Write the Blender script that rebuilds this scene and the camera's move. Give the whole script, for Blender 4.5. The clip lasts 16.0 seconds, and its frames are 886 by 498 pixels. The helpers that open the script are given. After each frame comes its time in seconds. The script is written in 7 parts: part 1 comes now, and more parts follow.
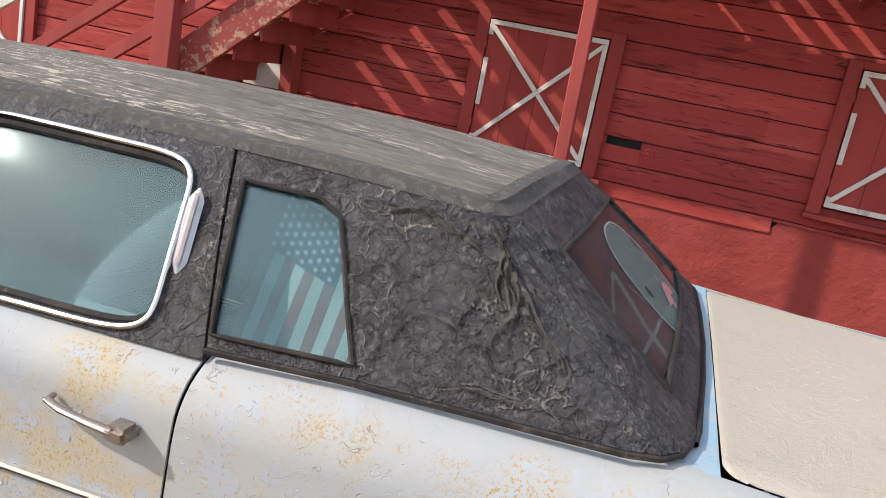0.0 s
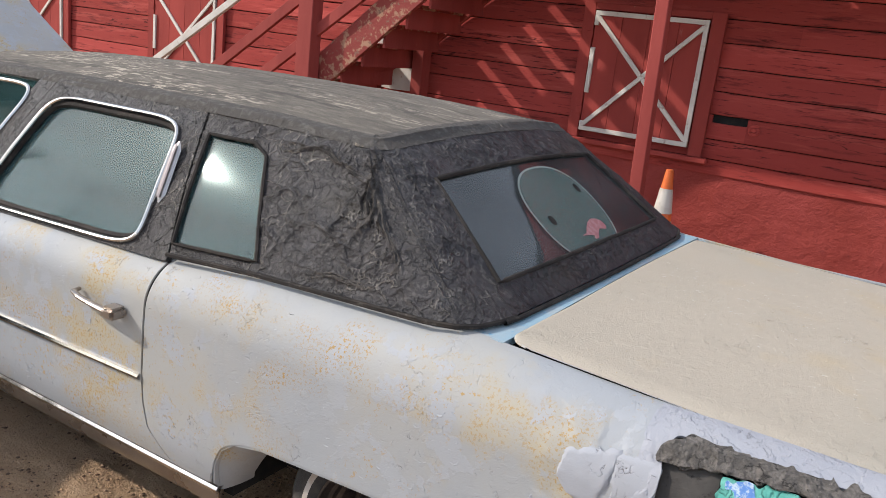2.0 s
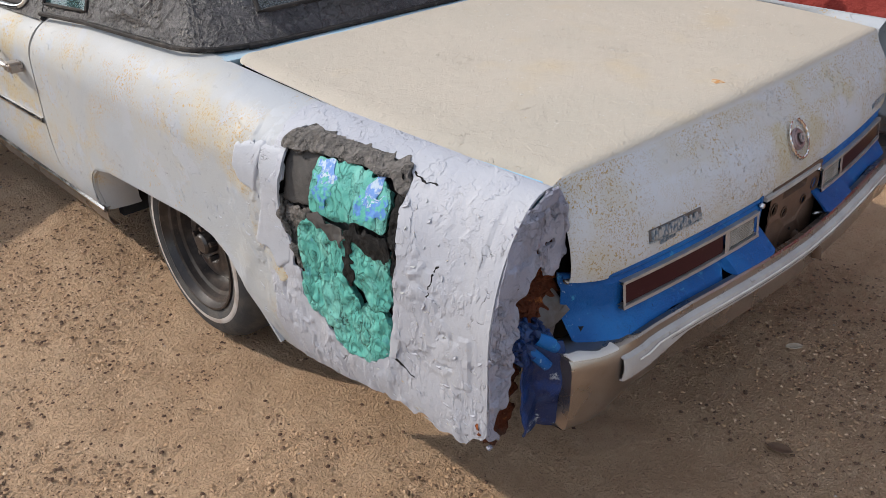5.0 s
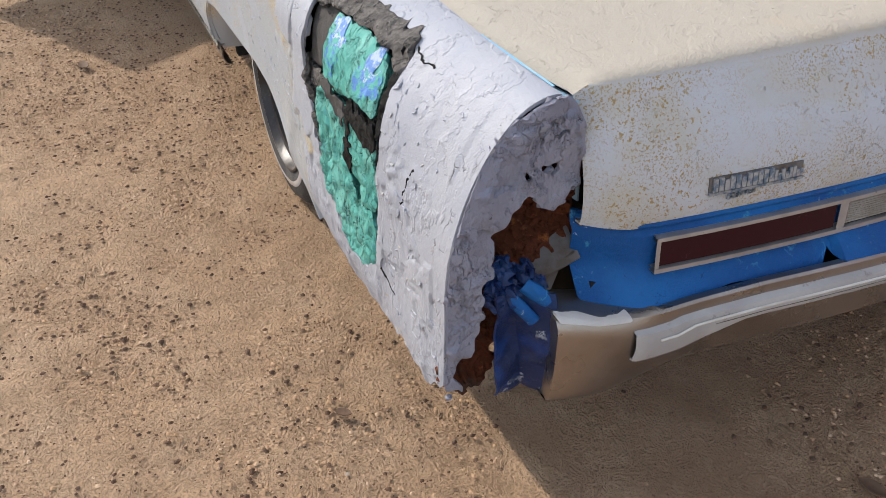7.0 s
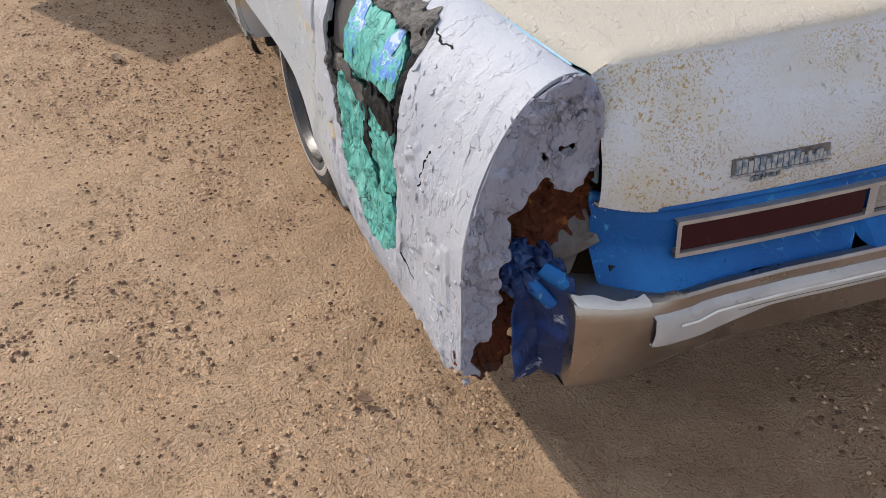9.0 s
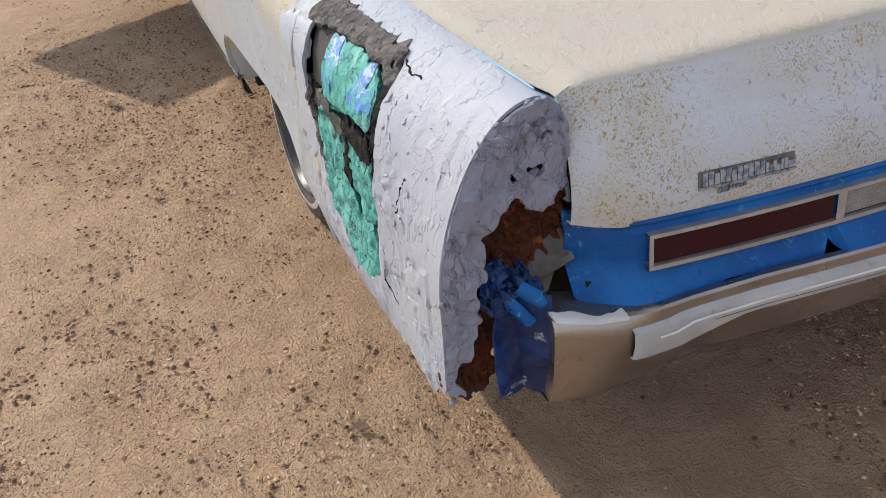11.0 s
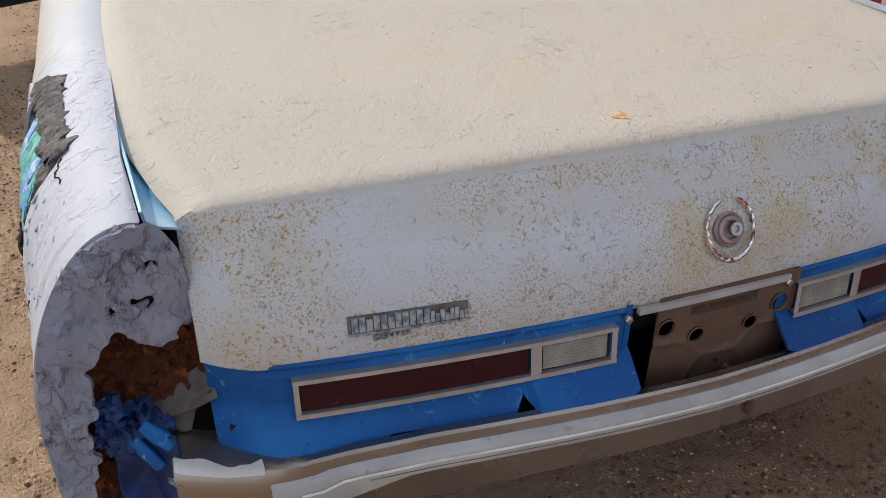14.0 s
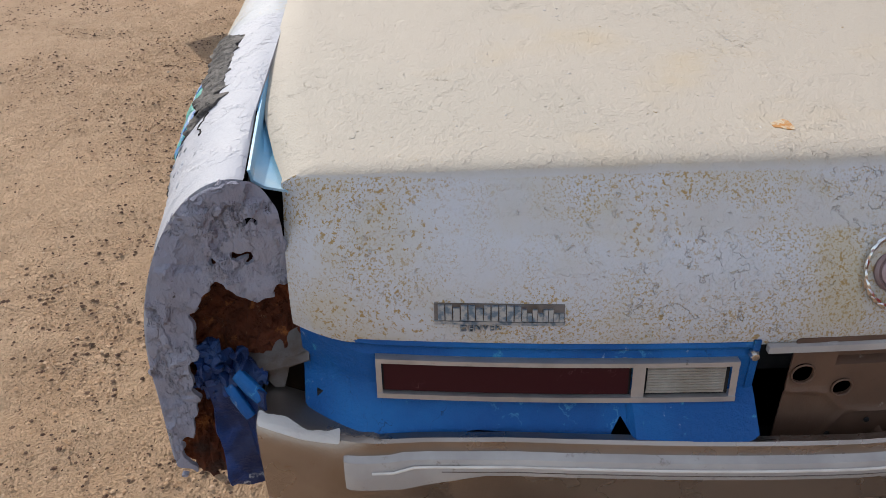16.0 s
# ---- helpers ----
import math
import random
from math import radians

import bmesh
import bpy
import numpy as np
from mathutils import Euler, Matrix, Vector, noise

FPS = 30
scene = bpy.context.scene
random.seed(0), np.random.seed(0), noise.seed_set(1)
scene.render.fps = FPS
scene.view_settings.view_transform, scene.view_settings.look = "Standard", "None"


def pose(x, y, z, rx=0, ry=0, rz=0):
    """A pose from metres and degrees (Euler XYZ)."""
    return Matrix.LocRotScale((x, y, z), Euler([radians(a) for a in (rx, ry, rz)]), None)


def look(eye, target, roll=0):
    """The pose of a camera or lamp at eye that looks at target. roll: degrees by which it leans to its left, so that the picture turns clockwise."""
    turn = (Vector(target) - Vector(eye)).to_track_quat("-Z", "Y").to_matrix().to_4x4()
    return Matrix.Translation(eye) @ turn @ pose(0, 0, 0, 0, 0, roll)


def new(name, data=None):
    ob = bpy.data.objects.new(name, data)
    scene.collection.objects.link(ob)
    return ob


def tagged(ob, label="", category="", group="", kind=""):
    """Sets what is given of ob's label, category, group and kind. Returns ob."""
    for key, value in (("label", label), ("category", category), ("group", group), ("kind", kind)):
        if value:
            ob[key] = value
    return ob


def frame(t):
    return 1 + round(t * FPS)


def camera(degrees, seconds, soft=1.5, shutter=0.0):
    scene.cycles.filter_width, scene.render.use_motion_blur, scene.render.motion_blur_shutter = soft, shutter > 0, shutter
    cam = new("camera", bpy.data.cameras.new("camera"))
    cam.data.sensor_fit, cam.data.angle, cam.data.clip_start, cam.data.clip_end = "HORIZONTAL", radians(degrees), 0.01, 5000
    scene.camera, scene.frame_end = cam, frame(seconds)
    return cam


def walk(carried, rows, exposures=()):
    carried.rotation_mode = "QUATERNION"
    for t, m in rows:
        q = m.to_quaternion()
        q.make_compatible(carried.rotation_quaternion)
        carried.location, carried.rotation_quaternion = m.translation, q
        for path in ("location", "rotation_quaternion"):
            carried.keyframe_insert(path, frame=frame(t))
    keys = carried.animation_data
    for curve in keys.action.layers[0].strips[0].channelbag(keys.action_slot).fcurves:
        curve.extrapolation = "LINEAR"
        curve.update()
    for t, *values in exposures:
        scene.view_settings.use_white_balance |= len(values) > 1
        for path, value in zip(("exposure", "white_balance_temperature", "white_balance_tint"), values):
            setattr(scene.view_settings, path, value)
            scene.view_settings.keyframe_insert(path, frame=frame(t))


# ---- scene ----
cam = camera(56.5, 16.0, soft=0.4)
METRES, EYE, TILT, LEAN, TURN = 4.3, 1.674, -13.4, -10.88, 16.77
ROWS = [
    (0.0, 0.0, 0.0, 0.0, 0.0, 0.0, -0.0),
    (0.5, 0.0498, -0.0471, -0.0141, 8.86, 0.6, -2.27),
    (1.0, 0.0986, -0.08, -0.0277, 11.49, 0.4, -2.41),
    (1.5, 0.159, -0.0712, -0.0446, 14.01, 0.34, -0.15),
    (2.0, 0.2214, -0.0836, -0.0587, 15.9, 0.98, 0.45),
    (2.5, 0.2987, -0.1046, -0.0715, 15.09, -0.62, 1.95),
    (3.0, 0.3522, -0.0958, -0.0821, 15.81, -1.11, 3.24),
    (3.5, 0.4017, -0.0748, -0.0883, 16.51, -2.01, 2.61),
    (4.0, 0.464, -0.082, -0.1032, 22.54, -1.82, 1.19),
    (4.5, 0.5137, -0.0727, -0.1139, 28.05, -6.21, 3.13),
    (5.0, 0.5197, -0.0174, -0.1198, 30.95, -12.07, 3.72),
    (7.5, 0.5533, 0.1115, -0.1308, 50.81, -20.7, -3.83),
    (8.0, 0.5553, 0.1118, -0.1317, 50.9, -20.75, -3.48),
    (8.5, 0.5545, 0.1111, -0.1358, 51.2, -20.51, -3.27),
    (11.0, 0.5685, 0.1163, -0.1348, 51.14, -18.2, -0.11),
    (11.5, 0.5783, 0.1132, -0.1334, 50.56, -17.05, 0.51),
    (12.0, 0.5863, 0.1202, -0.1295, 48.98, -15.14, 0.45),
    (12.5, 0.5887, 0.1518, -0.1233, 48.39, -14.5, -0.21),
    (13.0, 0.5863, 0.1679, -0.1229, 51.79, -15.55, -4.13),
    (13.5, 0.5886, 0.184, -0.1187, 53.41, -15.9, -4.97),
    (14.0, 0.6125, 0.2396, -0.1093, 52.54, -14.95, -4.97),
    (14.5, 0.6245, 0.2725, -0.1056, 62.1, -15.75, -7.12),
    (15.0, 0.6158, 0.2853, -0.1094, 68.46, -17.65, -8.28),
    (15.5, 0.6162, 0.2863, -0.1093, 69.26, -18.09, -8.36),
    (16.0, 0.6217, 0.2824, -0.1062, 70.12, -18.01, -8.21),
]
BETWEEN = [  # where the carried camera jerks
    (0.3, look((0.150, -2.538, 1.686), (-0.521, -0.716, 1.205), 11.3)),
    (0.7, look((0.377, -2.673, 1.723), (-0.446, -0.921, 1.218), 11.0)),
    (2.2, look((1.208, -2.613, 1.714), (0.219, -0.952, 1.202), 6.9)),
    (4.2, look((2.187, -2.292, 1.716), (0.961, -0.863, 1.042), 3.5)),
    (4.7, look((2.277, -2.139, 1.664), (1.028, -0.856, 0.772), -0.4)),
    (12.8, look((2.330, -1.175, 1.485), (0.791, -0.477, 0.416), 0.4)),
    (13.8, look((2.326, -0.948, 1.486), (0.748, -0.332, 0.422), 0.9)),
    (14.3, look((2.358, -0.716, 1.479), (0.739, -0.167, 0.442), 0.9)),
    (14.8, look((2.317, -0.663, 1.474), (0.655, -0.466, 0.380), 0.5)),
]
MAIN = [(t, pose(0, -2.463, EYE, TILT, LEAN, TURN) @ pose(METRES * x, METRES * y, METRES * z, 90 + pitch, roll, yaw)) for t, x, y, z, yaw, pitch, roll in ROWS]
walk(cam, sorted(MAIN + BETWEEN, key=lambda r: r[0]), exposures=[(0.0, 0.93), (0.5, 0.81), (4.0, 0.62), (5.0, 0.69), (8.0, 0.87), (11.0, 0.84), (14.0, 0.68), (16.0, 0.66)])

# ---- light and sky ----
SUN_WAY = Vector((1.26, 0.70, -1.0)).normalized()
world = bpy.data.worlds.new("sky")
scene.world = world
world.use_nodes = True
wn = world.node_tree
sky = wn.nodes.new("ShaderNodeTexSky")
sky.sky_type, sky.sun_disc = "NISHITA", False
sky.sun_elevation = math.asin(-SUN_WAY.z)
sky.sun_rotation = math.atan2(-SUN_WAY.x, -SUN_WAY.y)
sky.air_density, sky.dust_density = 1.0, 1.0
haze = wn.nodes.new("ShaderNodeMixRGB")
haze.inputs[0].default_value = 0.5
haze.inputs[2].default_value = (4.3, 4.4, 4.6, 1)  # thin high cloud over the whole sky
wn.links.new(sky.outputs[0], haze.inputs[1])
wn.links.new(haze.outputs[0], wn.nodes["Background"].inputs[0])
wn.nodes["Background"].inputs[1].default_value = 0.158
sun = new("sun", bpy.data.lights.new("sun", "SUN"))
sun.data.energy, sun.data.angle, sun.data.color = 2.4, radians(1.0), (1.0, 0.92, 0.82)
sun.matrix_world = look((-8, -4, 8), Vector((-8, -4, 8)) + SUN_WAY)

# ---- materials ----


def material(name, base, rough=0.6, metal=0.0, layers=(), bumps=(), stretch=(1, 1, 1), random=0.0, spec=0.5, rough_var=0.0, clear=0.0):
    """layers: (kind, scale, lo, hi, colour[, mask kind, mask scale, lo, hi]); bumps: (kind, scale, height in metres)."""
    m = bpy.data.materials.new(name)
    m.use_nodes = True
    nt = m.node_tree
    N, L = nt.nodes, nt.links
    b = N["Principled BSDF"]
    co = N.new("ShaderNodeTexCoord")
    mp = N.new("ShaderNodeMapping")
    mp.inputs["Scale"].default_value = stretch
    L.new(co.outputs["Object"], mp.inputs[0])
    wob = N.new("ShaderNodeTexNoise")
    wob.inputs["Scale"].default_value, wob.inputs["Detail"].default_value = 14, 4
    L.new(mp.outputs[0], wob.inputs["Vector"])
    add = N.new("ShaderNodeMixRGB")
    add.blend_type = "LINEAR_LIGHT"
    add.inputs[0].default_value = 0.05
    L.new(mp.outputs[0], add.inputs[1])
    L.new(wob.outputs["Color"], add.inputs[2])
    made = {}

    def field(kind, scale):
        if (kind, scale) in made:
            return made[kind, scale]
        if kind in ("noise", "fine"):
            t = N.new("ShaderNodeTexNoise")
            t.inputs["Scale"].default_value = scale
            t.inputs["Detail"].default_value = 8 if kind == "fine" else 4
            t.inputs["Roughness"].default_value = 0.7 if kind == "fine" else 0.55
            L.new(mp.outputs[0], t.inputs["Vector"])
            out = t.outputs["Fac"]
        elif kind == "crack":
            t = N.new("ShaderNodeTexVoronoi")
            t.feature = "DISTANCE_TO_EDGE"
            t.inputs["Scale"].default_value = scale
            L.new(add.outputs[0], t.inputs["Vector"])
            r = N.new("ShaderNodeMapRange")
            r.inputs[2].default_value = 0.07
            L.new(t.outputs["Distance"], r.inputs[0])
            out = r.outputs[0]
            if scale % 1:  # a broken net, only here and there
                mk = N.new("ShaderNodeTexNoise")
                mk.inputs["Scale"].default_value = scale / 5
                L.new(mp.outputs[0], mk.inputs["Vector"])
                mm = N.new("ShaderNodeMath")
                mm.operation = "MAXIMUM"
                L.new(out, mm.inputs[0])
                L.new(ramp(mk.outputs["Fac"], 0.61, 0.54), mm.inputs[1])
                out = mm.outputs[0]
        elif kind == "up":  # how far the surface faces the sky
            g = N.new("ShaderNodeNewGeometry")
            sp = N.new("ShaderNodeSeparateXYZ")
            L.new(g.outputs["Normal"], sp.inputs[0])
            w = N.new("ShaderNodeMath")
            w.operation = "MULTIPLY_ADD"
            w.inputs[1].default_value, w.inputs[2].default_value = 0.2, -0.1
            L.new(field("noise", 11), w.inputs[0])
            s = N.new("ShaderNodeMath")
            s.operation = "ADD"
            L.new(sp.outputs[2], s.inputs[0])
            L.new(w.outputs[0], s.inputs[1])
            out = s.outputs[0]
        elif kind == "rust_up":  # rust that keeps to the steep faces
            s = N.new("ShaderNodeMath")
            s.operation = "MULTIPLY"
            L.new(field("noise", scale), s.inputs[0])
            L.new(ramp(field("up", 0), 0.86, 0.62), s.inputs[1])
            out = s.outputs[0]
        elif kind == "ridge":
            t = N.new("ShaderNodeTexNoise")
            t.inputs["Scale"].default_value, t.inputs["Detail"].default_value, t.inputs["Distortion"].default_value = scale, 7, 0.25
            L.new(mp.outputs[0], t.inputs["Vector"])
            a = N.new("ShaderNodeMath")
            a.operation = "SUBTRACT"
            a.inputs[1].default_value = 0.5
            L.new(t.outputs["Fac"], a.inputs[0])
            b2 = N.new("ShaderNodeMath")
            b2.operation = "ABSOLUTE"
            L.new(a.outputs[0], b2.inputs[0])
            r = N.new("ShaderNodeMapRange")
            r.inputs[2].default_value = 0.03
            L.new(b2.outputs[0], r.inputs[0])
            out = r.outputs[0]
        elif kind in ("flake", "vein"):  # edges of lifted plates; thin wandering lines
            t = N.new("ShaderNodeTexNoise")
            t.inputs["Scale"].default_value, t.inputs["Detail"].default_value, t.inputs["Roughness"].default_value = scale, 6, 0.6
            L.new(mp.outputs[0], t.inputs["Vector"])
            if kind == "flake":
                out = ramp(t.outputs["Fac"], 0.53, 0.56)
            else:
                a = N.new("ShaderNodeMath")
                a.operation = "SUBTRACT"
                a.inputs[1].default_value = 0.545
                L.new(t.outputs["Fac"], a.inputs[0])
                b2 = N.new("ShaderNodeMath")
                b2.operation = "ABSOLUTE"
                L.new(a.outputs[0], b2.inputs[0])
                out = ramp(b2.outputs[0], 0.0, 0.028)
        elif kind == "curl":  # short broken cracks: thin lines, cut up by two coarser fields
            t = N.new("ShaderNodeTexNoise")
            t.inputs["Scale"].default_value, t.inputs["Detail"].default_value, t.inputs["Roughness"].default_value = scale, 3, 0.55
            L.new(mp.outputs[0], t.inputs["Vector"])
            a = N.new("ShaderNodeMath")
            a.operation = "SUBTRACT"
            a.inputs[1].default_value = 0.5
            L.new(t.outputs["Fac"], a.inputs[0])
            b2 = N.new("ShaderNodeMath")
            b2.operation = "ABSOLUTE"
            L.new(a.outputs[0], b2.inputs[0])
            wide = scale % 1 > 0  # broader and more of them
            out = ramp(b2.outputs[0], 0.0, 0.032 if wide else 0.022)
            for k, lo, hi in ((0.13, 0.55 if wide else 0.65, 0.46 if wide else 0.55), (0.9, 0.58, 0.50)):
                mk = N.new("ShaderNodeTexNoise")
                mk.inputs["Scale"].default_value, mk.inputs["Detail"].default_value = scale * k, 3
                L.new(mp.outputs[0], mk.inputs["Vector"])
                mm = N.new("ShaderNodeMath")
                mm.operation = "MAXIMUM"
                L.new(out, mm.inputs[0])
                L.new(ramp(mk.outputs["Fac"], lo, hi), mm.inputs[1])
                out = mm.outputs[0]
        elif kind == "cell":
            t = N.new("ShaderNodeTexVoronoi")
            t.inputs["Scale"].default_value = scale
            L.new(add.outputs[0], t.inputs["Vector"])
            out = t.outputs["Distance"]
        else:
            t = N.new("ShaderNodeTexWave")
            t.bands_direction = kind
            t.inputs["Scale"].default_value = scale
            t.inputs["Distortion"].default_value = 6
            t.inputs["Detail"].default_value = 3
            L.new(mp.outputs[0], t.inputs["Vector"])
            out = t.outputs["Fac"]
        made[kind, scale] = out
        return out

    def ramp(src, lo, hi):
        r = N.new("ShaderNodeMapRange")
        r.inputs[1].default_value, r.inputs[2].default_value = lo, hi
        L.new(src, r.inputs[0])
        return r.outputs[0]

    rgb = N.new("ShaderNodeRGB")
    rgb.outputs[0].default_value = (*base, 1)
    col = rgb.outputs[0]
    for layer in layers:
        kind, scale, lo, hi, c = layer[:5]
        f = ramp(field(kind, scale), lo, hi)
        if len(layer) > 5:
            mk = ramp(field(layer[5], layer[6]), layer[7], layer[8])
            mu = N.new("ShaderNodeMath")
            mu.operation = "MULTIPLY"
            L.new(f, mu.inputs[0])
            L.new(mk, mu.inputs[1])
            f = mu.outputs[0]
        mx = N.new("ShaderNodeMixRGB")
        L.new(f, mx.inputs[0])
        L.new(col, mx.inputs[1])
        mx.inputs[2].default_value = (*c, 1)
        col = mx.outputs[0]
    if random:
        oi = N.new("ShaderNodeObjectInfo")
        hs = N.new("ShaderNodeHueSaturation")
        sc = N.new("ShaderNodeMapRange")
        sc.inputs[3].default_value, sc.inputs[4].default_value = 1 - random, 1 + random
        L.new(oi.outputs["Random"], sc.inputs[0])
        L.new(sc.outputs[0], hs.inputs["Value"])
        L.new(col, hs.inputs["Color"])
        col = hs.outputs[0]
    L.new(col, b.inputs["Base Color"])
    b.inputs["Roughness"].default_value, b.inputs["Metallic"].default_value = rough, metal
    b.inputs["Specular IOR Level"].default_value = spec
    b.inputs["Coat Weight"].default_value = clear
    if rough_var:
        r = N.new("ShaderNodeMapRange")
        r.inputs[1].default_value, r.inputs[2].default_value = 0.3, 0.7
        r.inputs[3].default_value, r.inputs[4].default_value = rough - rough_var, rough + rough_var
        L.new(field("noise", 7), r.inputs[0])
        L.new(r.outputs[0], b.inputs["Roughness"])
    prev = None
    for kind, scale, height in bumps:
        bu = N.new("ShaderNodeBump")
        bu.inputs["Distance"].default_value, bu.invert = abs(height), height < 0
        L.new(field(kind, scale), bu.inputs["Height"])
        if prev:
            L.new(prev, bu.inputs["Normal"])
        prev = bu.outputs[0]
    if prev:
        L.new(prev, b.inputs["Normal"])
    return m


# Bases toned down where the sun falls; the lid's rear face stays paler
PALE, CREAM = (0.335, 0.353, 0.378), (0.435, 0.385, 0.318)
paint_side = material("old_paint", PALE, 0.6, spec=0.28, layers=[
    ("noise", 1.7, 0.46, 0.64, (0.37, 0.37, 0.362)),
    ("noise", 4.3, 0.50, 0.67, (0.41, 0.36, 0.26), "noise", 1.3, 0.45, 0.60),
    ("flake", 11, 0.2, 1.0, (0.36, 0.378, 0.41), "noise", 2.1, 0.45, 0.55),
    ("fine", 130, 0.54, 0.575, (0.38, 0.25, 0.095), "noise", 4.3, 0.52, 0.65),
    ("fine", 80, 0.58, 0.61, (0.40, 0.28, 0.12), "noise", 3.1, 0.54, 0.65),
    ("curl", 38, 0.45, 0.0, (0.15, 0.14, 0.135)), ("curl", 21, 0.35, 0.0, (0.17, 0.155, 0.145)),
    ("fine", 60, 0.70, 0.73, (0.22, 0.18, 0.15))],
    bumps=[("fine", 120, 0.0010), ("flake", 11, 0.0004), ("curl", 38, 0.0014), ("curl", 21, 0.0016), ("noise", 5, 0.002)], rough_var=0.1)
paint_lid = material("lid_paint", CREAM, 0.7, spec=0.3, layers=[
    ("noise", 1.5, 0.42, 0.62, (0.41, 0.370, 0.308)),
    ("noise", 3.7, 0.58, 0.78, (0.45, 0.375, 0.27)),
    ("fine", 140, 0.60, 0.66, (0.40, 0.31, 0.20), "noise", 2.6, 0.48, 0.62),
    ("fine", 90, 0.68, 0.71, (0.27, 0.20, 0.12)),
    # steep faces toned paler and bluer in the colour, offsetting their shade
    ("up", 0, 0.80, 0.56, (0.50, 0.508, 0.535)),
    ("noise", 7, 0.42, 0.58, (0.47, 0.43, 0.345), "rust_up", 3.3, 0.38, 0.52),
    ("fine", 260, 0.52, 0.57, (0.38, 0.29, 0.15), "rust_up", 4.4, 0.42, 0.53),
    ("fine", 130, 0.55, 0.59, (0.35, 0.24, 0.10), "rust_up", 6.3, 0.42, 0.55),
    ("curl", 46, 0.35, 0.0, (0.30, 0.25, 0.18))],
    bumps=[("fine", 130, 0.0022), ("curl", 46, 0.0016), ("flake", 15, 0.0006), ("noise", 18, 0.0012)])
paint_putty = material("thick_pale_paint", (0.34, 0.352, 0.398), 0.6, spec=0.4, layers=[
    ("noise", 6, 0.45, 0.65, (0.375, 0.383, 0.42)),
    ("curl", 15, 0.40, 0.0, (0.09, 0.09, 0.10)), ("curl", 33, 0.45, 0.0, (0.13, 0.125, 0.13)),
    ("fine", 60, 0.58, 0.66, (0.44, 0.28, 0.09), "noise", 2.7, 0.58, 0.66)],
    bumps=[("fine", 70, 0.0022), ("flake", 7, 0.0018), ("flake", 17, 0.0008), ("curl", 15, 0.004), ("curl", 33, 0.002), ("noise", 6, 0.002)], stretch=(1.25, 1.25, 0.6))
flat_filler = material("smooth_pale_filler", (0.345, 0.362, 0.405), 0.6, spec=0.35, layers=[("noise", 5, 0.45, 0.65, (0.37, 0.38, 0.415)), ("curl", 30, 0.4, 0.0, (0.15, 0.145, 0.15))], bumps=[("fine", 90, 0.0012), ("curl", 30, 0.0015), ("noise", 6, 0.002)])
lilac = material("grey_lilac_filler", (0.285, 0.285, 0.35), 0.8, spec=0.3, layers=[
    ("flake", 7, 0.0, 1.0, (0.315, 0.315, 0.382)), ("noise", 14, 0.5, 0.65, (0.33, 0.328, 0.39)), ("curl", 26, 0.3, 0.0, (0.12, 0.115, 0.14)), ("fine", 40, 0.64, 0.68, (0.08, 0.07, 0.08))],
    bumps=[("fine", 35, 0.016), ("flake", 7, 0.007), ("flake", 18, 0.003), ("curl", 26, 0.005), ("noise", 12, 0.008)], stretch=(1, 1, 0.7))
light_blue = material("light_blue_paint", (0.16, 0.42, 0.64), 0.45, layers=[("noise", 5, 0.44, 0.58, (0.36, 0.50, 0.58)), ("fine", 40, 0.62, 0.7, (0.6, 0.62, 0.64))], bumps=[("fine", 40, 0.002)])
blue = material("bright_blue_paint", (0.005, 0.075, 0.26), 0.45, spec=0.25, layers=[
    ("noise", 6, 0.45, 0.65, (0.007, 0.115, 0.35)), ("noise", 2.2, 0.5, 0.66, (0.005, 0.055, 0.20)), ("vein", 9, 0.4, 0.0, (0.05, 0.22, 0.42), "noise", 7, 0.55, 0.6), ("ridge", 13, 0.10, 0.0, (0.003, 0.018, 0.06), "noise", 5, 0.56, 0.62), ("fine", 30, 0.62, 0.70, (0.06, 0.30, 0.48)), ("fine", 70, 0.62, 0.66, (0.42, 0.52, 0.60), "noise", 8, 0.54, 0.62)],
    bumps=[("fine", 25, 0.008), ("noise", 8, 0.01)], rough_var=0.1)
dark_blue = material("dark_blue_paint", (0.004, 0.017, 0.075), 0.36, spec=0.4, layers=[("noise", 20, 0.5, 0.62, (0.007, 0.036, 0.16)), ("flake", 14, 0, 1, (0.006, 0.03, 0.11), "noise", 6, 0.5, 0.6), ("fine", 30, 0.62, 0.66, (0.33, 0.36, 0.40), "noise", 9, 0.52, 0.6)], bumps=[("fine", 30, 0.006)])
rust = material("crumbling_rust", (0.11, 0.032, 0.015), 0.95, spec=0.2, layers=[
    ("noise", 9, 0.48, 0.64, (0.22, 0.062, 0.020)), ("fine", 22, 0.58, 0.66, (0.33, 0.11, 0.032)), ("noise", 14, 0.58, 0.68, (0.085, 0.042, 0.030)), ("fine", 60, 0.64, 0.72, (0.36, 0.21, 0.12))],
    bumps=[("fine", 40, 0.012), ("flake", 16, 0.004), ("cell", 60, 0.004)])
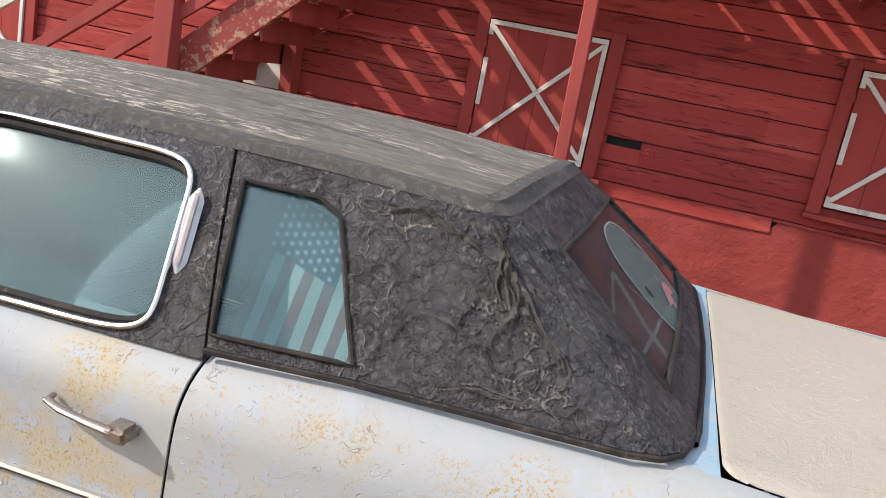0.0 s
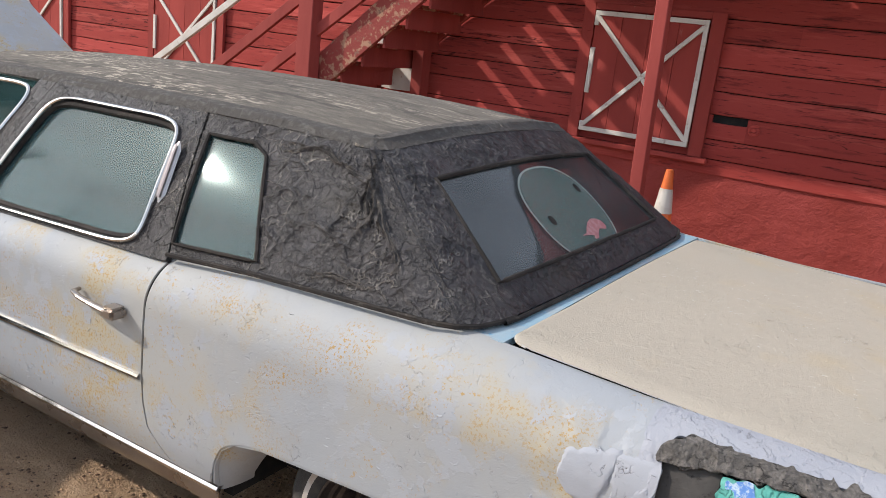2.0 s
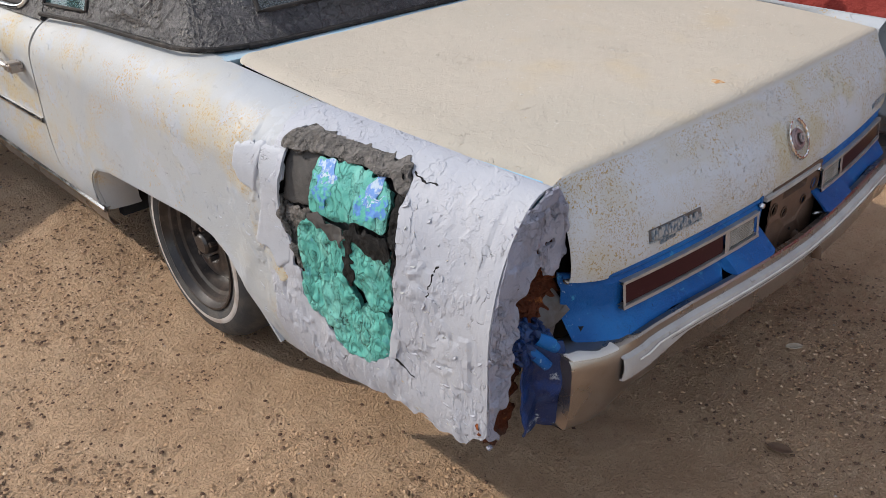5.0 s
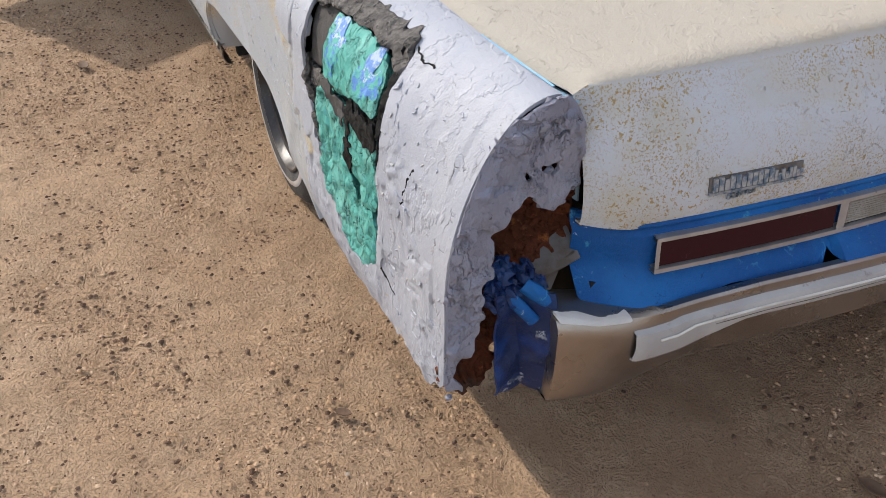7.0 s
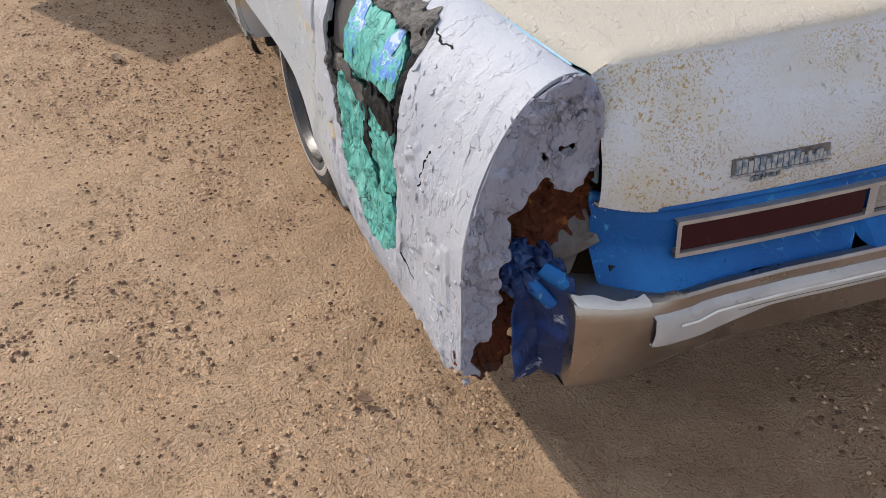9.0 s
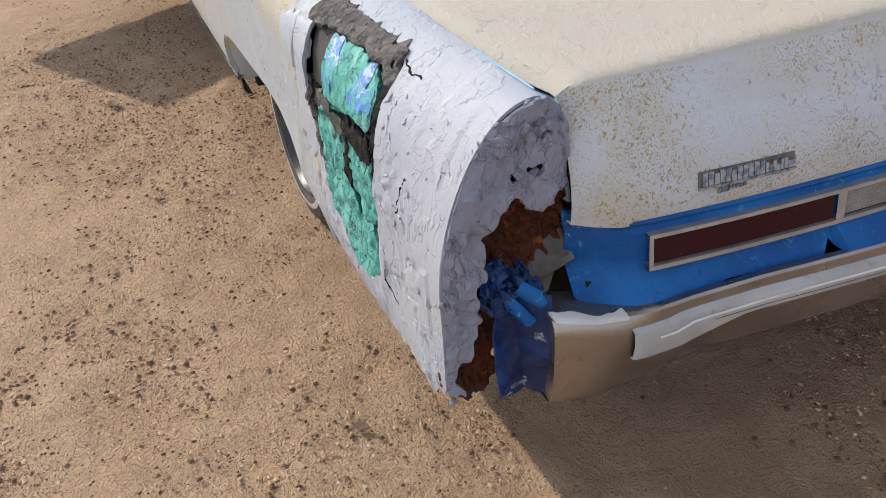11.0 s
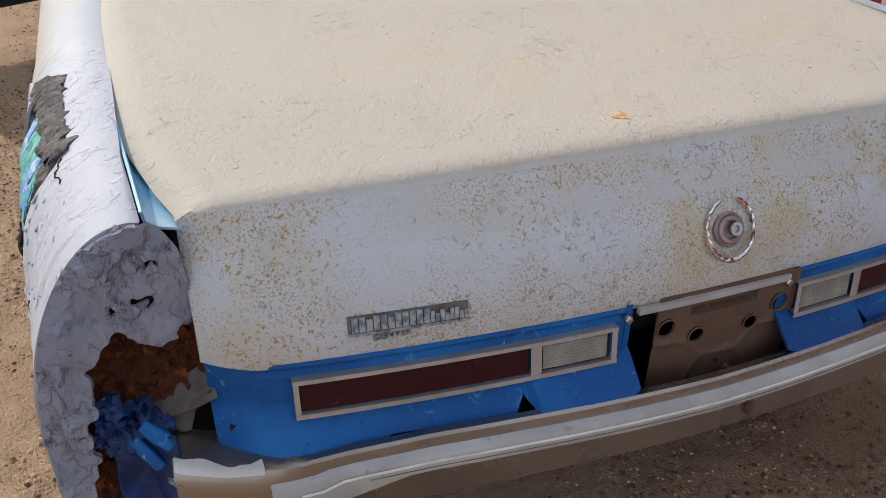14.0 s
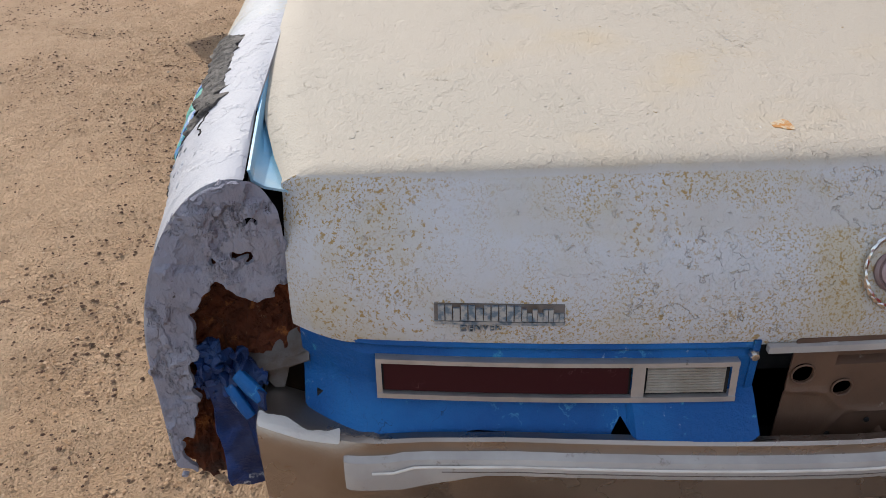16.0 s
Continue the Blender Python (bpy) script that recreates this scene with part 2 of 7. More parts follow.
black_vinyl = material("cracked_black_vinyl", (0.031, 0.0275, 0.031), 0.46, spec=0.5, layers=[
    ("noise", 6, 0.44, 0.62, (0.046, 0.042, 0.046)), ("fine", 55, 0.52, 0.60, (0.095, 0.088, 0.088)),
    ("noise", 3.1, 0.56, 0.68, (0.044, 0.039, 0.037)),
    ("curl", 34.5, 0.5, 0.0, (0.16, 0.145, 0.138)), ("curl", 13.5, 0.5, 0.0, (0.27, 0.245, 0.225)),
    ("crack", 13.5, 0.22, 0.0, (0.32, 0.285, 0.25)),
    ("fine", 75, 0.61, 0.65, (0.17, 0.15, 0.13), "noise", 5.0, 0.48, 0.60)],
    bumps=[("fine", 24, 0.016), ("ridge", 9, -0.007), ("ridge", 21, -0.004), ("curl", 13.5, -0.008), ("curl", 34.5, -0.003), ("crack", 13.5, -0.003), ("fine", 110, 0.004)], rough_var=0.12)
roof_vinyl = material("sun_bleached_vinyl", (0.15, 0.132, 0.11), 0.9, layers=[
    ("noise", 1.1, 0.42, 0.62, (0.115, 0.102, 0.088)), ("noise", 5, 0.50, 0.66, (0.075, 0.066, 0.058)), ("fine", 24, 0.48, 0.66, (0.22, 0.195, 0.16)), ("fine", 60, 0.57, 0.66, (0.085, 0.075, 0.064)),
    ("fine", 26, 0.535, 0.565, (0.46, 0.40, 0.325), "noise", 1.7, 0.49, 0.58)],
    bumps=[("fine", 30, 0.012)], stretch=(0.5, 1.9, 1))
hem_vinyl = material("grey_vinyl_hem", (0.088, 0.08, 0.074), 0.9, layers=[("fine", 40, 0.5, 0.7, (0.17, 0.16, 0.15)), ("fine", 14, 0.62, 0.7, (0.42, 0.36, 0.28))], bumps=[("fine", 60, 0.012), ("fine", 14, 0.02)])
rubber = material("perished_rubber", (0.024, 0.021, 0.020), 0.85, spec=0.25, layers=[("noise", 9, 0.48, 0.62, (0.042, 0.035, 0.031)), ("fine", 50, 0.56, 0.66, (0.10, 0.088, 0.08))], bumps=[("fine", 80, 0.003)])
tyre_rubber = material("tyre_rubber", (0.028, 0.028, 0.03), 0.8, layers=[("noise", 12, 0.45, 0.7, (0.075, 0.066, 0.056))], bumps=[("fine", 120, 0.002)])
white_rubber = material("whitewall_rubber", (0.42, 0.39, 0.37), 0.7, layers=[("noise", 18, 0.45, 0.68, (0.30, 0.25, 0.21))])
steel = material("brown_painted_steel", (0.026, 0.021, 0.020), 0.34, 0.0, spec=0.5, layers=[("noise", 18, 0.5, 0.65, (0.065, 0.05, 0.042)), ("fine", 60, 0.6, 0.7, (0.09, 0.07, 0.055))], bumps=[("fine", 60, 0.001)])
chrome = material("pitted_chrome", (0.62, 0.61, 0.60), 0.2, 1.0, layers=[("fine", 40, 0.58, 0.72, (0.36, 0.33, 0.3))], rough_var=0.1)
bumper_metal = material("dull_bumper_chrome", (0.36, 0.32, 0.29), 0.30, 0.92, layers=[("noise", 5, 0.45, 0.66, (0.28, 0.24, 0.21)), ("fine", 40, 0.62, 0.72, (0.30, 0.24, 0.19))], bumps=[("fine", 50, 0.001)], rough_var=0.12)
bumper_grey = material("grey_bumper_vinyl", (0.33, 0.31, 0.30), 0.6, layers=[("noise", 8, 0.45, 0.66, (0.42, 0.40, 0.385)), ("fine", 40, 0.6, 0.72, (0.2, 0.17, 0.15))], bumps=[("fine", 60, 0.001)])
plate_brown = material("brown_primed_steel", (0.115, 0.064, 0.040), 0.6, layers=[("noise", 9, 0.45, 0.66, (0.085, 0.047, 0.030)), ("fine", 50, 0.64, 0.72, (0.25, 0.2, 0.16))], bumps=[("fine", 50, 0.001)])
red_lens = material("dark_red_lens", (0.030, 0.004, 0.0075), 0.3, spec=0.2, layers=[("ridge", 14, 0.10, 0.0, (0.22, 0.12, 0.12), "noise", 9, 0.56, 0.62)])
clear_lens = material("ribbed_clear_lens", (0.32, 0.28, 0.23), 0.25, layers=[("noise", 30, 0.4, 0.7, (0.42, 0.39, 0.34))], clear=0.3, bumps=[("Z", 260, 0.0006)])
# Near-black base puts the shade of gaps, wells and recesses into the colour
black = material("gap_shade_black", (0.008, 0.008, 0.009), 0.9, layers=[("noise", 20, 0.5, 0.7, (0.02, 0.018, 0.016))])
door_trim_black = material("black_door_card", (0.015, 0.016, 0.018), 0.45, layers=[("noise", 10, 0.5, 0.7, (0.035, 0.035, 0.037))], bumps=[("fine", 90, 0.001)])
seat_cloth = material("teal_seat_vinyl", (0.10, 0.17, 0.19), 0.5, layers=[("noise", 6, 0.45, 0.65, (0.07, 0.12, 0.14))], bumps=[("fine", 60, 0.002)])
headliner = material("grey_headliner", (0.19, 0.21, 0.215), 0.9, layers=[("noise", 5, 0.4, 0.7, (0.14, 0.15, 0.155))])
decal_pink = material("faded_pink_decal", (0.42, 0.16, 0.17), 0.5, layers=[("noise", 40, 0.45, 0.6, (0.5, 0.27, 0.27))])
putty_black = material("filler_and_gap_black", (0.007, 0.0065, 0.0065), 0.85, spec=0.25, layers=[("fine", 30, 0.52, 0.68, (0.028, 0.026, 0.025))], bumps=[("fine", 40, 0.014), ("cell", 40, 0.006)])
putty_grey = material("fibrous_grey_filler", (0.11, 0.10, 0.092), 0.95, layers=[("fine", 40, 0.45, 0.65, (0.21, 0.19, 0.175)), ("vein", 16, 0.9, 0, (0.02, 0.018, 0.017), "noise", 9, 0.44, 0.52), ("fine", 90, 0.62, 0.7, (0.30, 0.27, 0.24))], bumps=[("fine", 45, 0.016), ("cell", 70, 0.006)])
turquoise = material("turquoise_paint", (0.085, 0.36, 0.31), 0.65, spec=0.35, layers=[
    ("noise", 9, 0.46, 0.60, (0.16, 0.46, 0.40)), ("fine", 12, 0.60, 0.68, (0.05, 0.22, 0.24)),
    ("ridge", 10, 0.30, 0.0, (0.008, 0.014, 0.014), "noise", 11, 0.50, 0.55),
    ("ridge", 24, 0.22, 0.0, (0.015, 0.045, 0.042), "noise", 14, 0.52, 0.58),
    ("fine", 30, 0.60, 0.65, (0.022, 0.026, 0.026), "noise", 9, 0.52, 0.60), ("fine", 140, 0.62, 0.67, (0.02, 0.06, 0.055)),
    ("fine", 16, 0.66, 0.69, (0.10, 0.24, 0.50))],
    bumps=[("fine", 45, 0.006), ("ridge", 10, 0.004), ("ridge", 24, 0.003), ("flake", 16, 0.004)], stretch=(1.3, 1.3, 0.75))
dab_blue = material("blue_dab", (0.07, 0.21, 0.56), 0.5, layers=[("fine", 60, 0.46, 0.52, (0.075, 0.40, 0.33))], bumps=[("fine", 40, 0.008)])
dab_white = material("white_dab", (0.42, 0.52, 0.62), 0.5, layers=[("fine", 55, 0.46, 0.54, (0.10, 0.24, 0.58))], bumps=[("fine", 40, 0.008)])
putty_flat = material("flat_dark_filler", (0.062, 0.058, 0.056), 0.9, spec=0.2, layers=[("noise", 10, 0.45, 0.62, (0.085, 0.08, 0.076)), ("fine", 50, 0.58, 0.68, (0.03, 0.028, 0.027))], bumps=[("fine", 50, 0.004)])
decal_red = material("red_smear_paint", (0.30, 0.03, 0.025), 0.6, layers=[("fine", 50, 0.5, 0.6, (0.10, 0.03, 0.025))])
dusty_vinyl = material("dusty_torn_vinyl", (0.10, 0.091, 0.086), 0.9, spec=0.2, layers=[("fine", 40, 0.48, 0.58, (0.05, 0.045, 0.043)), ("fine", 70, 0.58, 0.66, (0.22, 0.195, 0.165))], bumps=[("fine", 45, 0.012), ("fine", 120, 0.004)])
flag_white = material("flag_white_cloth", (0.62, 0.63, 0.63), 0.9, layers=[("noise", 20, 0.4, 0.7, (0.55, 0.56, 0.56))])
flag_red = material("flag_red_cloth", (0.36, 0.13, 0.13), 0.9, layers=[("noise", 20, 0.4, 0.7, (0.3, 0.11, 0.11))])
flag_blue = material("flag_blue_cloth", (0.03, 0.07, 0.15), 0.9, layers=[("noise", 20, 0.4, 0.7, (0.04, 0.085, 0.17))])

RED = (0.375, 0.064, 0.057)
barn_red = material("barn_red_paint", RED, 0.9, spec=0.2, layers=[
    ("noise", 0.9, 0.42, 0.66, (0.30, 0.045, 0.038)), ("fine", 5, 0.52, 0.64, (0.44, 0.088, 0.074)), ("fine", 9, 0.56, 0.66, (0.15, 0.026, 0.024)), ("fine", 26, 0.58, 0.66, (0.10, 0.02, 0.019)), ("vein", 3.4, 0.4, 0.0, (0.05, 0.012, 0.012), "noise", 4.3, 0.55, 0.6), ("fine", 34, 0.70, 0.74, (0.36, 0.26, 0.22), "noise", 1.6, 0.52, 0.64)],
    bumps=[("fine", 14, 0.006), ("fine", 40, 0.003)], stretch=(0.16, 1, 1.6), random=0.16)
door_red = material("hatch_red_paint", (0.32, 0.052, 0.044), 0.85, spec=0.25, layers=[
    ("noise", 1.3, 0.42, 0.66, (0.25, 0.04, 0.034)), ("fine", 9, 0.64, 0.69, (0.45, 0.28, 0.22), "noise", 2.2, 0.52, 0.62)],
    bumps=[("fine", 30, 0.003)], stretch=(2.2, 1, 0.5), random=0.08)
post_red = material("post_red_paint", (0.30, 0.056, 0.048), 0.8, spec=0.25, layers=[("noise", 3, 0.42, 0.66, (0.24, 0.042, 0.037)), ("fine", 40, 0.69, 0.74, (0.42, 0.30, 0.25))], bumps=[("fine", 30, 0.003)], stretch=(1.5, 1.5, 0.3), random=0.1)
worn_red = material("flaking_red_paint", (0.24, 0.032, 0.026), 0.75, layers=[("fine", 12, 0.52, 0.57, (0.36, 0.19, 0.12)), ("fine", 22, 0.58, 0.64, (0.20, 0.10, 0.07))], bumps=[("fine", 20, 0.008)], random=0.1)
plaster_red = material("red_rough_plaster", (0.32, 0.06, 0.053), 0.95, spec=0.2, layers=[
    ("noise", 2.2, 0.42, 0.62, (0.29, 0.052, 0.043)), ("fine", 16, 0.60, 0.70, (0.22, 0.042, 0.037)), ("fine", 40, 0.71, 0.75, (0.42, 0.22, 0.17))],
    bumps=[("fine", 9, 0.03), ("noise", 4, 0.03)])
white_paint = material("weathered_white_paint", (0.62, 0.59, 0.55), 0.7, layers=[("fine", 14, 0.58, 0.68, (0.36, 0.23, 0.19)), ("noise", 5, 0.45, 0.7, (0.50, 0.46, 0.42))], bumps=[("fine", 40, 0.003)])
sand = material("sandy_soil", (0.525, 0.347, 0.212), 0.95, layers=[
    ("noise", 0.8, 0.40, 0.64, (0.46, 0.295, 0.175)), ("fine", 6, 0.46, 0.70, (0.565, 0.385, 0.245)), ("fine", 26, 0.58, 0.70, (0.34, 0.215, 0.128)), ("fine", 110, 0.58, 0.64, (0.20, 0.12, 0.073), "noise", 4, 0.40, 0.60), ("fine", 16, 0.62, 0.72, (0.32, 0.20, 0.12)), ("fine", 170, 0.62, 0.68, (0.60, 0.44, 0.30))],
    bumps=[("noise", 14, 0.018), ("fine", 36, 0.034), ("cell", 120, 0.006)])
crumb_soil = material("sand_crumbs", (0.47, 0.295, 0.165), 0.95, layers=[("noise", 3, 0.42, 0.6, (0.38, 0.24, 0.14)), ("noise", 30, 0.5, 0.6, (0.60, 0.42, 0.28))])
badge_metal = material("worn_badge_metal", (0.36, 0.38, 0.40), 0.4, 0.5, layers=[("noise", 90, 0.45, 0.60, (0.12, 0.18, 0.25))])
lamp_grey = material("grey_lamp_housing", (0.15, 0.138, 0.136), 0.55, layers=[("noise", 8, 0.45, 0.66, (0.19, 0.175, 0.17))], bumps=[("fine", 60, 0.001)])
pale_strip = material("pale_blue_strip", (0.27, 0.42, 0.52), 0.5, layers=[("noise", 7, 0.42, 0.6, (0.36, 0.43, 0.47)), ("fine", 40, 0.56, 0.66, (0.17, 0.36, 0.52))], bumps=[("fine", 50, 0.002)])
clod_soil = material("dark_clods", (0.095, 0.049, 0.028), 0.95, layers=[("noise", 7, 0.42, 0.6, (0.17, 0.10, 0.06)), ("fine", 40, 0.45, 0.65, (0.06, 0.034, 0.022))], bumps=[("fine", 120, 0.003)])
pebble_stone = material("pale_pebble", (0.36, 0.30, 0.24), 0.8, layers=[("fine", 40, 0.45, 0.65, (0.26, 0.2, 0.15))])
straw_dry = material("dry_straw", (0.46, 0.34, 0.16), 0.9, layers=[("noise", 9, 0.4, 0.7, (0.34, 0.24, 0.11))])
cone_orange = material("cone_orange", (0.72, 0.15, 0.03), 0.5, layers=[("noise", 12, 0.45, 0.7, (0.6, 0.12, 0.03))])
cone_white = material("cone_white_band", (0.62, 0.59, 0.55), 0.5, layers=[("noise", 14, 0.45, 0.7, (0.48, 0.44, 0.4))])
concrete = material("concrete_block", (0.36, 0.31, 0.25), 0.9, layers=[("fine", 14, 0.5, 0.7, (0.27, 0.23, 0.18))], bumps=[("fine", 40, 0.004)])
bark = material("bare_bark", (0.07, 0.055, 0.045), 0.9, layers=[("noise", 9, 0.4, 0.7, (0.10, 0.085, 0.07))])
dark_green = material("dark_green_metal", (0.012, 0.045, 0.03), 0.5, layers=[("noise", 10, 0.45, 0.7, (0.02, 0.06, 0.04))])


def glass_material(name, colour, ior, dust_sheen, dust_sheen_colour):
    m = bpy.data.materials.new(name)
    m.use_nodes = True
    N, L = m.node_tree.nodes, m.node_tree.links
    see = N.new("ShaderNodeBsdfTransparent")
    see.inputs[0].default_value = (*colour, 1)
    gloss = N.new("ShaderNodeBsdfGlossy")
    gloss.inputs["Roughness"].default_value = 0.03
    fr = N.new("ShaderNodeFresnel")
    fr.inputs[0].default_value = ior
    b = N.new("ShaderNodeMixShader")
    L.new(fr.outputs[0], b.inputs[0])
    L.new(see.outputs[0], b.inputs[1])
    L.new(gloss.outputs[0], b.inputs[2])
    d = N.new("ShaderNodeBsdfPrincipled")
    d.inputs["Base Color"].default_value = (*dust_sheen_colour, 1)
    d.inputs["Roughness"].default_value, d.inputs["Specular IOR Level"].default_value = 1.0, 0.0
    # stretched streaks: dust, with cloud reflections put into the same layer
    n = N.new("ShaderNodeTexNoise")
    n.inputs["Scale"].default_value, n.inputs["Detail"].default_value = 3.0, 5
    co = N.new("ShaderNodeTexCoord")
    mp = N.new("ShaderNodeMapping")
    mp.inputs["Scale"].default_value = (0.35, 1, 3.2)
    L.new(co.outputs["Object"], mp.inputs[0])
    L.new(mp.outputs[0], n.inputs["Vector"])
    r = N.new("ShaderNodeMapRange")
    r.inputs[1].default_value, r.inputs[2].default_value = 0.3, 0.7
    r.inputs[3].default_value, r.inputs[4].default_value = dust_sheen * 0.6, dust_sheen * 1.4
    L.new(n.outputs["Fac"], r.inputs[0])
    mx = N.new("ShaderNodeMixShader")
    L.new(r.outputs[0], mx.inputs[0])
    L.new(b.outputs[0], mx.inputs[1])
    L.new(d.outputs[0], mx.inputs[2])
    L.new(mx.outputs[0], N["Material Output"].inputs["Surface"])
    return m


# Teal in the dust layer stands in for reflected sky
window_glass = glass_material("dusty_sky_streaked_glass", (0.62, 0.78, 0.79), 1.65, 0.12, (0.17, 0.29, 0.305))
# Puts cabin shade into the far pane seen through the front opening
dark_glass = glass_material("cabin_shade_glass", (0.16, 0.19, 0.19), 1.2, 0.03, (0.05, 0.06, 0.06))
bare_metal = material("bare_grey_metal", (0.15, 0.135, 0.13), 0.5, 0.3, layers=[("noise", 20, 0.45, 0.62, (0.10, 0.075, 0.06))], bumps=[("fine", 50, 0.003)])
satin = material("satin_lamp_frame", (0.46, 0.45, 0.45), 0.42, 0.75, layers=[("noise", 14, 0.45, 0.65, (0.36, 0.35, 0.35)), ("fine", 60, 0.62, 0.7, (0.25, 0.23, 0.22))], bumps=[("fine", 70, 0.0006)])


def film(name, colour, alpha):
    """A cling film that lets part of the light through."""
    m = bpy.data.materials.new(name)
    m.use_nodes = True
    b = m.node_tree.nodes["Principled BSDF"]
    b.inputs["Base Color"].default_value = (*colour, 1)
    b.inputs["Roughness"].default_value, b.inputs["Alpha"].default_value = 0.5, alpha
    n = m.node_tree.nodes.new("ShaderNodeTexNoise")
    n.inputs["Scale"].default_value = 14
    r = m.node_tree.nodes.new("ShaderNodeMapRange")
    r.inputs[3].default_value, r.inputs[4].default_value = alpha * 0.7, alpha * 1.3
    m.node_tree.links.new(n.outputs["Fac"], r.inputs[0])
    m.node_tree.links.new(r.outputs[0], b.inputs["Alpha"])
    return m


oval_green = film("pale_green_film", (0.20, 0.30, 0.27), 0.42)
oval_rim = film("pale_film_rim", (0.36, 0.42, 0.38), 0.75)
rear_glass = glass_material("dusty_rear_glass", (0.80, 0.82, 0.82), 1.65, 0.08, (0.28, 0.30, 0.31))

# ---- mesh helpers ----


def link(name, bm, mat, parent=None, label="", smooth=True):
    for f in bm.faces:
        f.smooth = smooth
    bm.normal_update()
    for ed in bm.edges:
        if smooth and len(ed.link_faces) == 2 and ed.calc_face_angle(0) > 0.62:
            ed.smooth = False
    me = bpy.data.meshes.new(name)
    bm.to_mesh(me)
    bm.free()
    for m in (mat if isinstance(mat, (list, tuple)) else [mat]):
        me.materials.append(m)
    ob = new(name, me)
    if parent:
        ob.parent = parent
    if label:
        ob["label"] = label
    return ob


def part(name, bm, mat, parent, label="", smooth=True):
    return link(name, bm, mat, parent, label, smooth)


def thing(name, label, category, at=(0, 0, 0), group="", kind=""):
    e = new(name)
    e.empty_display_size = 0.1
    return tagged(e, label, category, group, kind)


def grid(P, keep=None, thick=0.0, close_u=False):
    """A bmesh over an array of points P[i][j]; keep(centre) drops faces; thick gives it a back."""
    bm = bmesh.new()
    nu, nv = len(P), len(P[0])
    vs = [[bm.verts.new(P[i][j]) for j in range(nv)] for i in range(nu)]
    for i in range(nu if close_u else nu - 1):
        for j in range(nv - 1):
            q = (vs[i][j], vs[(i + 1) % nu][j], vs[(i + 1) % nu][j + 1], vs[i][j + 1])
            if keep:
                c = (q[0].co + q[1].co + q[2].co + q[3].co) / 4
                if not keep(c):
                    continue
            try:
                bm.faces.new(q)
            except ValueError:
                pass
    loose = [v for v in bm.verts if not v.link_faces]
    bmesh.ops.delete(bm, geom=loose, context="VERTS")
    bmesh.ops.remove_doubles(bm, verts=bm.verts[:], dist=1e-5)
    if keep:  # ragged borders run on smoothly from face to face
        for _ in range(2):
            rim = [e for e in bm.edges if len(e.link_faces) == 1]
            near = {}
            for e in rim:
                for a, b in (e.verts, reversed(e.verts)):
                    near.setdefault(a, []).append(b.co.copy())
            for v, q in near.items():
                if len(q) == 2:
                    v.co = v.co * 0.5 + (q[0] + q[1]) * 0.25
    bmesh.ops.recalc_face_normals(bm, faces=bm.faces[:])
    return shell(bm, thick) if thick else bm


def shell(bm, thick, heart=Vector((-0.4, 0, 0.6))):
    """Gives an open sheet a back and edges, thick metres towards the heart of the car."""
    faces = bm.faces[:]
    bm.normal_update()
    if sum((f.calc_center_median() - heart).dot(f.normal) * f.calc_area() for f in faces) < 0:
        bmesh.ops.reverse_faces(bm, faces=faces)
        bm.normal_update()
    rim = [e for e in bm.edges if len(e.link_faces) == 1]
    back = {v: bm.verts.new(v.co - v.normal * thick) for v in bm.verts[:]}
    ends = [(e.link_loops[0].vert, e.link_loops[0].link_loop_next.vert, e.link_faces[0].material_index) for e in rim]
    for f in faces:
        g = bm.faces.new([back[v] for v in reversed(f.verts)])
        g.material_index = f.material_index
    for a, b, k in ends:
        g = bm.faces.new((b, a, back[a], back[b]))
        g.material_index = k
    return bm


def box(x0, x1, y0, y1, z0, z1, bevel=0.0, bm=None, seg=1):
    bm2 = bmesh.new()
    m = Matrix.Translation(((x0 + x1) / 2, (y0 + y1) / 2, (z0 + z1) / 2)) @ Matrix.Diagonal((x1 - x0, y1 - y0, z1 - z0, 1))
    bmesh.ops.create_cube(bm2, size=1, matrix=m)
    if bevel:
        bmesh.ops.bevel(bm2, geom=bm2.edges[:], offset=bevel, segments=seg, affect="EDGES")
    return merge(bm, bm2)


def merge(bm, other):
    if bm is None:
        return other
    me = bpy.data.meshes.new("tmp")
    other.to_mesh(me)
    other.free()
    bm.from_mesh(me)
    bpy.data.meshes.remove(me)
    return bm


def beam(a, b, w, h, up=(0, 0, 1), bevel=0.003, bm=None):
    """A squared timber from a to b, w wide and h high across its length."""
    a, b = Vector(a), Vector(b)
    d = (b - a)
    x = d.normalized()
    y = Vector(up).cross(x).normalized()
    z = x.cross(y)
    R = Matrix((x, y, z)).transposed().to_4x4()
    m = Matrix.Translation((a + b) / 2) @ R @ Matrix.Diagonal((d.length, w, h, 1))
    bm2 = bmesh.new()
    bmesh.ops.create_cube(bm2, size=1, matrix=m)
    if bevel:
        bmesh.ops.bevel(bm2, geom=bm2.edges[:], offset=bevel, segments=1, affect="EDGES")
    return merge(bm, bm2)


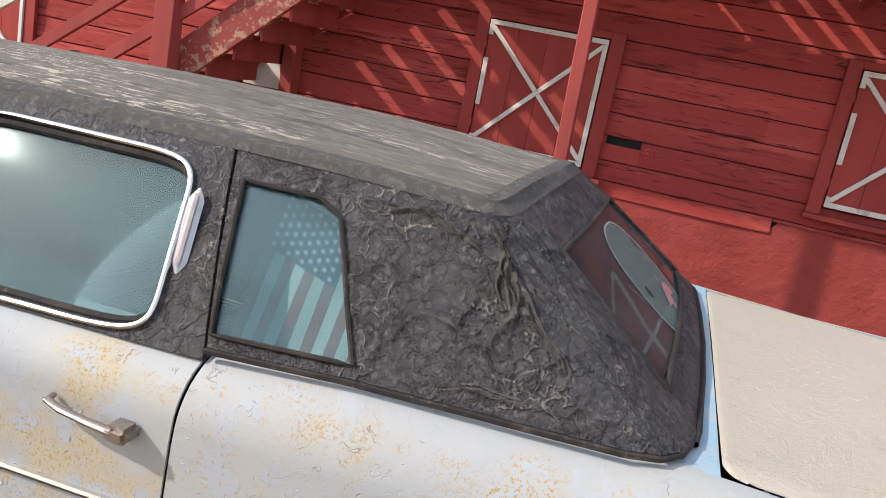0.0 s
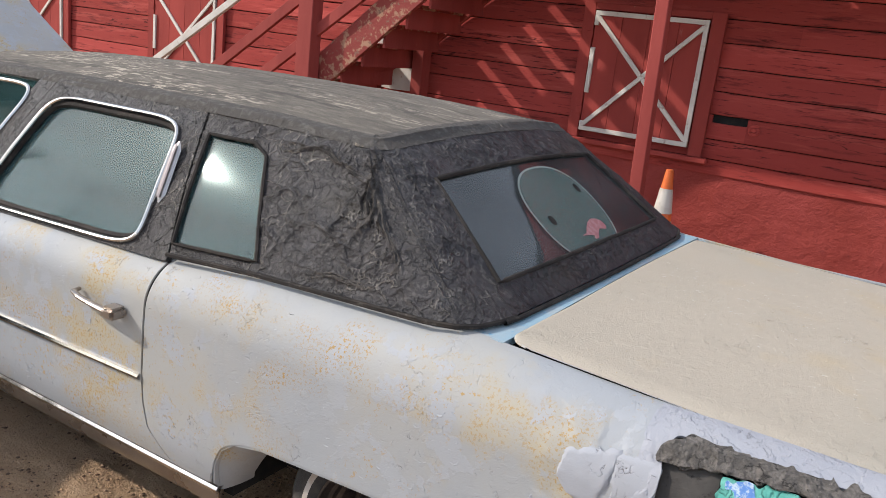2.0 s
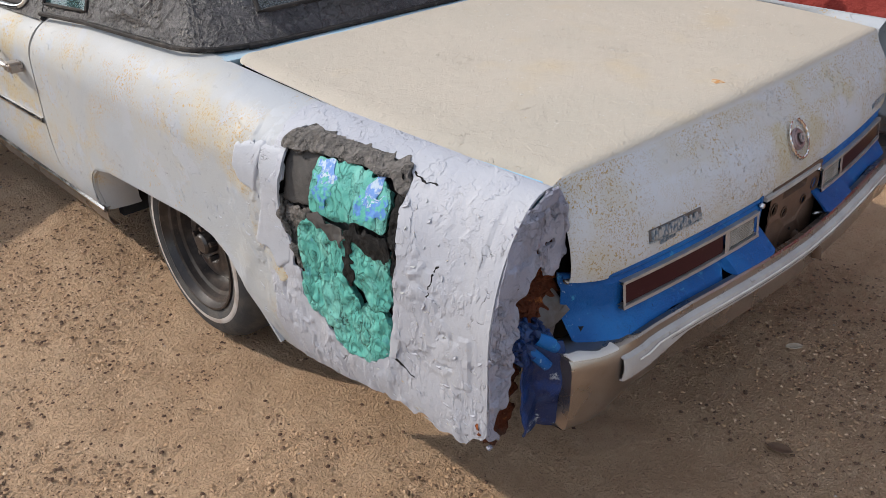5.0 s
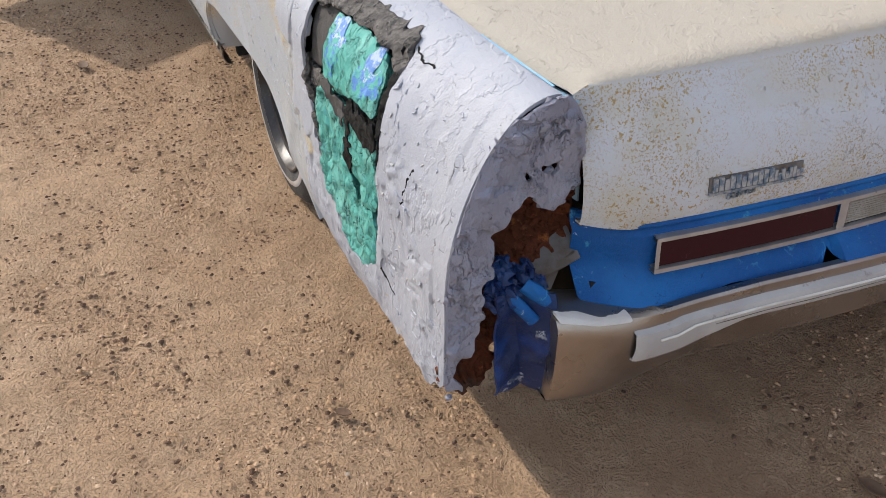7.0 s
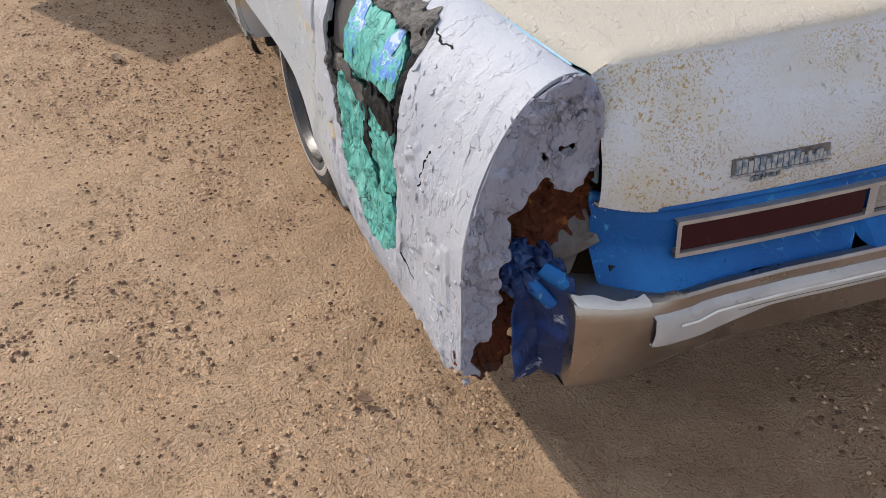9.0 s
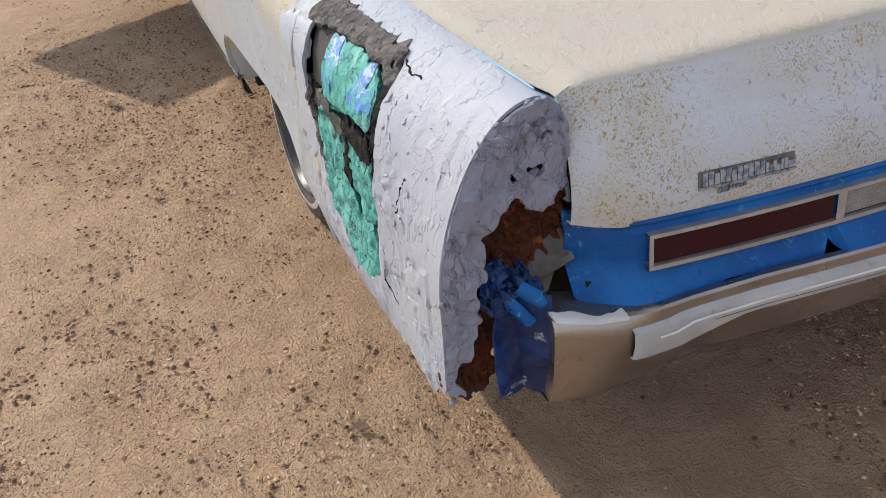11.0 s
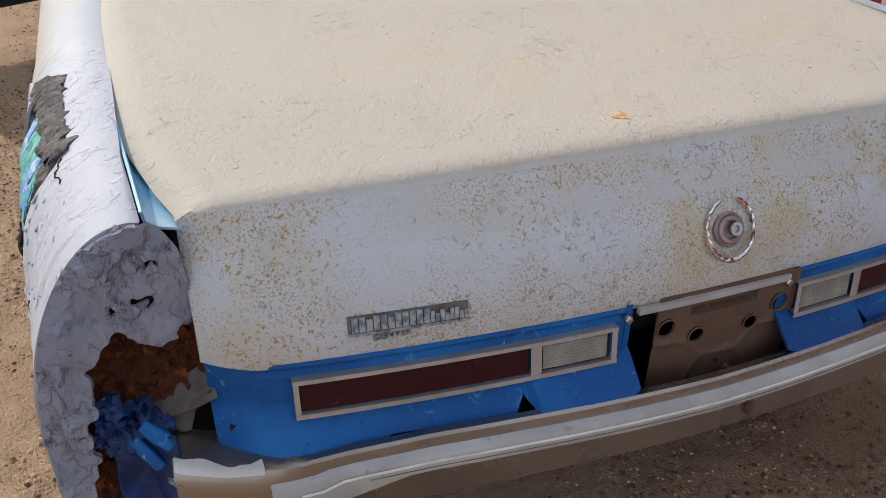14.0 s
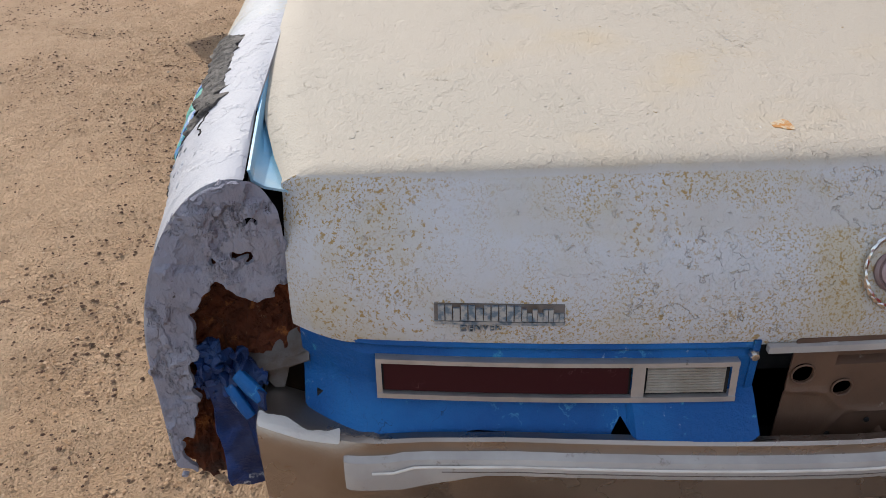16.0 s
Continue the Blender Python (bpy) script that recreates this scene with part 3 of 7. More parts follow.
def tube(path, r, n=8, bm=None, closed=False, squash=1.0):
    """A round bar along a path; r may be one radius or one for each point."""
    pts = [Vector(p) for p in path]
    rs = r if isinstance(r, (list, tuple)) else [r] * len(pts)
    P, prev = [], None
    for i, p in enumerate(pts):
        d = (pts[(i + 1) % len(pts)] - pts[i - 1]) if closed else (pts[min(i + 1, len(pts) - 1)] - pts[max(i - 1, 0)])
        d.normalize()
        ref = prev if prev is not None else (Vector((0, 0, 1)) if abs(d.z) < 0.9 else Vector((1, 0, 0)))
        s = (ref - d * ref.dot(d)).normalized()
        prev = s
        t = d.cross(s)
        P.append([p + (s * math.cos(a) + t * math.sin(a) * squash) * rs[i] for a in [2 * math.pi * k / n for k in range(n + 1)]])
    b = grid(P, close_u=closed)
    return merge(bm, b)


def prism(outline, axis, lo, hi, bevel=0.0, bm=None):
    """A plate: an outline in two coordinates, raised along axis from lo to hi."""
    def at(p, d):
        return {"x": (d, p[0], p[1]), "y": (p[0], d, p[1]), "z": (p[0], p[1], d)}[axis]
    b = bmesh.new()
    f = b.faces.new([b.verts.new(at(p, lo)) for p in outline])
    r = bmesh.ops.extrude_face_region(b, geom=[f])
    bmesh.ops.translate(b, verts=[v for v in r["geom"] if isinstance(v, bmesh.types.BMVert)], vec=Vector(at((0, 0), hi - lo)))
    bmesh.ops.recalc_face_normals(b, faces=b.faces[:])
    if bevel:
        bmesh.ops.bevel(b, geom=b.edges[:], offset=bevel, segments=2, affect="EDGES")
    return merge(bm, b)


def spin(profile, centre, axis="y", n=40):
    """A turned shape: profile of (radius, offset along the axis)."""
    P = []
    for k in range(n + 1):
        a = 2 * math.pi * k / n
        c, s = math.cos(a), math.sin(a)
        row = []
        for r, d in profile:
            v = {"y": (r * c, d, r * s), "z": (r * c, r * s, d), "x": (d, r * c, r * s)}[axis]
            row.append(Vector(centre) + Vector(v))
        P.append(row)
    return grid(P)


def inside(poly, x, y):
    hit, n = False, len(poly)
    for i in range(n):
        (x0, y0), (x1, y1) = poly[i], poly[(i + 1) % n]
        if (y0 > y) != (y1 > y) and x < (x1 - x0) * (y - y0) / (y1 - y0) + x0:
            hit = not hit
    return hit


def table(x, rows, k=1):
    return float(np.interp(x, [r[0] for r in rows], [r[k] for r in rows]))


def fuzz(x, y, z, s):
    return noise.noise(Vector((x, y, z)) * s)


def steps(a, b, d):
    n = max(1, int(round(abs(b - a) / d)))
    return [a + (b - a) * i / n for i in range(n + 1)]

# ---- ground ----


def ground_sheet():
    ax = [-400, -120, -40, -18, -11, -8, -6, -5, -4.4, -3.8] + steps(-3.3, 2.3, 0.028) + steps(2.4, 4, 0.1) + [6, 9, 14, 30, 100, 400]
    ay = [-400, -120, -40, -18, -11, -8, -6, -5, -4, -3.2] + steps(-2.7, -0.5, 0.028) + steps(-0.4, 4, 0.07) + [6, 9, 14, 30, 100, 400]
    P = []
    for x in ax:
        row = []
        for y in ay:
            near = max(0.0, 1 - max(abs(x) - 4, abs(y) - 3.6, 0))
            z = 0.012 * fuzz(x, y, 0, 1.3) + 0.011 * fuzz(x, y, 3, 4.5) + 0.009 * fuzz(x, y, 7, 10) + 0.008 * abs(fuzz(x, y, 9, 17))
            row.append((x, y, z * near - 0.004))
        P.append(row)
    return grid(P)


tagged(link("ground", ground_sheet(), sand), "sandy brown dirt yard strewn with clods", "ground", kind="structure")


def scatter(count, size, seed, area, squash=0.6):
    rnd = random.Random(seed)
    V, F = [], []
    shape = [(0, 0, 1), (1, 0, 0.1), (0.2, 0.95, 0), (-0.9, 0.4, 0.1), (-0.6, -0.8, 0), (0.5, -0.85, 0.1), (0, 0, -0.6)]
    faces = [(0, 1, 2), (0, 2, 3), (0, 3, 4), (0, 4, 5), (0, 5, 1), (6, 2, 1), (6, 3, 2), (6, 4, 3), (6, 5, 4), (6, 1, 5)]
    for _ in range(count):
        x, y = rnd.uniform(area[0], area[1]), rnd.uniform(area[2], area[3])
        if fuzz(x, y, 2, 1.1) + 0.7 * fuzz(x, y, 6, 5) + rnd.uniform(-0.4, 0.4) < 0.12:
            continue
        s = size * min(4.5, rnd.paretovariate(1.7)) * 0.5
        a = rnd.uniform(0, 6.28)
        n = len(V)
        for px, py, pz in shape:
            j = rnd.uniform(0.7, 1.25)
            V.append((x + s * j * (px * math.cos(a) - py * math.sin(a)), y + s * j * (px * math.sin(a) + py * math.cos(a)), 0.002 + s * pz * squash * j + 0.01 * fuzz(x, y, 0, 1.3)))
        F += [tuple(i + n for i in f) for f in faces]
    me = bpy.data.meshes.new("clods")
    me.from_pydata(V, [], F)
    bm = bmesh.new()
    bm.from_mesh(me)
    bpy.data.meshes.remove(me)
    return bm


tagged(link("soil_clods", scatter(80000, 0.0036, 3, (-4.5, 3, -3.2, 1.2)), clod_soil, smooth=False), "small dark crumbs of soil on the sand", "soil", kind="stuff")
tagged(link("sand_crumbs", scatter(90000, 0.0028, 5, (-2.6, 2.6, -2.6, 0.6)), crumb_soil, smooth=False), "loose sand-coloured crumbs over the dirt yard", "soil", kind="stuff")
tagged(link("pebbles", scatter(420, 0.005, 8, (-4.5, 3, -3.2, 1.2)), pebble_stone), "small pale pebbles lying in the sand", "pebbles", kind="stuff")

# ---- barn ----
WALL = 3.80
HATCHES = [(-1.545, -0.655, 1.05, 1.985), (1.045, 1.935, 1.15, 2.09), (-6.72, -5.76, 0.84, 1.80), (-9.35, -8.38, 0.80, 1.76)]

wall = thing("wall_barn", "barn wall of red-painted horizontal boards", "wall", kind="structure")
# Black backing puts the shade between the boards into the colour
part("backing", box(-11, 6, WALL + 0.035, WALL + 0.16, 0.80, 3.6), black, wall)
foundation_P = [[(x, WALL + 0.01 + 0.012 * fuzz(x, z, 0, 3) + 0.008 * fuzz(x, z, 4, 9) - 0.03 * (z < 0.2), z) for z in np.linspace(-0.05, 0.96 if x > 0.76 else 0.9, 25)] for x in steps(-11, 6, 0.05)]
tagged(link("wall_foundation", grid(foundation_P, thick=-0.1), plaster_red), "rough red-painted masonry foundation under the boards", "foundation", kind="structure")

# ---- stairs, posts and deck ----
STAIR_Y = 2.86


def stair_z(x):
    return 1.46 + (x + 3.36) * 0.84


stairs = thing("outside_staircase", "red timber staircase climbing the barn wall", "staircase")
part("stringer", beam((-4.62, STAIR_Y, stair_z(-4.62) - 0.06), (-1.9, STAIR_Y, stair_z(-1.9) - 0.06), 0.045, 0.25), worn_red, stairs, "red stringer with paint flaking off")
part("stringer", beam((-4.62, WALL - 0.12, stair_z(-4.62) - 0.06), (-1.9, WALL - 0.12, stair_z(-1.9) - 0.06), 0.045, 0.25), post_red, stairs)
for k in range(13):
    x = -4.55 + 0.2 * k
    part("tread", box(x - 0.02, x + 0.25, STAIR_Y + 0.02, WALL - 0.1, stair_z(x) + 0.03, stair_z(x) + 0.065, 0.004), worn_red, stairs)
    part("riser", box(x + 0.20, x + 0.22, STAIR_Y + 0.03, WALL - 0.11, stair_z(x) - 0.125, stair_z(x) + 0.03), post_red, stairs)
for y in (STAIR_Y - 0.07, ):
    part("handrail", beam((-4.2, y, 1.16 + 0.95), (-2.9, y, 2.05 + 0.95), 0.04, 0.09), post_red, stairs)
    part("rail", beam((-5.0, y, 0.95), (-3.1, y, 2.28), 0.04, 0.085), post_red, stairs)
    part("rail", beam((-4.43, y, 0.95), (-2.6, y, 2.26), 0.04, 0.085), post_red, stairs)
part("white_rail", beam((-5.75, STAIR_Y - 0.1, 0.96), (-4.2, STAIR_Y - 0.1, 1.92), 0.04, 0.06), white_paint, stairs, "weathered white rail")
part("newel_post", box(-3.69, -3.535, STAIR_Y - 0.16, STAIR_Y - 0.03, 0, 2.7, 0.006), post_red, stairs)
part("white_board", prism([(-3.45, 1.22), (-3.14, 1.44), (-3.116, 1.147), (-3.30, 1.14), (-3.44, 1.145)], "y", WALL - 0.2, WALL - 0.17), white_paint, stairs, "triangular white board under the steps")
part("white_board", box(-3.33, -3.19, 3.30, 3.32, 1.49, 1.61, 0.002), white_paint, stairs)
part("support", box(-3.10, -2.99, WALL - 0.25, WALL - 0.12, 0, 1.55, 0.004), post_red, stairs)

deck = thing("timber_deck", "red timber deck standing out from the barn wall", "deck")
for k in range(9):
    part("deck_board", box(-2.2, 6.0 if k < 6 else -0.35, 2.76 + 0.118 * k, 2.76 + 0.118 * k + 0.10, 2.62, 2.65), post_red, deck)
# Unseen boards added with gaps, to dapple the wall with sun
for k in range(28):
    part("cross_board", box(-0.28 + 0.225 * k, -0.28 + 0.225 * k + 0.12, 3.47, 3.79, 2.62, 2.65), post_red, deck)
part("edge_beam", box(-2.2, 6.0, 2.74, 2.79, 2.45, 2.62, 0.004), post_red, deck)
for k in range(8):
    part("joist", box(-2.1 + 1.0 * k, -2.05 + 1.0 * k, 2.79, WALL, 2.48, 2.62), post_red, deck)


def post(x, y, lean=0.0):
    t = thing("porch_post", "square red-painted porch post", "post", group="porch posts")
    part("shaft", beam((x, y, 0), (x + lean, y, 2.45), 0.085, 0.085, up=(0, 1, 0), bevel=0.006), post_red, t)
    return t


post(-0.66, 2.80, -0.06)
post(2.6, 2.80)

# ---- barn hatches ----


def hatch(x0, x1, z0, z1):
    t = thing("barn_hatch", "red barn hatch with a white cross of battens", "hatch", group="barn hatches")
    n = 4
    for k in range(n):
        a = x0 + (x1 - x0) * k / n
        part("panel_board", box(a + 0.001, a + (x1 - x0) / n - 0.001, WALL - 0.045, WALL - 0.02, z0, z1, 0.002), door_red, t)
    w, y0, y1 = 0.035, WALL - 0.066, WALL - 0.045
    part("batten", box(x0, x1, y0, y1, z1 - w, z1, 0.002), white_paint, t)
    part("batten", box(x0, x1, y0, y1, z0, z0 + w, 0.002), white_paint, t)
    part("batten", box(x1 - w, x1, y0, y1, z0 + w, z1 - w, 0.002), white_paint, t)
    h = z1 - z0
    part("batten", box(x0, x0 + w, y0, y1, z0 + w, z0 + 0.08 * h, 0.002), white_paint, t)
    part("batten", box(x0, x0 + w, y0, y1, z0 + 0.32 * h, z0 + 0.70 * h, 0.002), white_paint, t)
    part("batten", box(x0, x0 + w, y0, y1, z0 + 0.88 * h, z1 - w, 0.002), white_paint, t)
    c = 0.03
    part("cross_batten", beam((x0 + c, WALL - 0.0555, z1 - c - 0.02), (x1 - c, WALL - 0.0555, z0 + c + 0.02), 0.02, 0.034), white_paint, t)
    part("cross_batten", beam((x0 + c, WALL - 0.058, z0 + c + 0.02), (x1 - c, WALL - 0.058, z1 - c - 0.02), 0.02, 0.034), white_paint, t)
    for z in (z0 + 0.17 * h, z0 + 0.8 * h):
        part("hinge", box(x0 - 0.05, x0 - 0.002, WALL - 0.060, WALL - 0.046, z - 0.028, z + 0.028, 0.002), door_red, t)
    part("casing", box(x0 - 0.105, x0 - 0.01, WALL - 0.05, WALL - 0.01, z0 - 0.06, z1 + 0.06, 0.003), door_red, t)
    part("casing", box(x1 + 0.01, x1 + 0.115, WALL - 0.05, WALL - 0.01, z0 - 0.06, z1 + 0.06, 0.003), door_red, t)
    part("casing", box(x0 - 0.01, x1 + 0.01, WALL - 0.05, WALL - 0.01, z1 + 0.01, z1 + 0.06, 0.003), door_red, t)
    part("sill", box(x0 - 0.12, x1 + 0.16, WALL - 0.075, WALL - 0.005, z0 - 0.10, z0 - 0.062, 0.004), door_red, t)


for h in HATCHES:
    hatch(*h)

# ---- traffic cone and block ----
cone = thing("traffic_cone", "orange traffic cone with two white bands", "cone")
CX, CY = -0.655, 3.42


def cone_band(z0, z1, r0, r1):
    return spin([(r0, z0), (r0 + (r1 - r0) * 0.5, (z0 + z1) / 2), (r1, z1)], (CX, CY, 0), "z", 28)


def cone_r(z):
    return 0.135 - (z - 0.04) * (0.135 - 0.028) / 0.86


part("base", box(CX - 0.18, CX + 0.18, CY - 0.18, CY + 0.18, 0, 0.04, 0.012), cone_orange, cone)
for z0, z1, m, nm in ((0.035, 0.42, cone_orange, "body"), (0.42, 0.53, cone_white, "band"), (0.53, 0.585, cone_orange, "body"), (0.585, 0.765, cone_white, "band"), (0.765, 0.90, cone_orange, "body")):
    off = 0.002 if m == cone_white else 0.0
    part(nm, cone_band(z0, z1, cone_r(z0) + off, cone_r(z1) + off), m, cone)
part("tip", spin([(cone_r(0.9), 0.9), (0.022, 0.906), (0.018, 0.90), (0.018, 0.86)], (CX, CY, 0), "z", 20), cone_orange, cone)
blk = box(-1.02, -0.74, 3.05, 3.25, 0.0, 0.60, 0.012)
tagged(link("concrete_block", blk, concrete, smooth=False), "stack of pale concrete block beside the post", "block")

# ---- car: shape ----
car = thing("limousine", "derelict pale limousine, cracked black vinyl top, flaking paint, rotten wing", "car")
W = 1.03
SHOULDER = [(-5.6, 0.90), (-3.2, 0.93), (-1.95, 0.925), (-0.9, 0.955), (-0.5, 0.983), (0.1, 0.990), (0.2, 0.984), (0.6, 0.966), (1.4, 0.962)]
BOTTOM = [(-0.90, 0.325), (-0.60, 0.322), (-0.575, 0.33), (-0.563, 0.40), (-0.535, 0.465), (-0.485, 0.502), (-0.38, 0.524), (-0.1, 0.538), (0.15, 0.55), (0.29, 0.536), (0.37, 0.497), (0.435, 0.43),
          (0.495, 0.34), (0.54, 0.262), (0.60, 0.262), (0.71, 0.289), (0.88, 0.33), (1.03, 0.368), (1.05, 0.352), (1.116, 0.345), (1.23, 0.364), (1.30, 0.38), (1.335, 0.41), (1.36, 0.45)]
SEAM_IN = [(-3.2, 0.84), (0.2, 0.862), (0.45, 0.876), (0.95, 0.868), (1.1, 0.862), (1.4, 0.845)]


def side_y(x, z):
    zs = table(x, SHOULDER)
    if z < 0.45:
        return W - 0.055 * ((0.45 - z) / 0.2) ** 2
    z0 = 0.8 - 0.18 * max(0.0, min(1.0, (x - 0.95) / 0.41))
    if z < z0:
        return W
    t = min(1.0, (z - z0) / (zs - z0))
    return W - 0.17 * (1 - math.sqrt(max(0.0, 1 - t * t)))


def section(x, zb, n, y_in, side=-1, swell=None):
    """Points up the flank at x, from zb over the shoulder to y_in."""
    zs = table(x, SHOULDER)
    pts = []
    dense = [zb + (0.8 - zb) * i / 30 for i in range(31)] + [0.8 + (zs - 0.8) * math.sin(i / 30 * math.pi / 2) for i in range(1, 31)]
    line = [(side_y(x, z), z) for z in dense]
    line += [(W - 0.17 - (W - 0.17 - y_in) * i / 6, zs - 0.004 * (i / 6) ** 2) for i in range(1, 7)] if y_in < W - 0.17 else []
    d = np.concatenate([[0], np.cumsum([math.dist(line[i], line[i - 1]) for i in range(1, len(line))])])
    q = np.linspace(0, d[-1], n)
    ys, zs2 = np.interp(q, d, [p[0] for p in line]), np.interp(q, d, [p[1] for p in line])
    for y, z in zip(ys, zs2):
        s = swell(x, z) * max(0.0, min(1.0, (table(x, SHOULDER) - 0.006 - z) / 0.03)) if swell else 0.0
        pts.append((x, side * (y + s), z))
    return pts


HOLE = [(0.68, 0.919), (0.698, 0.943), (0.822, 0.946), (0.921, 0.946), (1.063, 0.943), (1.086, 0.926), (1.088, 0.896), (1.096, 0.84), (1.102, 0.783), (1.096, 0.713), (1.086, 0.622), (1.09, 0.581), (1.062, 0.504),
        (1.008, 0.46), (0.955, 0.446), (0.891, 0.45), (0.85, 0.48), (0.785, 0.508), (0.742, 0.53), (0.749, 0.598), (0.712, 0.608), (0.728, 0.654), (0.689, 0.702), (0.673, 0.742), (0.692, 0.81), (0.694, 0.877)]


def flank_swell(x, z):
    k = max(0.0, min(1.0, (x - 0.35) / 0.3))
    s = 0.003 * fuzz(x, z, 0, 5) * (0.4 + k)
    k2 = k * max(0.0, min(1.0, (1.36 - x) / 0.15))
    s += k2 * (0.0028 * fuzz(x, z, 2, 9) + 0.0012 * abs(fuzz(x, z, 5, 23)))
    edge = min(math.hypot(x - hx, z - hz) for hx, hz in HOLE)
    if k2 > 0.3:  # layers of filler that end in steps
        s += 0.0028 * (fuzz(x, 0.6 * z, 13, 9) + 0.35 * fuzz(x, z, 17, 32) > 0.12) + 0.0018 * (fuzz(x, 0.5 * z, 23, 15) + 0.3 * fuzz(x, z, 27, 45) > 0.18)
    return s + 0.006 * k * max(0.0, 1 - edge / 0.08)


def in_hole(c):
    calm = max(0.15, min(1.0, (0.95 - c.z) / 0.1))
    j = 0.010 * fuzz(c.x, c.z, 9, 34)
    k = 0.010 * calm * fuzz(c.x, c.z, 19, 31)
    return inside(HOLE, c.x + j, c.z + k)


def torn_edge(c):
    return c.x > 1.02 and c.z < 0.43 and c.z < table(c.x, BOTTOM) + 0.02 + 0.05 * fuzz(c.x, 0, 4, 16)


cols = steps(-0.585, -0.52, 0.008) + steps(-0.51, 0.33, 0.02) + steps(0.34, 0.55, 0.01) + steps(0.555, 1.362, 0.005)
DOOR_SEAM = [(0.30, -0.70), (0.335, -0.76), (0.42, -0.845), (0.50, -0.868), (0.59, -0.876), (0.75, -0.872), (0.90, -0.862), (1.0, -0.850)]


def seam_x(z):
    return table(z, DOOR_SEAM)


def quarter(side):
    ragged = side < 0
    P = []
    for i in range(14):
        row = []
        f = i / 13
        for p in section(-0.7, 0.325, 140, table(-0.7, SEAM_IN), side):
            x = (seam_x(p[2]) + 0.003) * (1 - f) - 0.585 * f
            zz = p[2]
            row.append((x, side * side_y(x, zz) if zz < table(x, SHOULDER) - 0.001 else p[1], zz))
        P.append(row)
    for x in cols[1:]:
        P.append(section(x, table(x, BOTTOM), 140, table(x, SEAM_IN), side, flank_swell if ragged else None))
    keep = (lambda c: not in_hole(c) and not torn_edge(c)) if ragged else None
    bm = grid(P, keep, thick=0.006)
    return bm


def quarter_mats(bm):
    for f in bm.faces:
        c = f.calc_center_median()
        if c.x + 0.25 * fuzz(c.x, c.z, 6, 3.5) + 0.08 * fuzz(c.x, c.z, 8, 12) > 0.66:
            f.material_index = 1
    return bm


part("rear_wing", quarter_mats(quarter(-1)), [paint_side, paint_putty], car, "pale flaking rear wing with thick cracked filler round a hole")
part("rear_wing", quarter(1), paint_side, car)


def door_panel(side, x0, top=None):
    P = []
    ref = section(-1.4, 0.325, 60, 0.90, side)
    for f in np.linspace(0, 1, 50):
        row = []
        for p in ref:
            x1 = seam_x(p[2]) - 0.004
            x = x0 + (x1 - x0) * f
            dz = (table(x, SHOULDER) - table(-1.4, SHOULDER)) * max(0, (p[2] - 0.5) / 0.45)
            row.append((x, p[1] + side * 0.002 * fuzz(x, p[2], 0, 4), p[2] + dz))
        P.append(row)
    return grid(P, thick=0.006)


# ---- car: greenhouse ----
LB = [(-2.62, -0.945, 0.925), (-2.02, -0.945, 0.925), (-0.86, -0.950, 0.962), (-0.885 + 0.03, -0.950, 0.964), (-0.52, -0.935, 0.985), (-0.15, -0.925, 0.997), (0.04, -0.918, 1.003), (0.115, -0.893, 1.004), (0.155, -0.84, 1.002), (0.175, -0.76, 1.0), (0.183, -0.69, 1.0), (0.195, -0.345, 1.004), (0.20, 0.0, 1.006)]
LT = [(-2.62, -0.655, 1.352), (-1.85, -0.665, 1.372), (-1.005, -0.668, 1.378), (-0.965, -0.668, 1.378), (-0.745, -0.662, 1.376), (-0.54, -0.657, 1.369), (-0.42, -0.652, 1.363), (-0.375, -0.642, 1.362), (-0.35, -0.62, 1.364), (-0.338, -0.57, 1.369), (-0.333, -0.515, 1.375), (-0.318, -0.255, 1.394), (-0.312, 0.0, 1.400)]
SUB = [4, 8, 1, 10, 16, 12, 6, 5, 5, 5, 10, 8]
VS = sorted(set([0, 0.03, 0.055, 0.09, 0.125, 0.16] + [round(0.16 + 0.5716 * i / 14, 4) for i in range(15)] + [0.76, 0.80, 0.83, 0.88, 0.93, 0.97, 1.0]))


def green_uv(a, b, m=1):
    """Loft rows from key a to key b of the left half, m times as fine."""
    rows = []
    for k in range(a, b):
        for s in range(SUB[k] * m + (k == b - 1)):
            f = s / (SUB[k] * m)
            B = Vector(LB[k]).lerp(Vector(LB[k + 1]), f)
            T = Vector(LT[k]).lerp(Vector(LT[k + 1]), f)
            rows.append((B, T))
    return rows


VSF = [VS[i] + (VS[i + 1] - VS[i]) * j / 6 for i in range(len(VS) - 1) for j in range(6)] + [1.0]
VSC = [VS[i] + (VS[i + 1] - VS[i]) * j / 2 for i in range(len(VS) - 1) for j in range(2)] + [1.0]
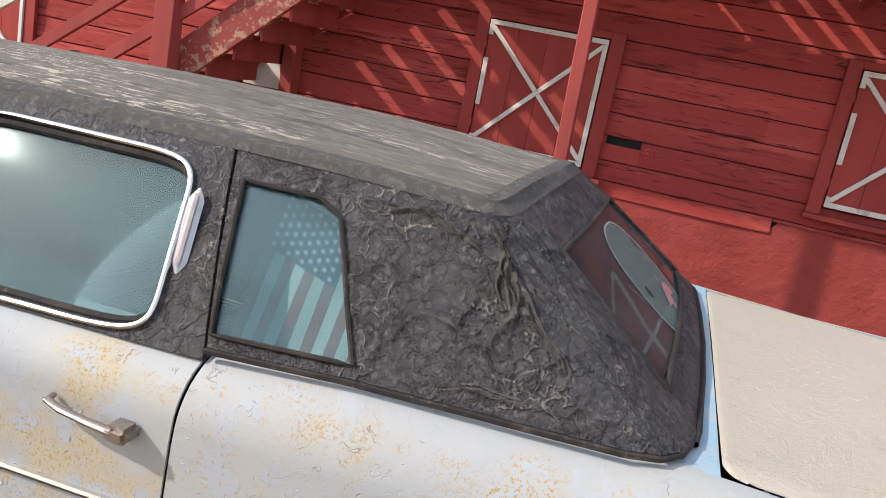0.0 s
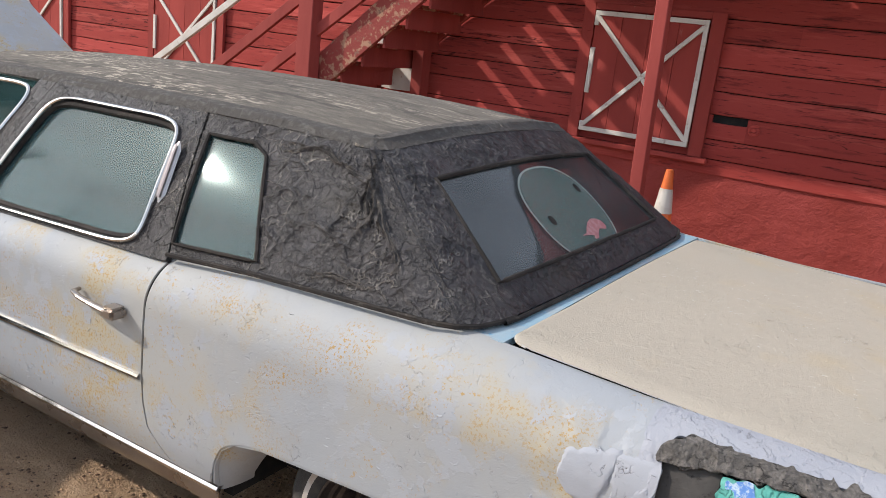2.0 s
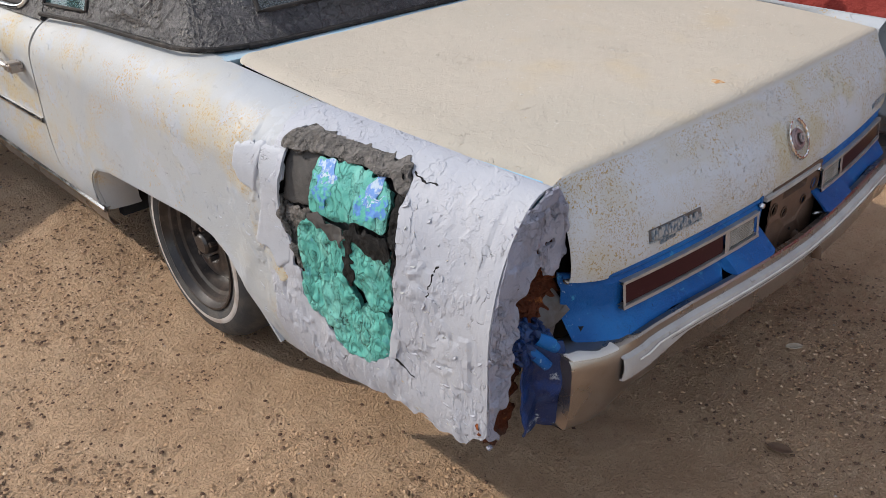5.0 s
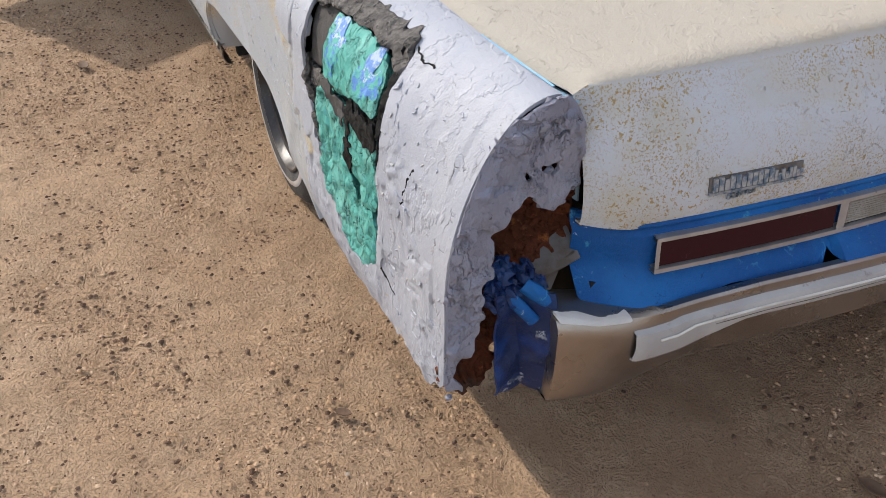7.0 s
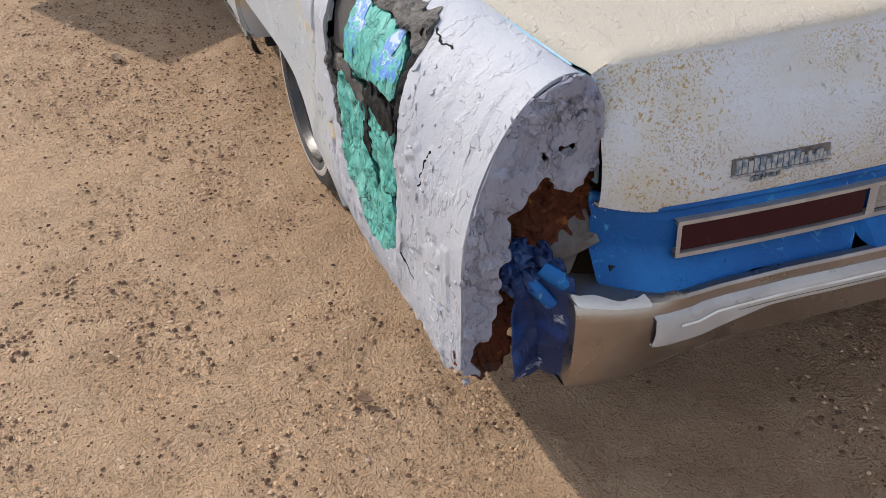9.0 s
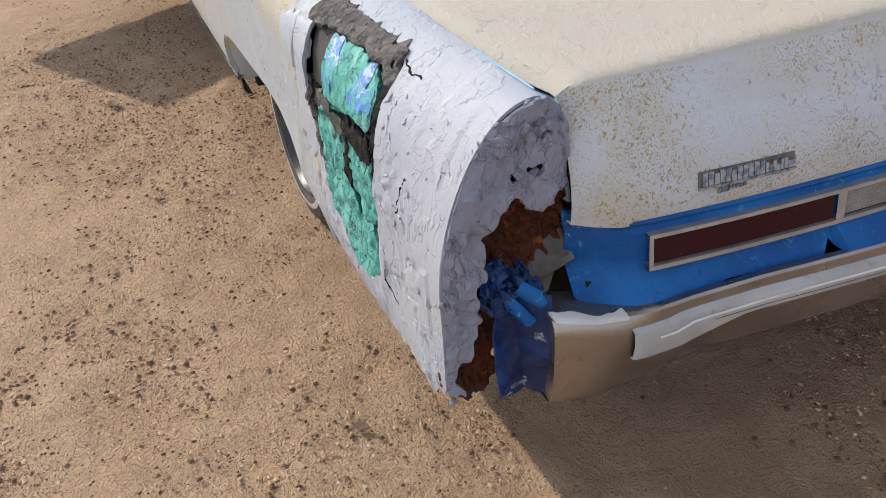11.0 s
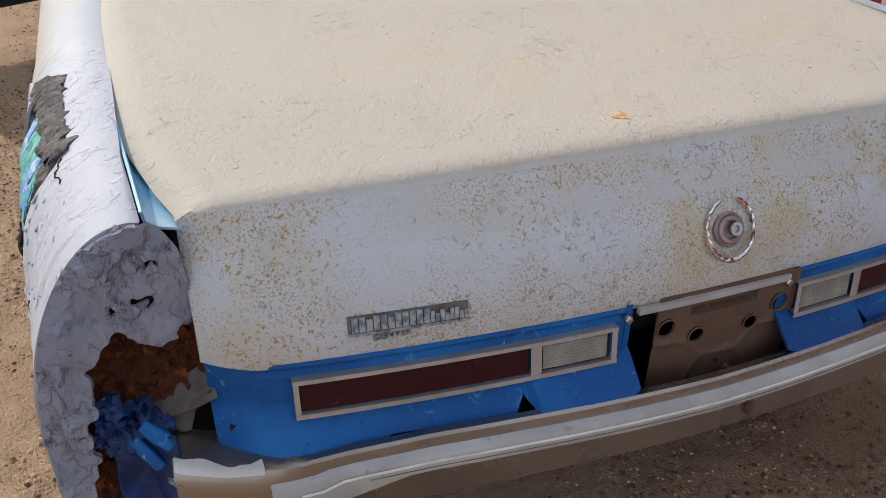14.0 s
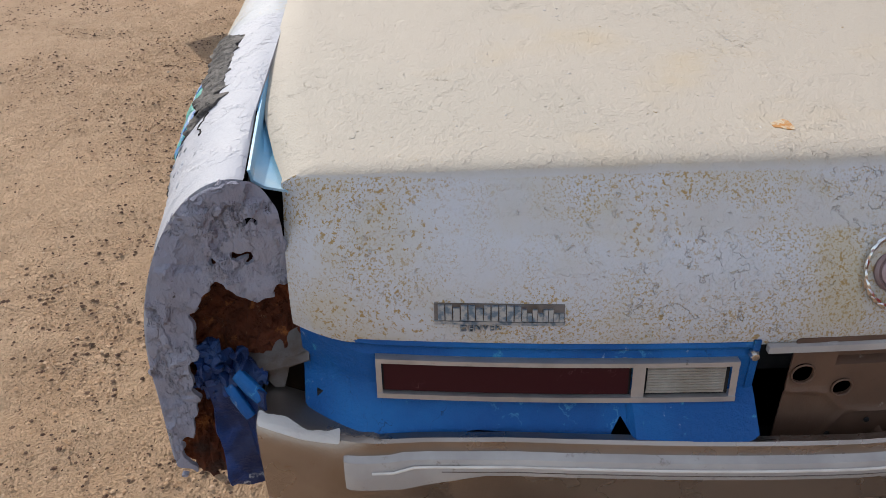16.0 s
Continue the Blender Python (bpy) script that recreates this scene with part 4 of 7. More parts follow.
# folds where the cover has slipped: key along the car and height up the panel
FOLDS = [([(4.2, 0.84), (4.8, 0.85), (5.3, 0.80), (5.9, 0.70)], 0.016, 0.024), ([(7.1, 0.98), (6.5, 0.84), (6.0, 0.70), (5.7, 0.55), (5.3, 0.40)], 0.019, 0.026),
         ([(6.0, 0.66), (5.85, 0.48), (5.9, 0.30), (5.7, 0.16)], 0.018, 0.016), ([(5.3, 0.42), (4.9, 0.34), (4.4, 0.36)], 0.010, 0.018), ([(6.0, 0.55), (6.5, 0.62), (7.0, 0.60)], 0.009, 0.016),
         ([(4.2, 0.07), (4.8, 0.10), (5.4, 0.06)], 0.012, 0.018), ([(7.35, 1.0), (7.3, 0.5), (7.3, 0.03)], 0.006, 0.006), ([(8.2, 0.9), (8.6, 0.7), (8.4, 0.55)], 0.007, 0.010), ([(7.6, 0.30), (8.4, 0.42), (9.0, 0.36)], 0.007, 0.009)]


def fold_height(k, v, p):
    """Bundles of thin ropes that wander along each fold."""
    ku = k * 0.17 + 0.014 * fuzz(p.x, p.y, p.z, 13)
    vu = v * 0.45 + 0.014 * fuzz(p.x + 7, p.y, p.z, 13)
    h = 0.0
    for n, (line, height, width) in enumerate(FOLDS):
        best, along, run = 9.0, 0.0, 0.0
        for (k0, v0), (k1, v1) in zip(line, line[1:]):
            ax, ay, bx, by = k0 * 0.17, v0 * 0.45, k1 * 0.17, v1 * 0.45
            size = math.hypot(bx - ax, by - ay)
            t = max(0.0, min(1.0, ((ku - ax) * (bx - ax) + (vu - ay) * (by - ay)) / size ** 2))
            d = math.hypot(ku - ax - t * (bx - ax), vu - ay - t * (by - ay))
            if d < abs(best):
                best = math.copysign(d, (ku - ax) * (by - ay) - (vu - ay) * (bx - ax))
                along = run + t * size
            run += size
        if abs(best) < 3 * width:
            ropes = 0.0
            for i in range(4):
                off = width * 1.5 * noise.noise(Vector((along * 11, 5.3 * i, 3.7 * n)))
                w = 0.0035 + 0.002 * noise.noise(Vector((along * 8, 9 + 4.1 * i, 2.9 * n)))
                strong = max(0.0, min(1.0, 0.6 + 1.6 * noise.noise(Vector((along * 9, 21 + 7.7 * i, 1.9 * n)))))
                ropes = max(ropes, strong * math.exp(-((best - off) / w) ** 2))
            h += height * (0.25 * math.exp(-(best / width) ** 2) + 0.75 * ropes * min(1.0, 8 * along + 0.2, 8 * (run - along) + 0.2))
    return h


def wrinkle(p, v, k=None):
    w = min(1.0, 8 * v, 8 * (1 - v) + 0.2)
    def crease(s, off):
        q = Vector((p.x + off + 0.02 * fuzz(p.x, p.y, p.z, 12), p.y, p.z + 0.02 * fuzz(p.x, p.y + 3, p.z, 12))) * s
        d = noise.voronoi(q)[0]
        return max(0.0, 1 - (d[1] - d[0]) * 8.0)
    few = max(0.0, min(1.0, 0.5 + 3 * fuzz(p.x, p.y, p.z + 4, 5)))
    few2 = max(0.0, min(1.0, 0.5 + 3 * fuzz(p.x, p.y, p.z + 9, 8)))
    r = 0.007 * few * crease(8, 0) + 0.0045 * few2 * crease(19, 5) + 0.003 * fuzz(p.x, p.y, p.z, 5) + 0.0012 * fuzz(p.x, p.y, p.z, 40)
    return w * (r + (fold_height(k, v, p) if k is not None else 0.0))


def loft(rows, wrinkled, side=-1, vs=VS, bulge=0.018, lift=0.0, keys=None):
    P = []
    for i, (B, T) in enumerate(rows):
        row = []
        for v in vs:
            p = B.lerp(T, v)
            out = Vector((0.75 * max(0, p.x + 0.35), p.y, 0.45)).normalized()
            p = p + out * (bulge * 4 * v * (1 - v) * 0.6 + lift)
            if wrinkled:
                p = p + out * wrinkle(p, v, keys[i] if keys else None)
            row.append((p.x, -side * p.y, p.z))
        P.append(row)
    return P


OPERA_V = (0.055, 0.80)
REAR_V = (0.16, 0.7316)


def fine_keys(a, b, m):
    return [k + s / (SUB[k] * m) for k in range(a, b) for s in range(SUB[k] * m + (k == b - 1))]


def sail(side):
    m, hs = (5, VSF) if side < 0 else (2, VSC)
    rows, keys = green_uv(2, 10, m), fine_keys(2, 10, m)
    P = loft(rows, True, side, hs, keys=keys)
    bm = bmesh.new()
    vs = [[bm.verts.new(p) for p in row] for row in P]
    a, b = SUB[2] * m, (SUB[2] + SUB[3]) * m
    for i in range(len(P) - 1):
        for j in range(len(hs) - 1):
            if a <= i < b and OPERA_V[0] <= hs[j] + 1e-6 and hs[j + 1] <= OPERA_V[1] + 1e-6:
                top, right = hs[j + 1] > 0.72, i >= b - 3 * m
                if not (top and right and (hs[j + 1] - 0.72) / 0.08 + (i - b + 3 * m) / (3 * m) > 1.1):
                    continue
            f = bm.faces.new((vs[i][j], vs[i + 1][j], vs[i + 1][j + 1], vs[i][j + 1]))
            q = rows[i][0].lerp(rows[i][1], hs[j])
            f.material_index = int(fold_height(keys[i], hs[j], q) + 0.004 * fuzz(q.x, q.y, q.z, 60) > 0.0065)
    loose = [v for v in bm.verts if not v.link_faces]
    bmesh.ops.delete(bm, geom=loose, context="VERTS")
    bmesh.ops.recalc_face_normals(bm, faces=bm.faces[:])
    return shell(bm, 0.012)


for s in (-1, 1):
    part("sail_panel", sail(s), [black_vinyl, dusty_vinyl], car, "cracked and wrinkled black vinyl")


def both(rows, m):
    full = loft(rows, True, -1, VSF, keys=fine_keys(10, 12, m))
    return full + [[(p[0], -p[1], p[2]) for p in row] for row in reversed(full[:-1])]


def rear_frame():
    P = both(green_uv(10, 12, 3), 3)
    bm = bmesh.new()
    vs = [[bm.verts.new(p) for p in row] for row in P]
    n = len(P)
    for i in range(n - 1):
        for j in range(len(VSF) - 1):
            if REAR_V[0] <= VSF[j] + 1e-6 and VSF[j + 1] <= REAR_V[1] + 1e-6:
                continue
            bm.faces.new((vs[i][j], vs[i + 1][j], vs[i + 1][j + 1], vs[i][j + 1]))
    loose = [v for v in bm.verts if not v.link_faces]
    bmesh.ops.delete(bm, geom=loose, context="VERTS")
    bmesh.ops.recalc_face_normals(bm, faces=bm.faces[:])
    return shell(bm, 0.012)


part("rear_window_surround", rear_frame(), black_vinyl, car, "cracked black vinyl round the rear window")
rg_rows = green_uv(10, 12)
rg = loft(rg_rows, False, -1, vs=[0.15, 0.3, 0.44, 0.58, 0.745], lift=-0.006)
rg = rg + [[(p[0], -p[1], p[2]) for p in row] for row in reversed(rg[:-1])]
rw = part("rear_window", grid(rg, thick=0.004), rear_glass, car, "dusty rear window glass")
rw.visible_shadow = False
rim_loft = loft(rg_rows, False, -1, vs=[0.158, 0.734], lift=0.001)
rim_full = rim_loft + [[(p[0], -p[1], p[2]) for p in row] for row in reversed(rim_loft[:-1])]
rim_path = [r[0] for r in rim_full] + [r[1] for r in reversed(rim_full)]
part("window_seal", tube(rim_path, 0.0075, 8, closed=True), rubber, rw, "cracked black rubber seal")


def roof_z(x, y, w):
    ze = table(x, [(-2.62, 1.352), (-1.85, 1.372), (-1.0, 1.378), (-0.745, 1.376), (-0.42, 1.363), (-0.30, 1.362)])
    crown = table(x, [(-2.62, 0.05), (-1.6, 0.062), (-0.9, 0.06), (-0.5, 0.048), (-0.31, 0.039)])
    return ze + crown * (1 - min(1.0, abs(y) / w) ** 2.4)


def roof():
    """Top of the roof, bounded by the roof edge on both sides and at the back."""
    P = []
    for f in np.linspace(0, 1, 90):
        x = -2.62 + (-0.312 + 2.62) * f
        row = []
        for s in np.linspace(-1, 1, 49):
            # half width at this x, closed by the back edge
            w = table(min(x, -0.36), [(-2.62, 0.655), (-1.85, 0.665), (-1.0, 0.668), (-0.745, 0.662), (-0.42, 0.652), (-0.36, 0.635)])
            if x > -0.36:
                w = 0.635
            y = w * s
            back = -0.312 - 0.063 * min(1, abs(y) / 0.64) ** 3 - 0.02 * (abs(y) / 0.64) ** 2
            xx = min(x, back) if f < 1 else back
            row.append((xx, y, roof_z(xx, y, w) + 0.002 * fuzz(xx, y, 0, 9)))
        P.append(row)
    return grid(P, thick=0.010)


part("roof", roof(), roof_vinyl, car, "sun-bleached grey vinyl roof with pale flakes")
def roof_hem():
    """A flat folded band, five centimetres on the roof and two down its side."""
    top_edge = loft(green_uv(0, 12, 2), False, -1, vs=[0.945, 0.965, 0.985, 1.0], lift=0.003)
    rows = [[Vector((q[0], -q[1], q[2])) if q[1] > 0 else Vector(q) for q in row] for row in top_edge]
    P = []
    for i, row in enumerate(rows):
        t = row[-1]
        d = rows[min(i + 1, len(rows) - 1)][-1] - rows[max(i - 1, 0)][-1]
        inn = Vector((-d.y, d.x, 0)).normalized()
        if inn.y < 0 or (i == len(rows) - 1):
            inn = Vector((-1, 0, 0)) if i == len(rows) - 1 else -inn
        out = [row[0], row[1], row[2], t + Vector((0, 0, 0.001))]
        for w in (0.006, 0.025, 0.046, 0.049):
            q = t + inn * w
            lift = 0.005 if w < 0.048 else 0.0
            q.z = max(roof_z(q.x, q.y, 0.668), t.z - 0.002) + lift + 0.0015 * fuzz(q.x, q.y, 0, 20)
            out.append(q)
        P.append(out)
    full = P + [[Vector((p.x, -p.y, p.z)) for p in row] for row in reversed(P[:-1])]
    return grid(full, thick=0.003)


part("roof_hem", roof_hem(), hem_vinyl, car, "grey vinyl hem folded over the roof edge")


def belt_rub(side):
    return tube([(B.x, -side * (B.y - 0.012), B.z - 0.004) for B, T in green_uv(2, 10)], 0.0075, 6, squash=0.8)


for s in (-1, 1):
    part("belt_moulding", belt_rub(s), rubber, car)
base_half = [(B.x + 0.008, B.y - 0.004, B.z - 0.006) for B, T in green_uv(9, 12)]
part("belt_moulding", tube(base_half + [(x, -y, z) for x, y, z in reversed(base_half[:-1])], 0.0075, 6), rubber, car)

# opera windows
og_rows = [(B, T) for B, T in green_uv(3, 4)]
for s in (-1, 1):
    g = part("opera_window", grid(loft(og_rows, False, s, vs=[0.05, 0.3, 0.55, 0.81], lift=-0.004), thick=0.004), window_glass, car)
    g.visible_shadow = False
    e = loft(og_rows, False, s, vs=[0.058, 0.30, 0.55, 0.72, 0.795], lift=0.005)
    loop = [r[0] for r in e] + [e[-1][k] for k in (1, 2, 3)] + [e[-3][4]] + [r[4] for r in reversed(e[:-3])] + [e[0][k] for k in (3, 2, 1)]
    part("window_seal", tube(loop, 0.006, 6, closed=True), rubber, g, "perished rubber seal")

# ---- car: rear doors ----


def window_loop(rows, vs_lo, vs_hi, side, lift, corner=0.12):
    """A rounded loop on the loft between the first and the last row."""
    pts = []
    n = 64
    for k in range(n):
        a = 2 * math.pi * k / n
        c, s = math.cos(a), math.sin(a)
        e = 0.28
        u = 0.5 + 0.5 * math.copysign(abs(c) ** e, c)
        w = 0.5 + 0.5 * math.copysign(abs(s) ** e, s)
        i = u * (len(rows) - 1)
        i0 = min(int(i), len(rows) - 2)
        B = rows[i0][0].lerp(rows[i0 + 1][0], i - i0)
        T = rows[i0][1].lerp(rows[i0 + 1][1], i - i0)
        v = vs_lo + (vs_hi - vs_lo) * w
        p = B.lerp(T, v)
        out = Vector((0, p.y, 0.45 * abs(p.y))).normalized()
        p = p + out * (0.018 * 2.4 * v * (1 - v) + lift)
        pts.append((p.x, -side * p.y, p.z))
    return pts


DB = [(-1.97, -0.952, 0.905), (-0.862, -0.955, 0.945)]
DT = [(-1.80, -0.667, 1.370), (-1.012, -0.669, 1.374)]
GB = [(-1.90, -0.952, 0.905), (-1.00, -0.955, 0.938)]
GT = [(-1.74, -0.667, 1.370), (-1.085, -0.669, 1.374)]


def ruled(b, t, n=16):
    return [(Vector(b[0]).lerp(Vector(b[1]), f), Vector(t[0]).lerp(Vector(t[1]), f)) for f in np.linspace(0, 1, n)]


def ring(outer, inner, thick):
    P = [[outer[k], inner[k]] for k in range(len(outer))]
    return grid(P, thick=thick, close_u=True)


def door(side):
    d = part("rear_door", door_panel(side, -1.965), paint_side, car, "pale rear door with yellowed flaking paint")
    # square off the outline of the frame
    sq = []
    for k in range(64):
        a = 2 * math.pi * k / 64
        c, s = math.cos(a), math.sin(a)
        m = max(abs(c), abs(s))
        sq.append((0.5 + 0.5 * c / m, 0.5 + 0.5 * s / m))
    outer = []
    for u, w in sq:
        B = Vector(DB[0]).lerp(Vector(DB[1]), u)
        T = Vector(DT[0]).lerp(Vector(DT[1]), u)
        p = B.lerp(T, -0.02 + 1.01 * w)
        p = p + Vector((0, p.y, 0.45 * abs(p.y))).normalized() * (0.043 * w * (1 - w) + 0.004)
        outer.append((p.x, -side * p.y, p.z))
    inner = window_loop(ruled(GB, GT), 0.03, 0.85, side, 0.004)
    part("window_frame", ring(outer, inner, 0.02), black_vinyl, d, "black vinyl window frame")
    part("chrome_trim", tube(window_loop(ruled(GB, GT), 0.012, 0.862, side, 0.010), 0.0075, 8, closed=True), chrome, d, "bright chrome window trim")
    part("window_seal", tube(window_loop(ruled(GB, GT), 0.045, 0.83, side, -0.008), 0.012, 6, closed=True), rubber, d)
    g = part("door_glass", grid(loft([(B, T) for B, T in ruled(GB, GT, 8)], False, side, vs=[0.0, 0.22, 0.45, 0.68, 0.87], lift=-0.014), thick=0.004), window_glass, d, "tinted door glass")
    g.visible_shadow = False
    P = [[(x, side * (W + o), 0.578 + 0.02 * (x + 0.9) + h) for o, h in ((0.0, -0.011), (0.009, -0.008), (0.012, 0), (0.009, 0.008), (0.0, 0.011))] for x in steps(-1.955, -0.882, 0.1)]
    part("side_moulding", grid(P), chrome, d, "thin chrome side moulding")
    # handle
    hz = 0.775
    h = tube([(-1.17, side * (W + 0.006), hz + 0.012), (-1.165, side * (W + 0.03), hz + 0.010), (-1.12, side * (W + 0.044), hz + 0.006), (-1.04, side * (W + 0.048), hz), (-0.985, side * (W + 0.046), hz - 0.004)], [0.006, 0.008, 0.008, 0.009, 0.010], 10, squash=1.3)
    h = box(-1.005, -0.945, min(side * (W - 0.004), side * (W + 0.058)), max(side * (W - 0.004), side * (W + 0.058)), hz - 0.026, hz + 0.012, 0.01, h, 2)
    part("door_handle", h, bumper_metal, d, "chrome door handle with a push button")
    return d


for s in (-1, 1):
    door(s)


lamp_lens = material("pale_lamp_lens", (0.30, 0.26, 0.27), 0.35, layers=[("noise", 40, 0.4, 0.7, (0.36, 0.31, 0.31))])


def marker(side):
    a, b = Vector((-1.03, -0.768, 1.258)), Vector((-1.004, -0.868, 1.074))
    out = Vector((0, -0.87, 0.5))
    P = []
    for f in np.linspace(0, 1, 15):
        c = a.lerp(b, f)
        w = 0.021 * min(1, 7 * f + 0.12, 7 * (1 - f) + 0.12)
        h = 0.008 * min(1, 6 * f + 0.1, 6 * (1 - f) + 0.1)
        row = []
        for k in range(9):
            t = -1 + 2 * k / 8
            p = c + Vector((w * t, 0, 0)) + out * (0.012 + h * (1 - abs(t) ** 1.6))
            row.append((p.x, -side * p.y, p.z))
        P.append(row)
    o = part("opera_lamp", grid(P), satin, car, "slim chrome opera lamp")
    Q = [[Vector(p).lerp(Vector(row[4]), 0.12) + Vector((0, -side * out.y * 0.006, 0.003)) for p in row[2:7]] for row in P[1:-1]]
    part("lens", grid(Q), lamp_lens, o, "pale ribbed lens")


for s in (-1, 1):
    marker(s)

# pillars, front door opening, rockers
for s in (-1, 1):
    rows = ruled([(-2.085, -0.950, 0.900), (-1.976, -0.950, 0.905)], [(-1.905, -0.667, 1.370), (-1.806, -0.667, 1.370)], 4)
    part("centre_pillar", grid(loft(rows, False, s, vs=list(np.linspace(-0.02, 0.995, 10)), lift=0.002), thick=0.02), black_vinyl, car)
part("lower_pillar", box(-2.08, -1.97, -0.99, -0.86, 0.30, 0.93, 0.01), paint_side, car)
fg = window_loop(ruled([(-2.9, -0.94, 0.90), (-2.06, -0.945, 0.905)], [(-2.55, -0.655, 1.35), (-1.885, -0.665, 1.37)]), 0.02, 0.90, -1, 0.004)
part("chrome_trim", tube(fg, 0.009, 8, closed=True), chrome, car, "chrome trim of the front door opening")
for s in (-1, 1):
    P = [[(x, s * (0.985 + o), z) for o, z in ((-0.02, 0.232), (0.0, 0.238), (0.012, 0.262), (0.012, 0.300), (0.006, 0.314), (-0.02, 0.320))] for x in steps(-3.2, -0.56, 0.2)]
    r = part("rocker_moulding", grid(P, thick=0.004), bumper_metal, car, "worn bright sill moulding")
    P = [[(x, s * (1.0 + o), z) for o, z in ((0.0, 0.296), (0.008, 0.300), (0.010, 0.310), (0.004, 0.318))] for x in steps(-3.2, -0.56, 0.2)]
    part("bright_strip", grid(P), chrome, r)
    # rolled front of the wheel opening
    lip_line = [(-0.570, 0.30), (-0.572, 0.33), (-0.562, 0.40), (-0.534, 0.463), (-0.484, 0.50), (-0.38, 0.522), (-0.25, 0.53)]
    lip = [(x, s * (side_y(x, max(z, 0.3)) - 0.012), z) for x, z in [(-0.572, 0.33), (-0.562, 0.40), (-0.534, 0.463), (-0.484, 0.50), (-0.38, 0.522), (-0.1, 0.536), (0.15, 0.548), (0.29, 0.534), (0.37, 0.495), (0.435, 0.428), (0.495, 0.338), (0.535, 0.265)]]
    part("arch_lip", tube(lip, 0.011, 6), paint_side, car)
    P = []
    for k, (x, z) in enumerate(lip_line):
        d = Vector((-0.02 - x, 0, 0.335 - z)).normalized()
        f = (0.30, 0.45, 0.80, 0.90, 0.75, 0.45, 0.22)[k]
        P.append([(x + d.x * a * f, s * (side_y(x, z) - 0.009 - b), z + d.z * a * f) for a, b in ((0, 0), (0.010, 0.003), (0.030, 0.014), (0.058, 0.038), (0.082, 0.072), (0.092, 0.12))])
    part("arch_return", grid(P, thick=0.003), paint_side, car)

# under-body and wheel wells keep daylight out; their black stands in for shade
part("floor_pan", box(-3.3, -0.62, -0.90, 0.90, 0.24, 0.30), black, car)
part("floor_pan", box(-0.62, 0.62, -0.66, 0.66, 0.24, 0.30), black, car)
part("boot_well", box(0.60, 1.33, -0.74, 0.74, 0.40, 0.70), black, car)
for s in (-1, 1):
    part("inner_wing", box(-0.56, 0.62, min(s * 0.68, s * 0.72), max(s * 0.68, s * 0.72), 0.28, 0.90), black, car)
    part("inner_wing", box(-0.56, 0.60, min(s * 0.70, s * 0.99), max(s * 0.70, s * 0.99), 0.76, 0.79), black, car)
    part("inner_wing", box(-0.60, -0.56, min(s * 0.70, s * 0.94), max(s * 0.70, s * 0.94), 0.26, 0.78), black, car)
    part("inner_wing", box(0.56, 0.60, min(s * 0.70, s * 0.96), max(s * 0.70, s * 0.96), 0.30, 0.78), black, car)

# ---- car: wheels ----


def wheel(x, y, side):
    H, o = 0.335, side
    c = (x, y, H)
    tyre = part("wheel", spin([(0.16, -o * 0.10), (0.25, -o * 0.115), (0.31, -o * 0.10), (0.332, -o * 0.08), (H, o * 0.0), (0.333, o * 0.062), (0.324, o * 0.086), (0.302, o * 0.106), (0.267, o * 0.114)], c, "y", 64), tyre_rubber, car, "dusty whitewall tyre on a bare steel wheel")
    part("whitewall", spin([(0.2685, o * 0.1135), (0.262, o * 0.1165), (0.250, o * 0.1165)], c, "y", 64), white_rubber, tyre)
    part("sidewall", spin([(0.2505, o * 0.116), (0.235, o * 0.112), (0.221, o * 0.104)], c, "y", 64), tyre_rubber, tyre)
    rim = [(0.270, 0.102), (0.268, 0.112), (0.260, 0.113), (0.254, 0.100), (0.247, 0.088), (0.234, 0.084), (0.229, 0.064), (0.214, 0.058), (0.208, 0.022), (0.196, 0.006), (0.182, 0.004), (0.170, 0.030), (0.150, 0.048), (0.112, 0.060), (0.090, 0.060), (0.082, 0.048), (0.048, 0.046), (0.044, 0.078), (0.034, 0.086), (0.0, 0.087)]
    part("rim", spin([(r * 0.823, o * d) for r, d in rim], c, "y", 56), steel, tyre, "bare brown steel rim without a hubcap")
    for k in range(5):
        a = 2 * math.pi * k / 5 + 0.3
        part("wheel_nut", spin([(0.0, o * 0.080), (0.009, o * 0.079), (0.010, o * 0.040)], (x + 0.055 * math.cos(a), y, H + 0.055 * math.sin(a)), "y", 6), steel, tyre)


for x in (-0.02, -3.55):
    for s in (-1, 1):
        wheel(x, s * 0.835, s)

# ---- car: boot lid ----


def lid_edge(x):
    return table(x, [(0.2, 0.850), (0.45, 0.864), (0.75, 0.864), (0.95, 0.866), (1.1, 0.855), (1.25, 0.822), (1.32, 0.802), (1.5, 0.80)])


def tail_x(y):
    return 1.482 - 0.1 * y * y


LID_PROFILE = [(0.0, 1.0), (0.030, 0.9985), (0.045, 0.990), (0.055, 0.974), (0.066, 0.952), (0.095, 0.915), (0.118, 0.88), (0.134, 0.83), (0.142, 0.78), (0.143, 0.742), (0.138, 0.724), (0.12, 0.722)]


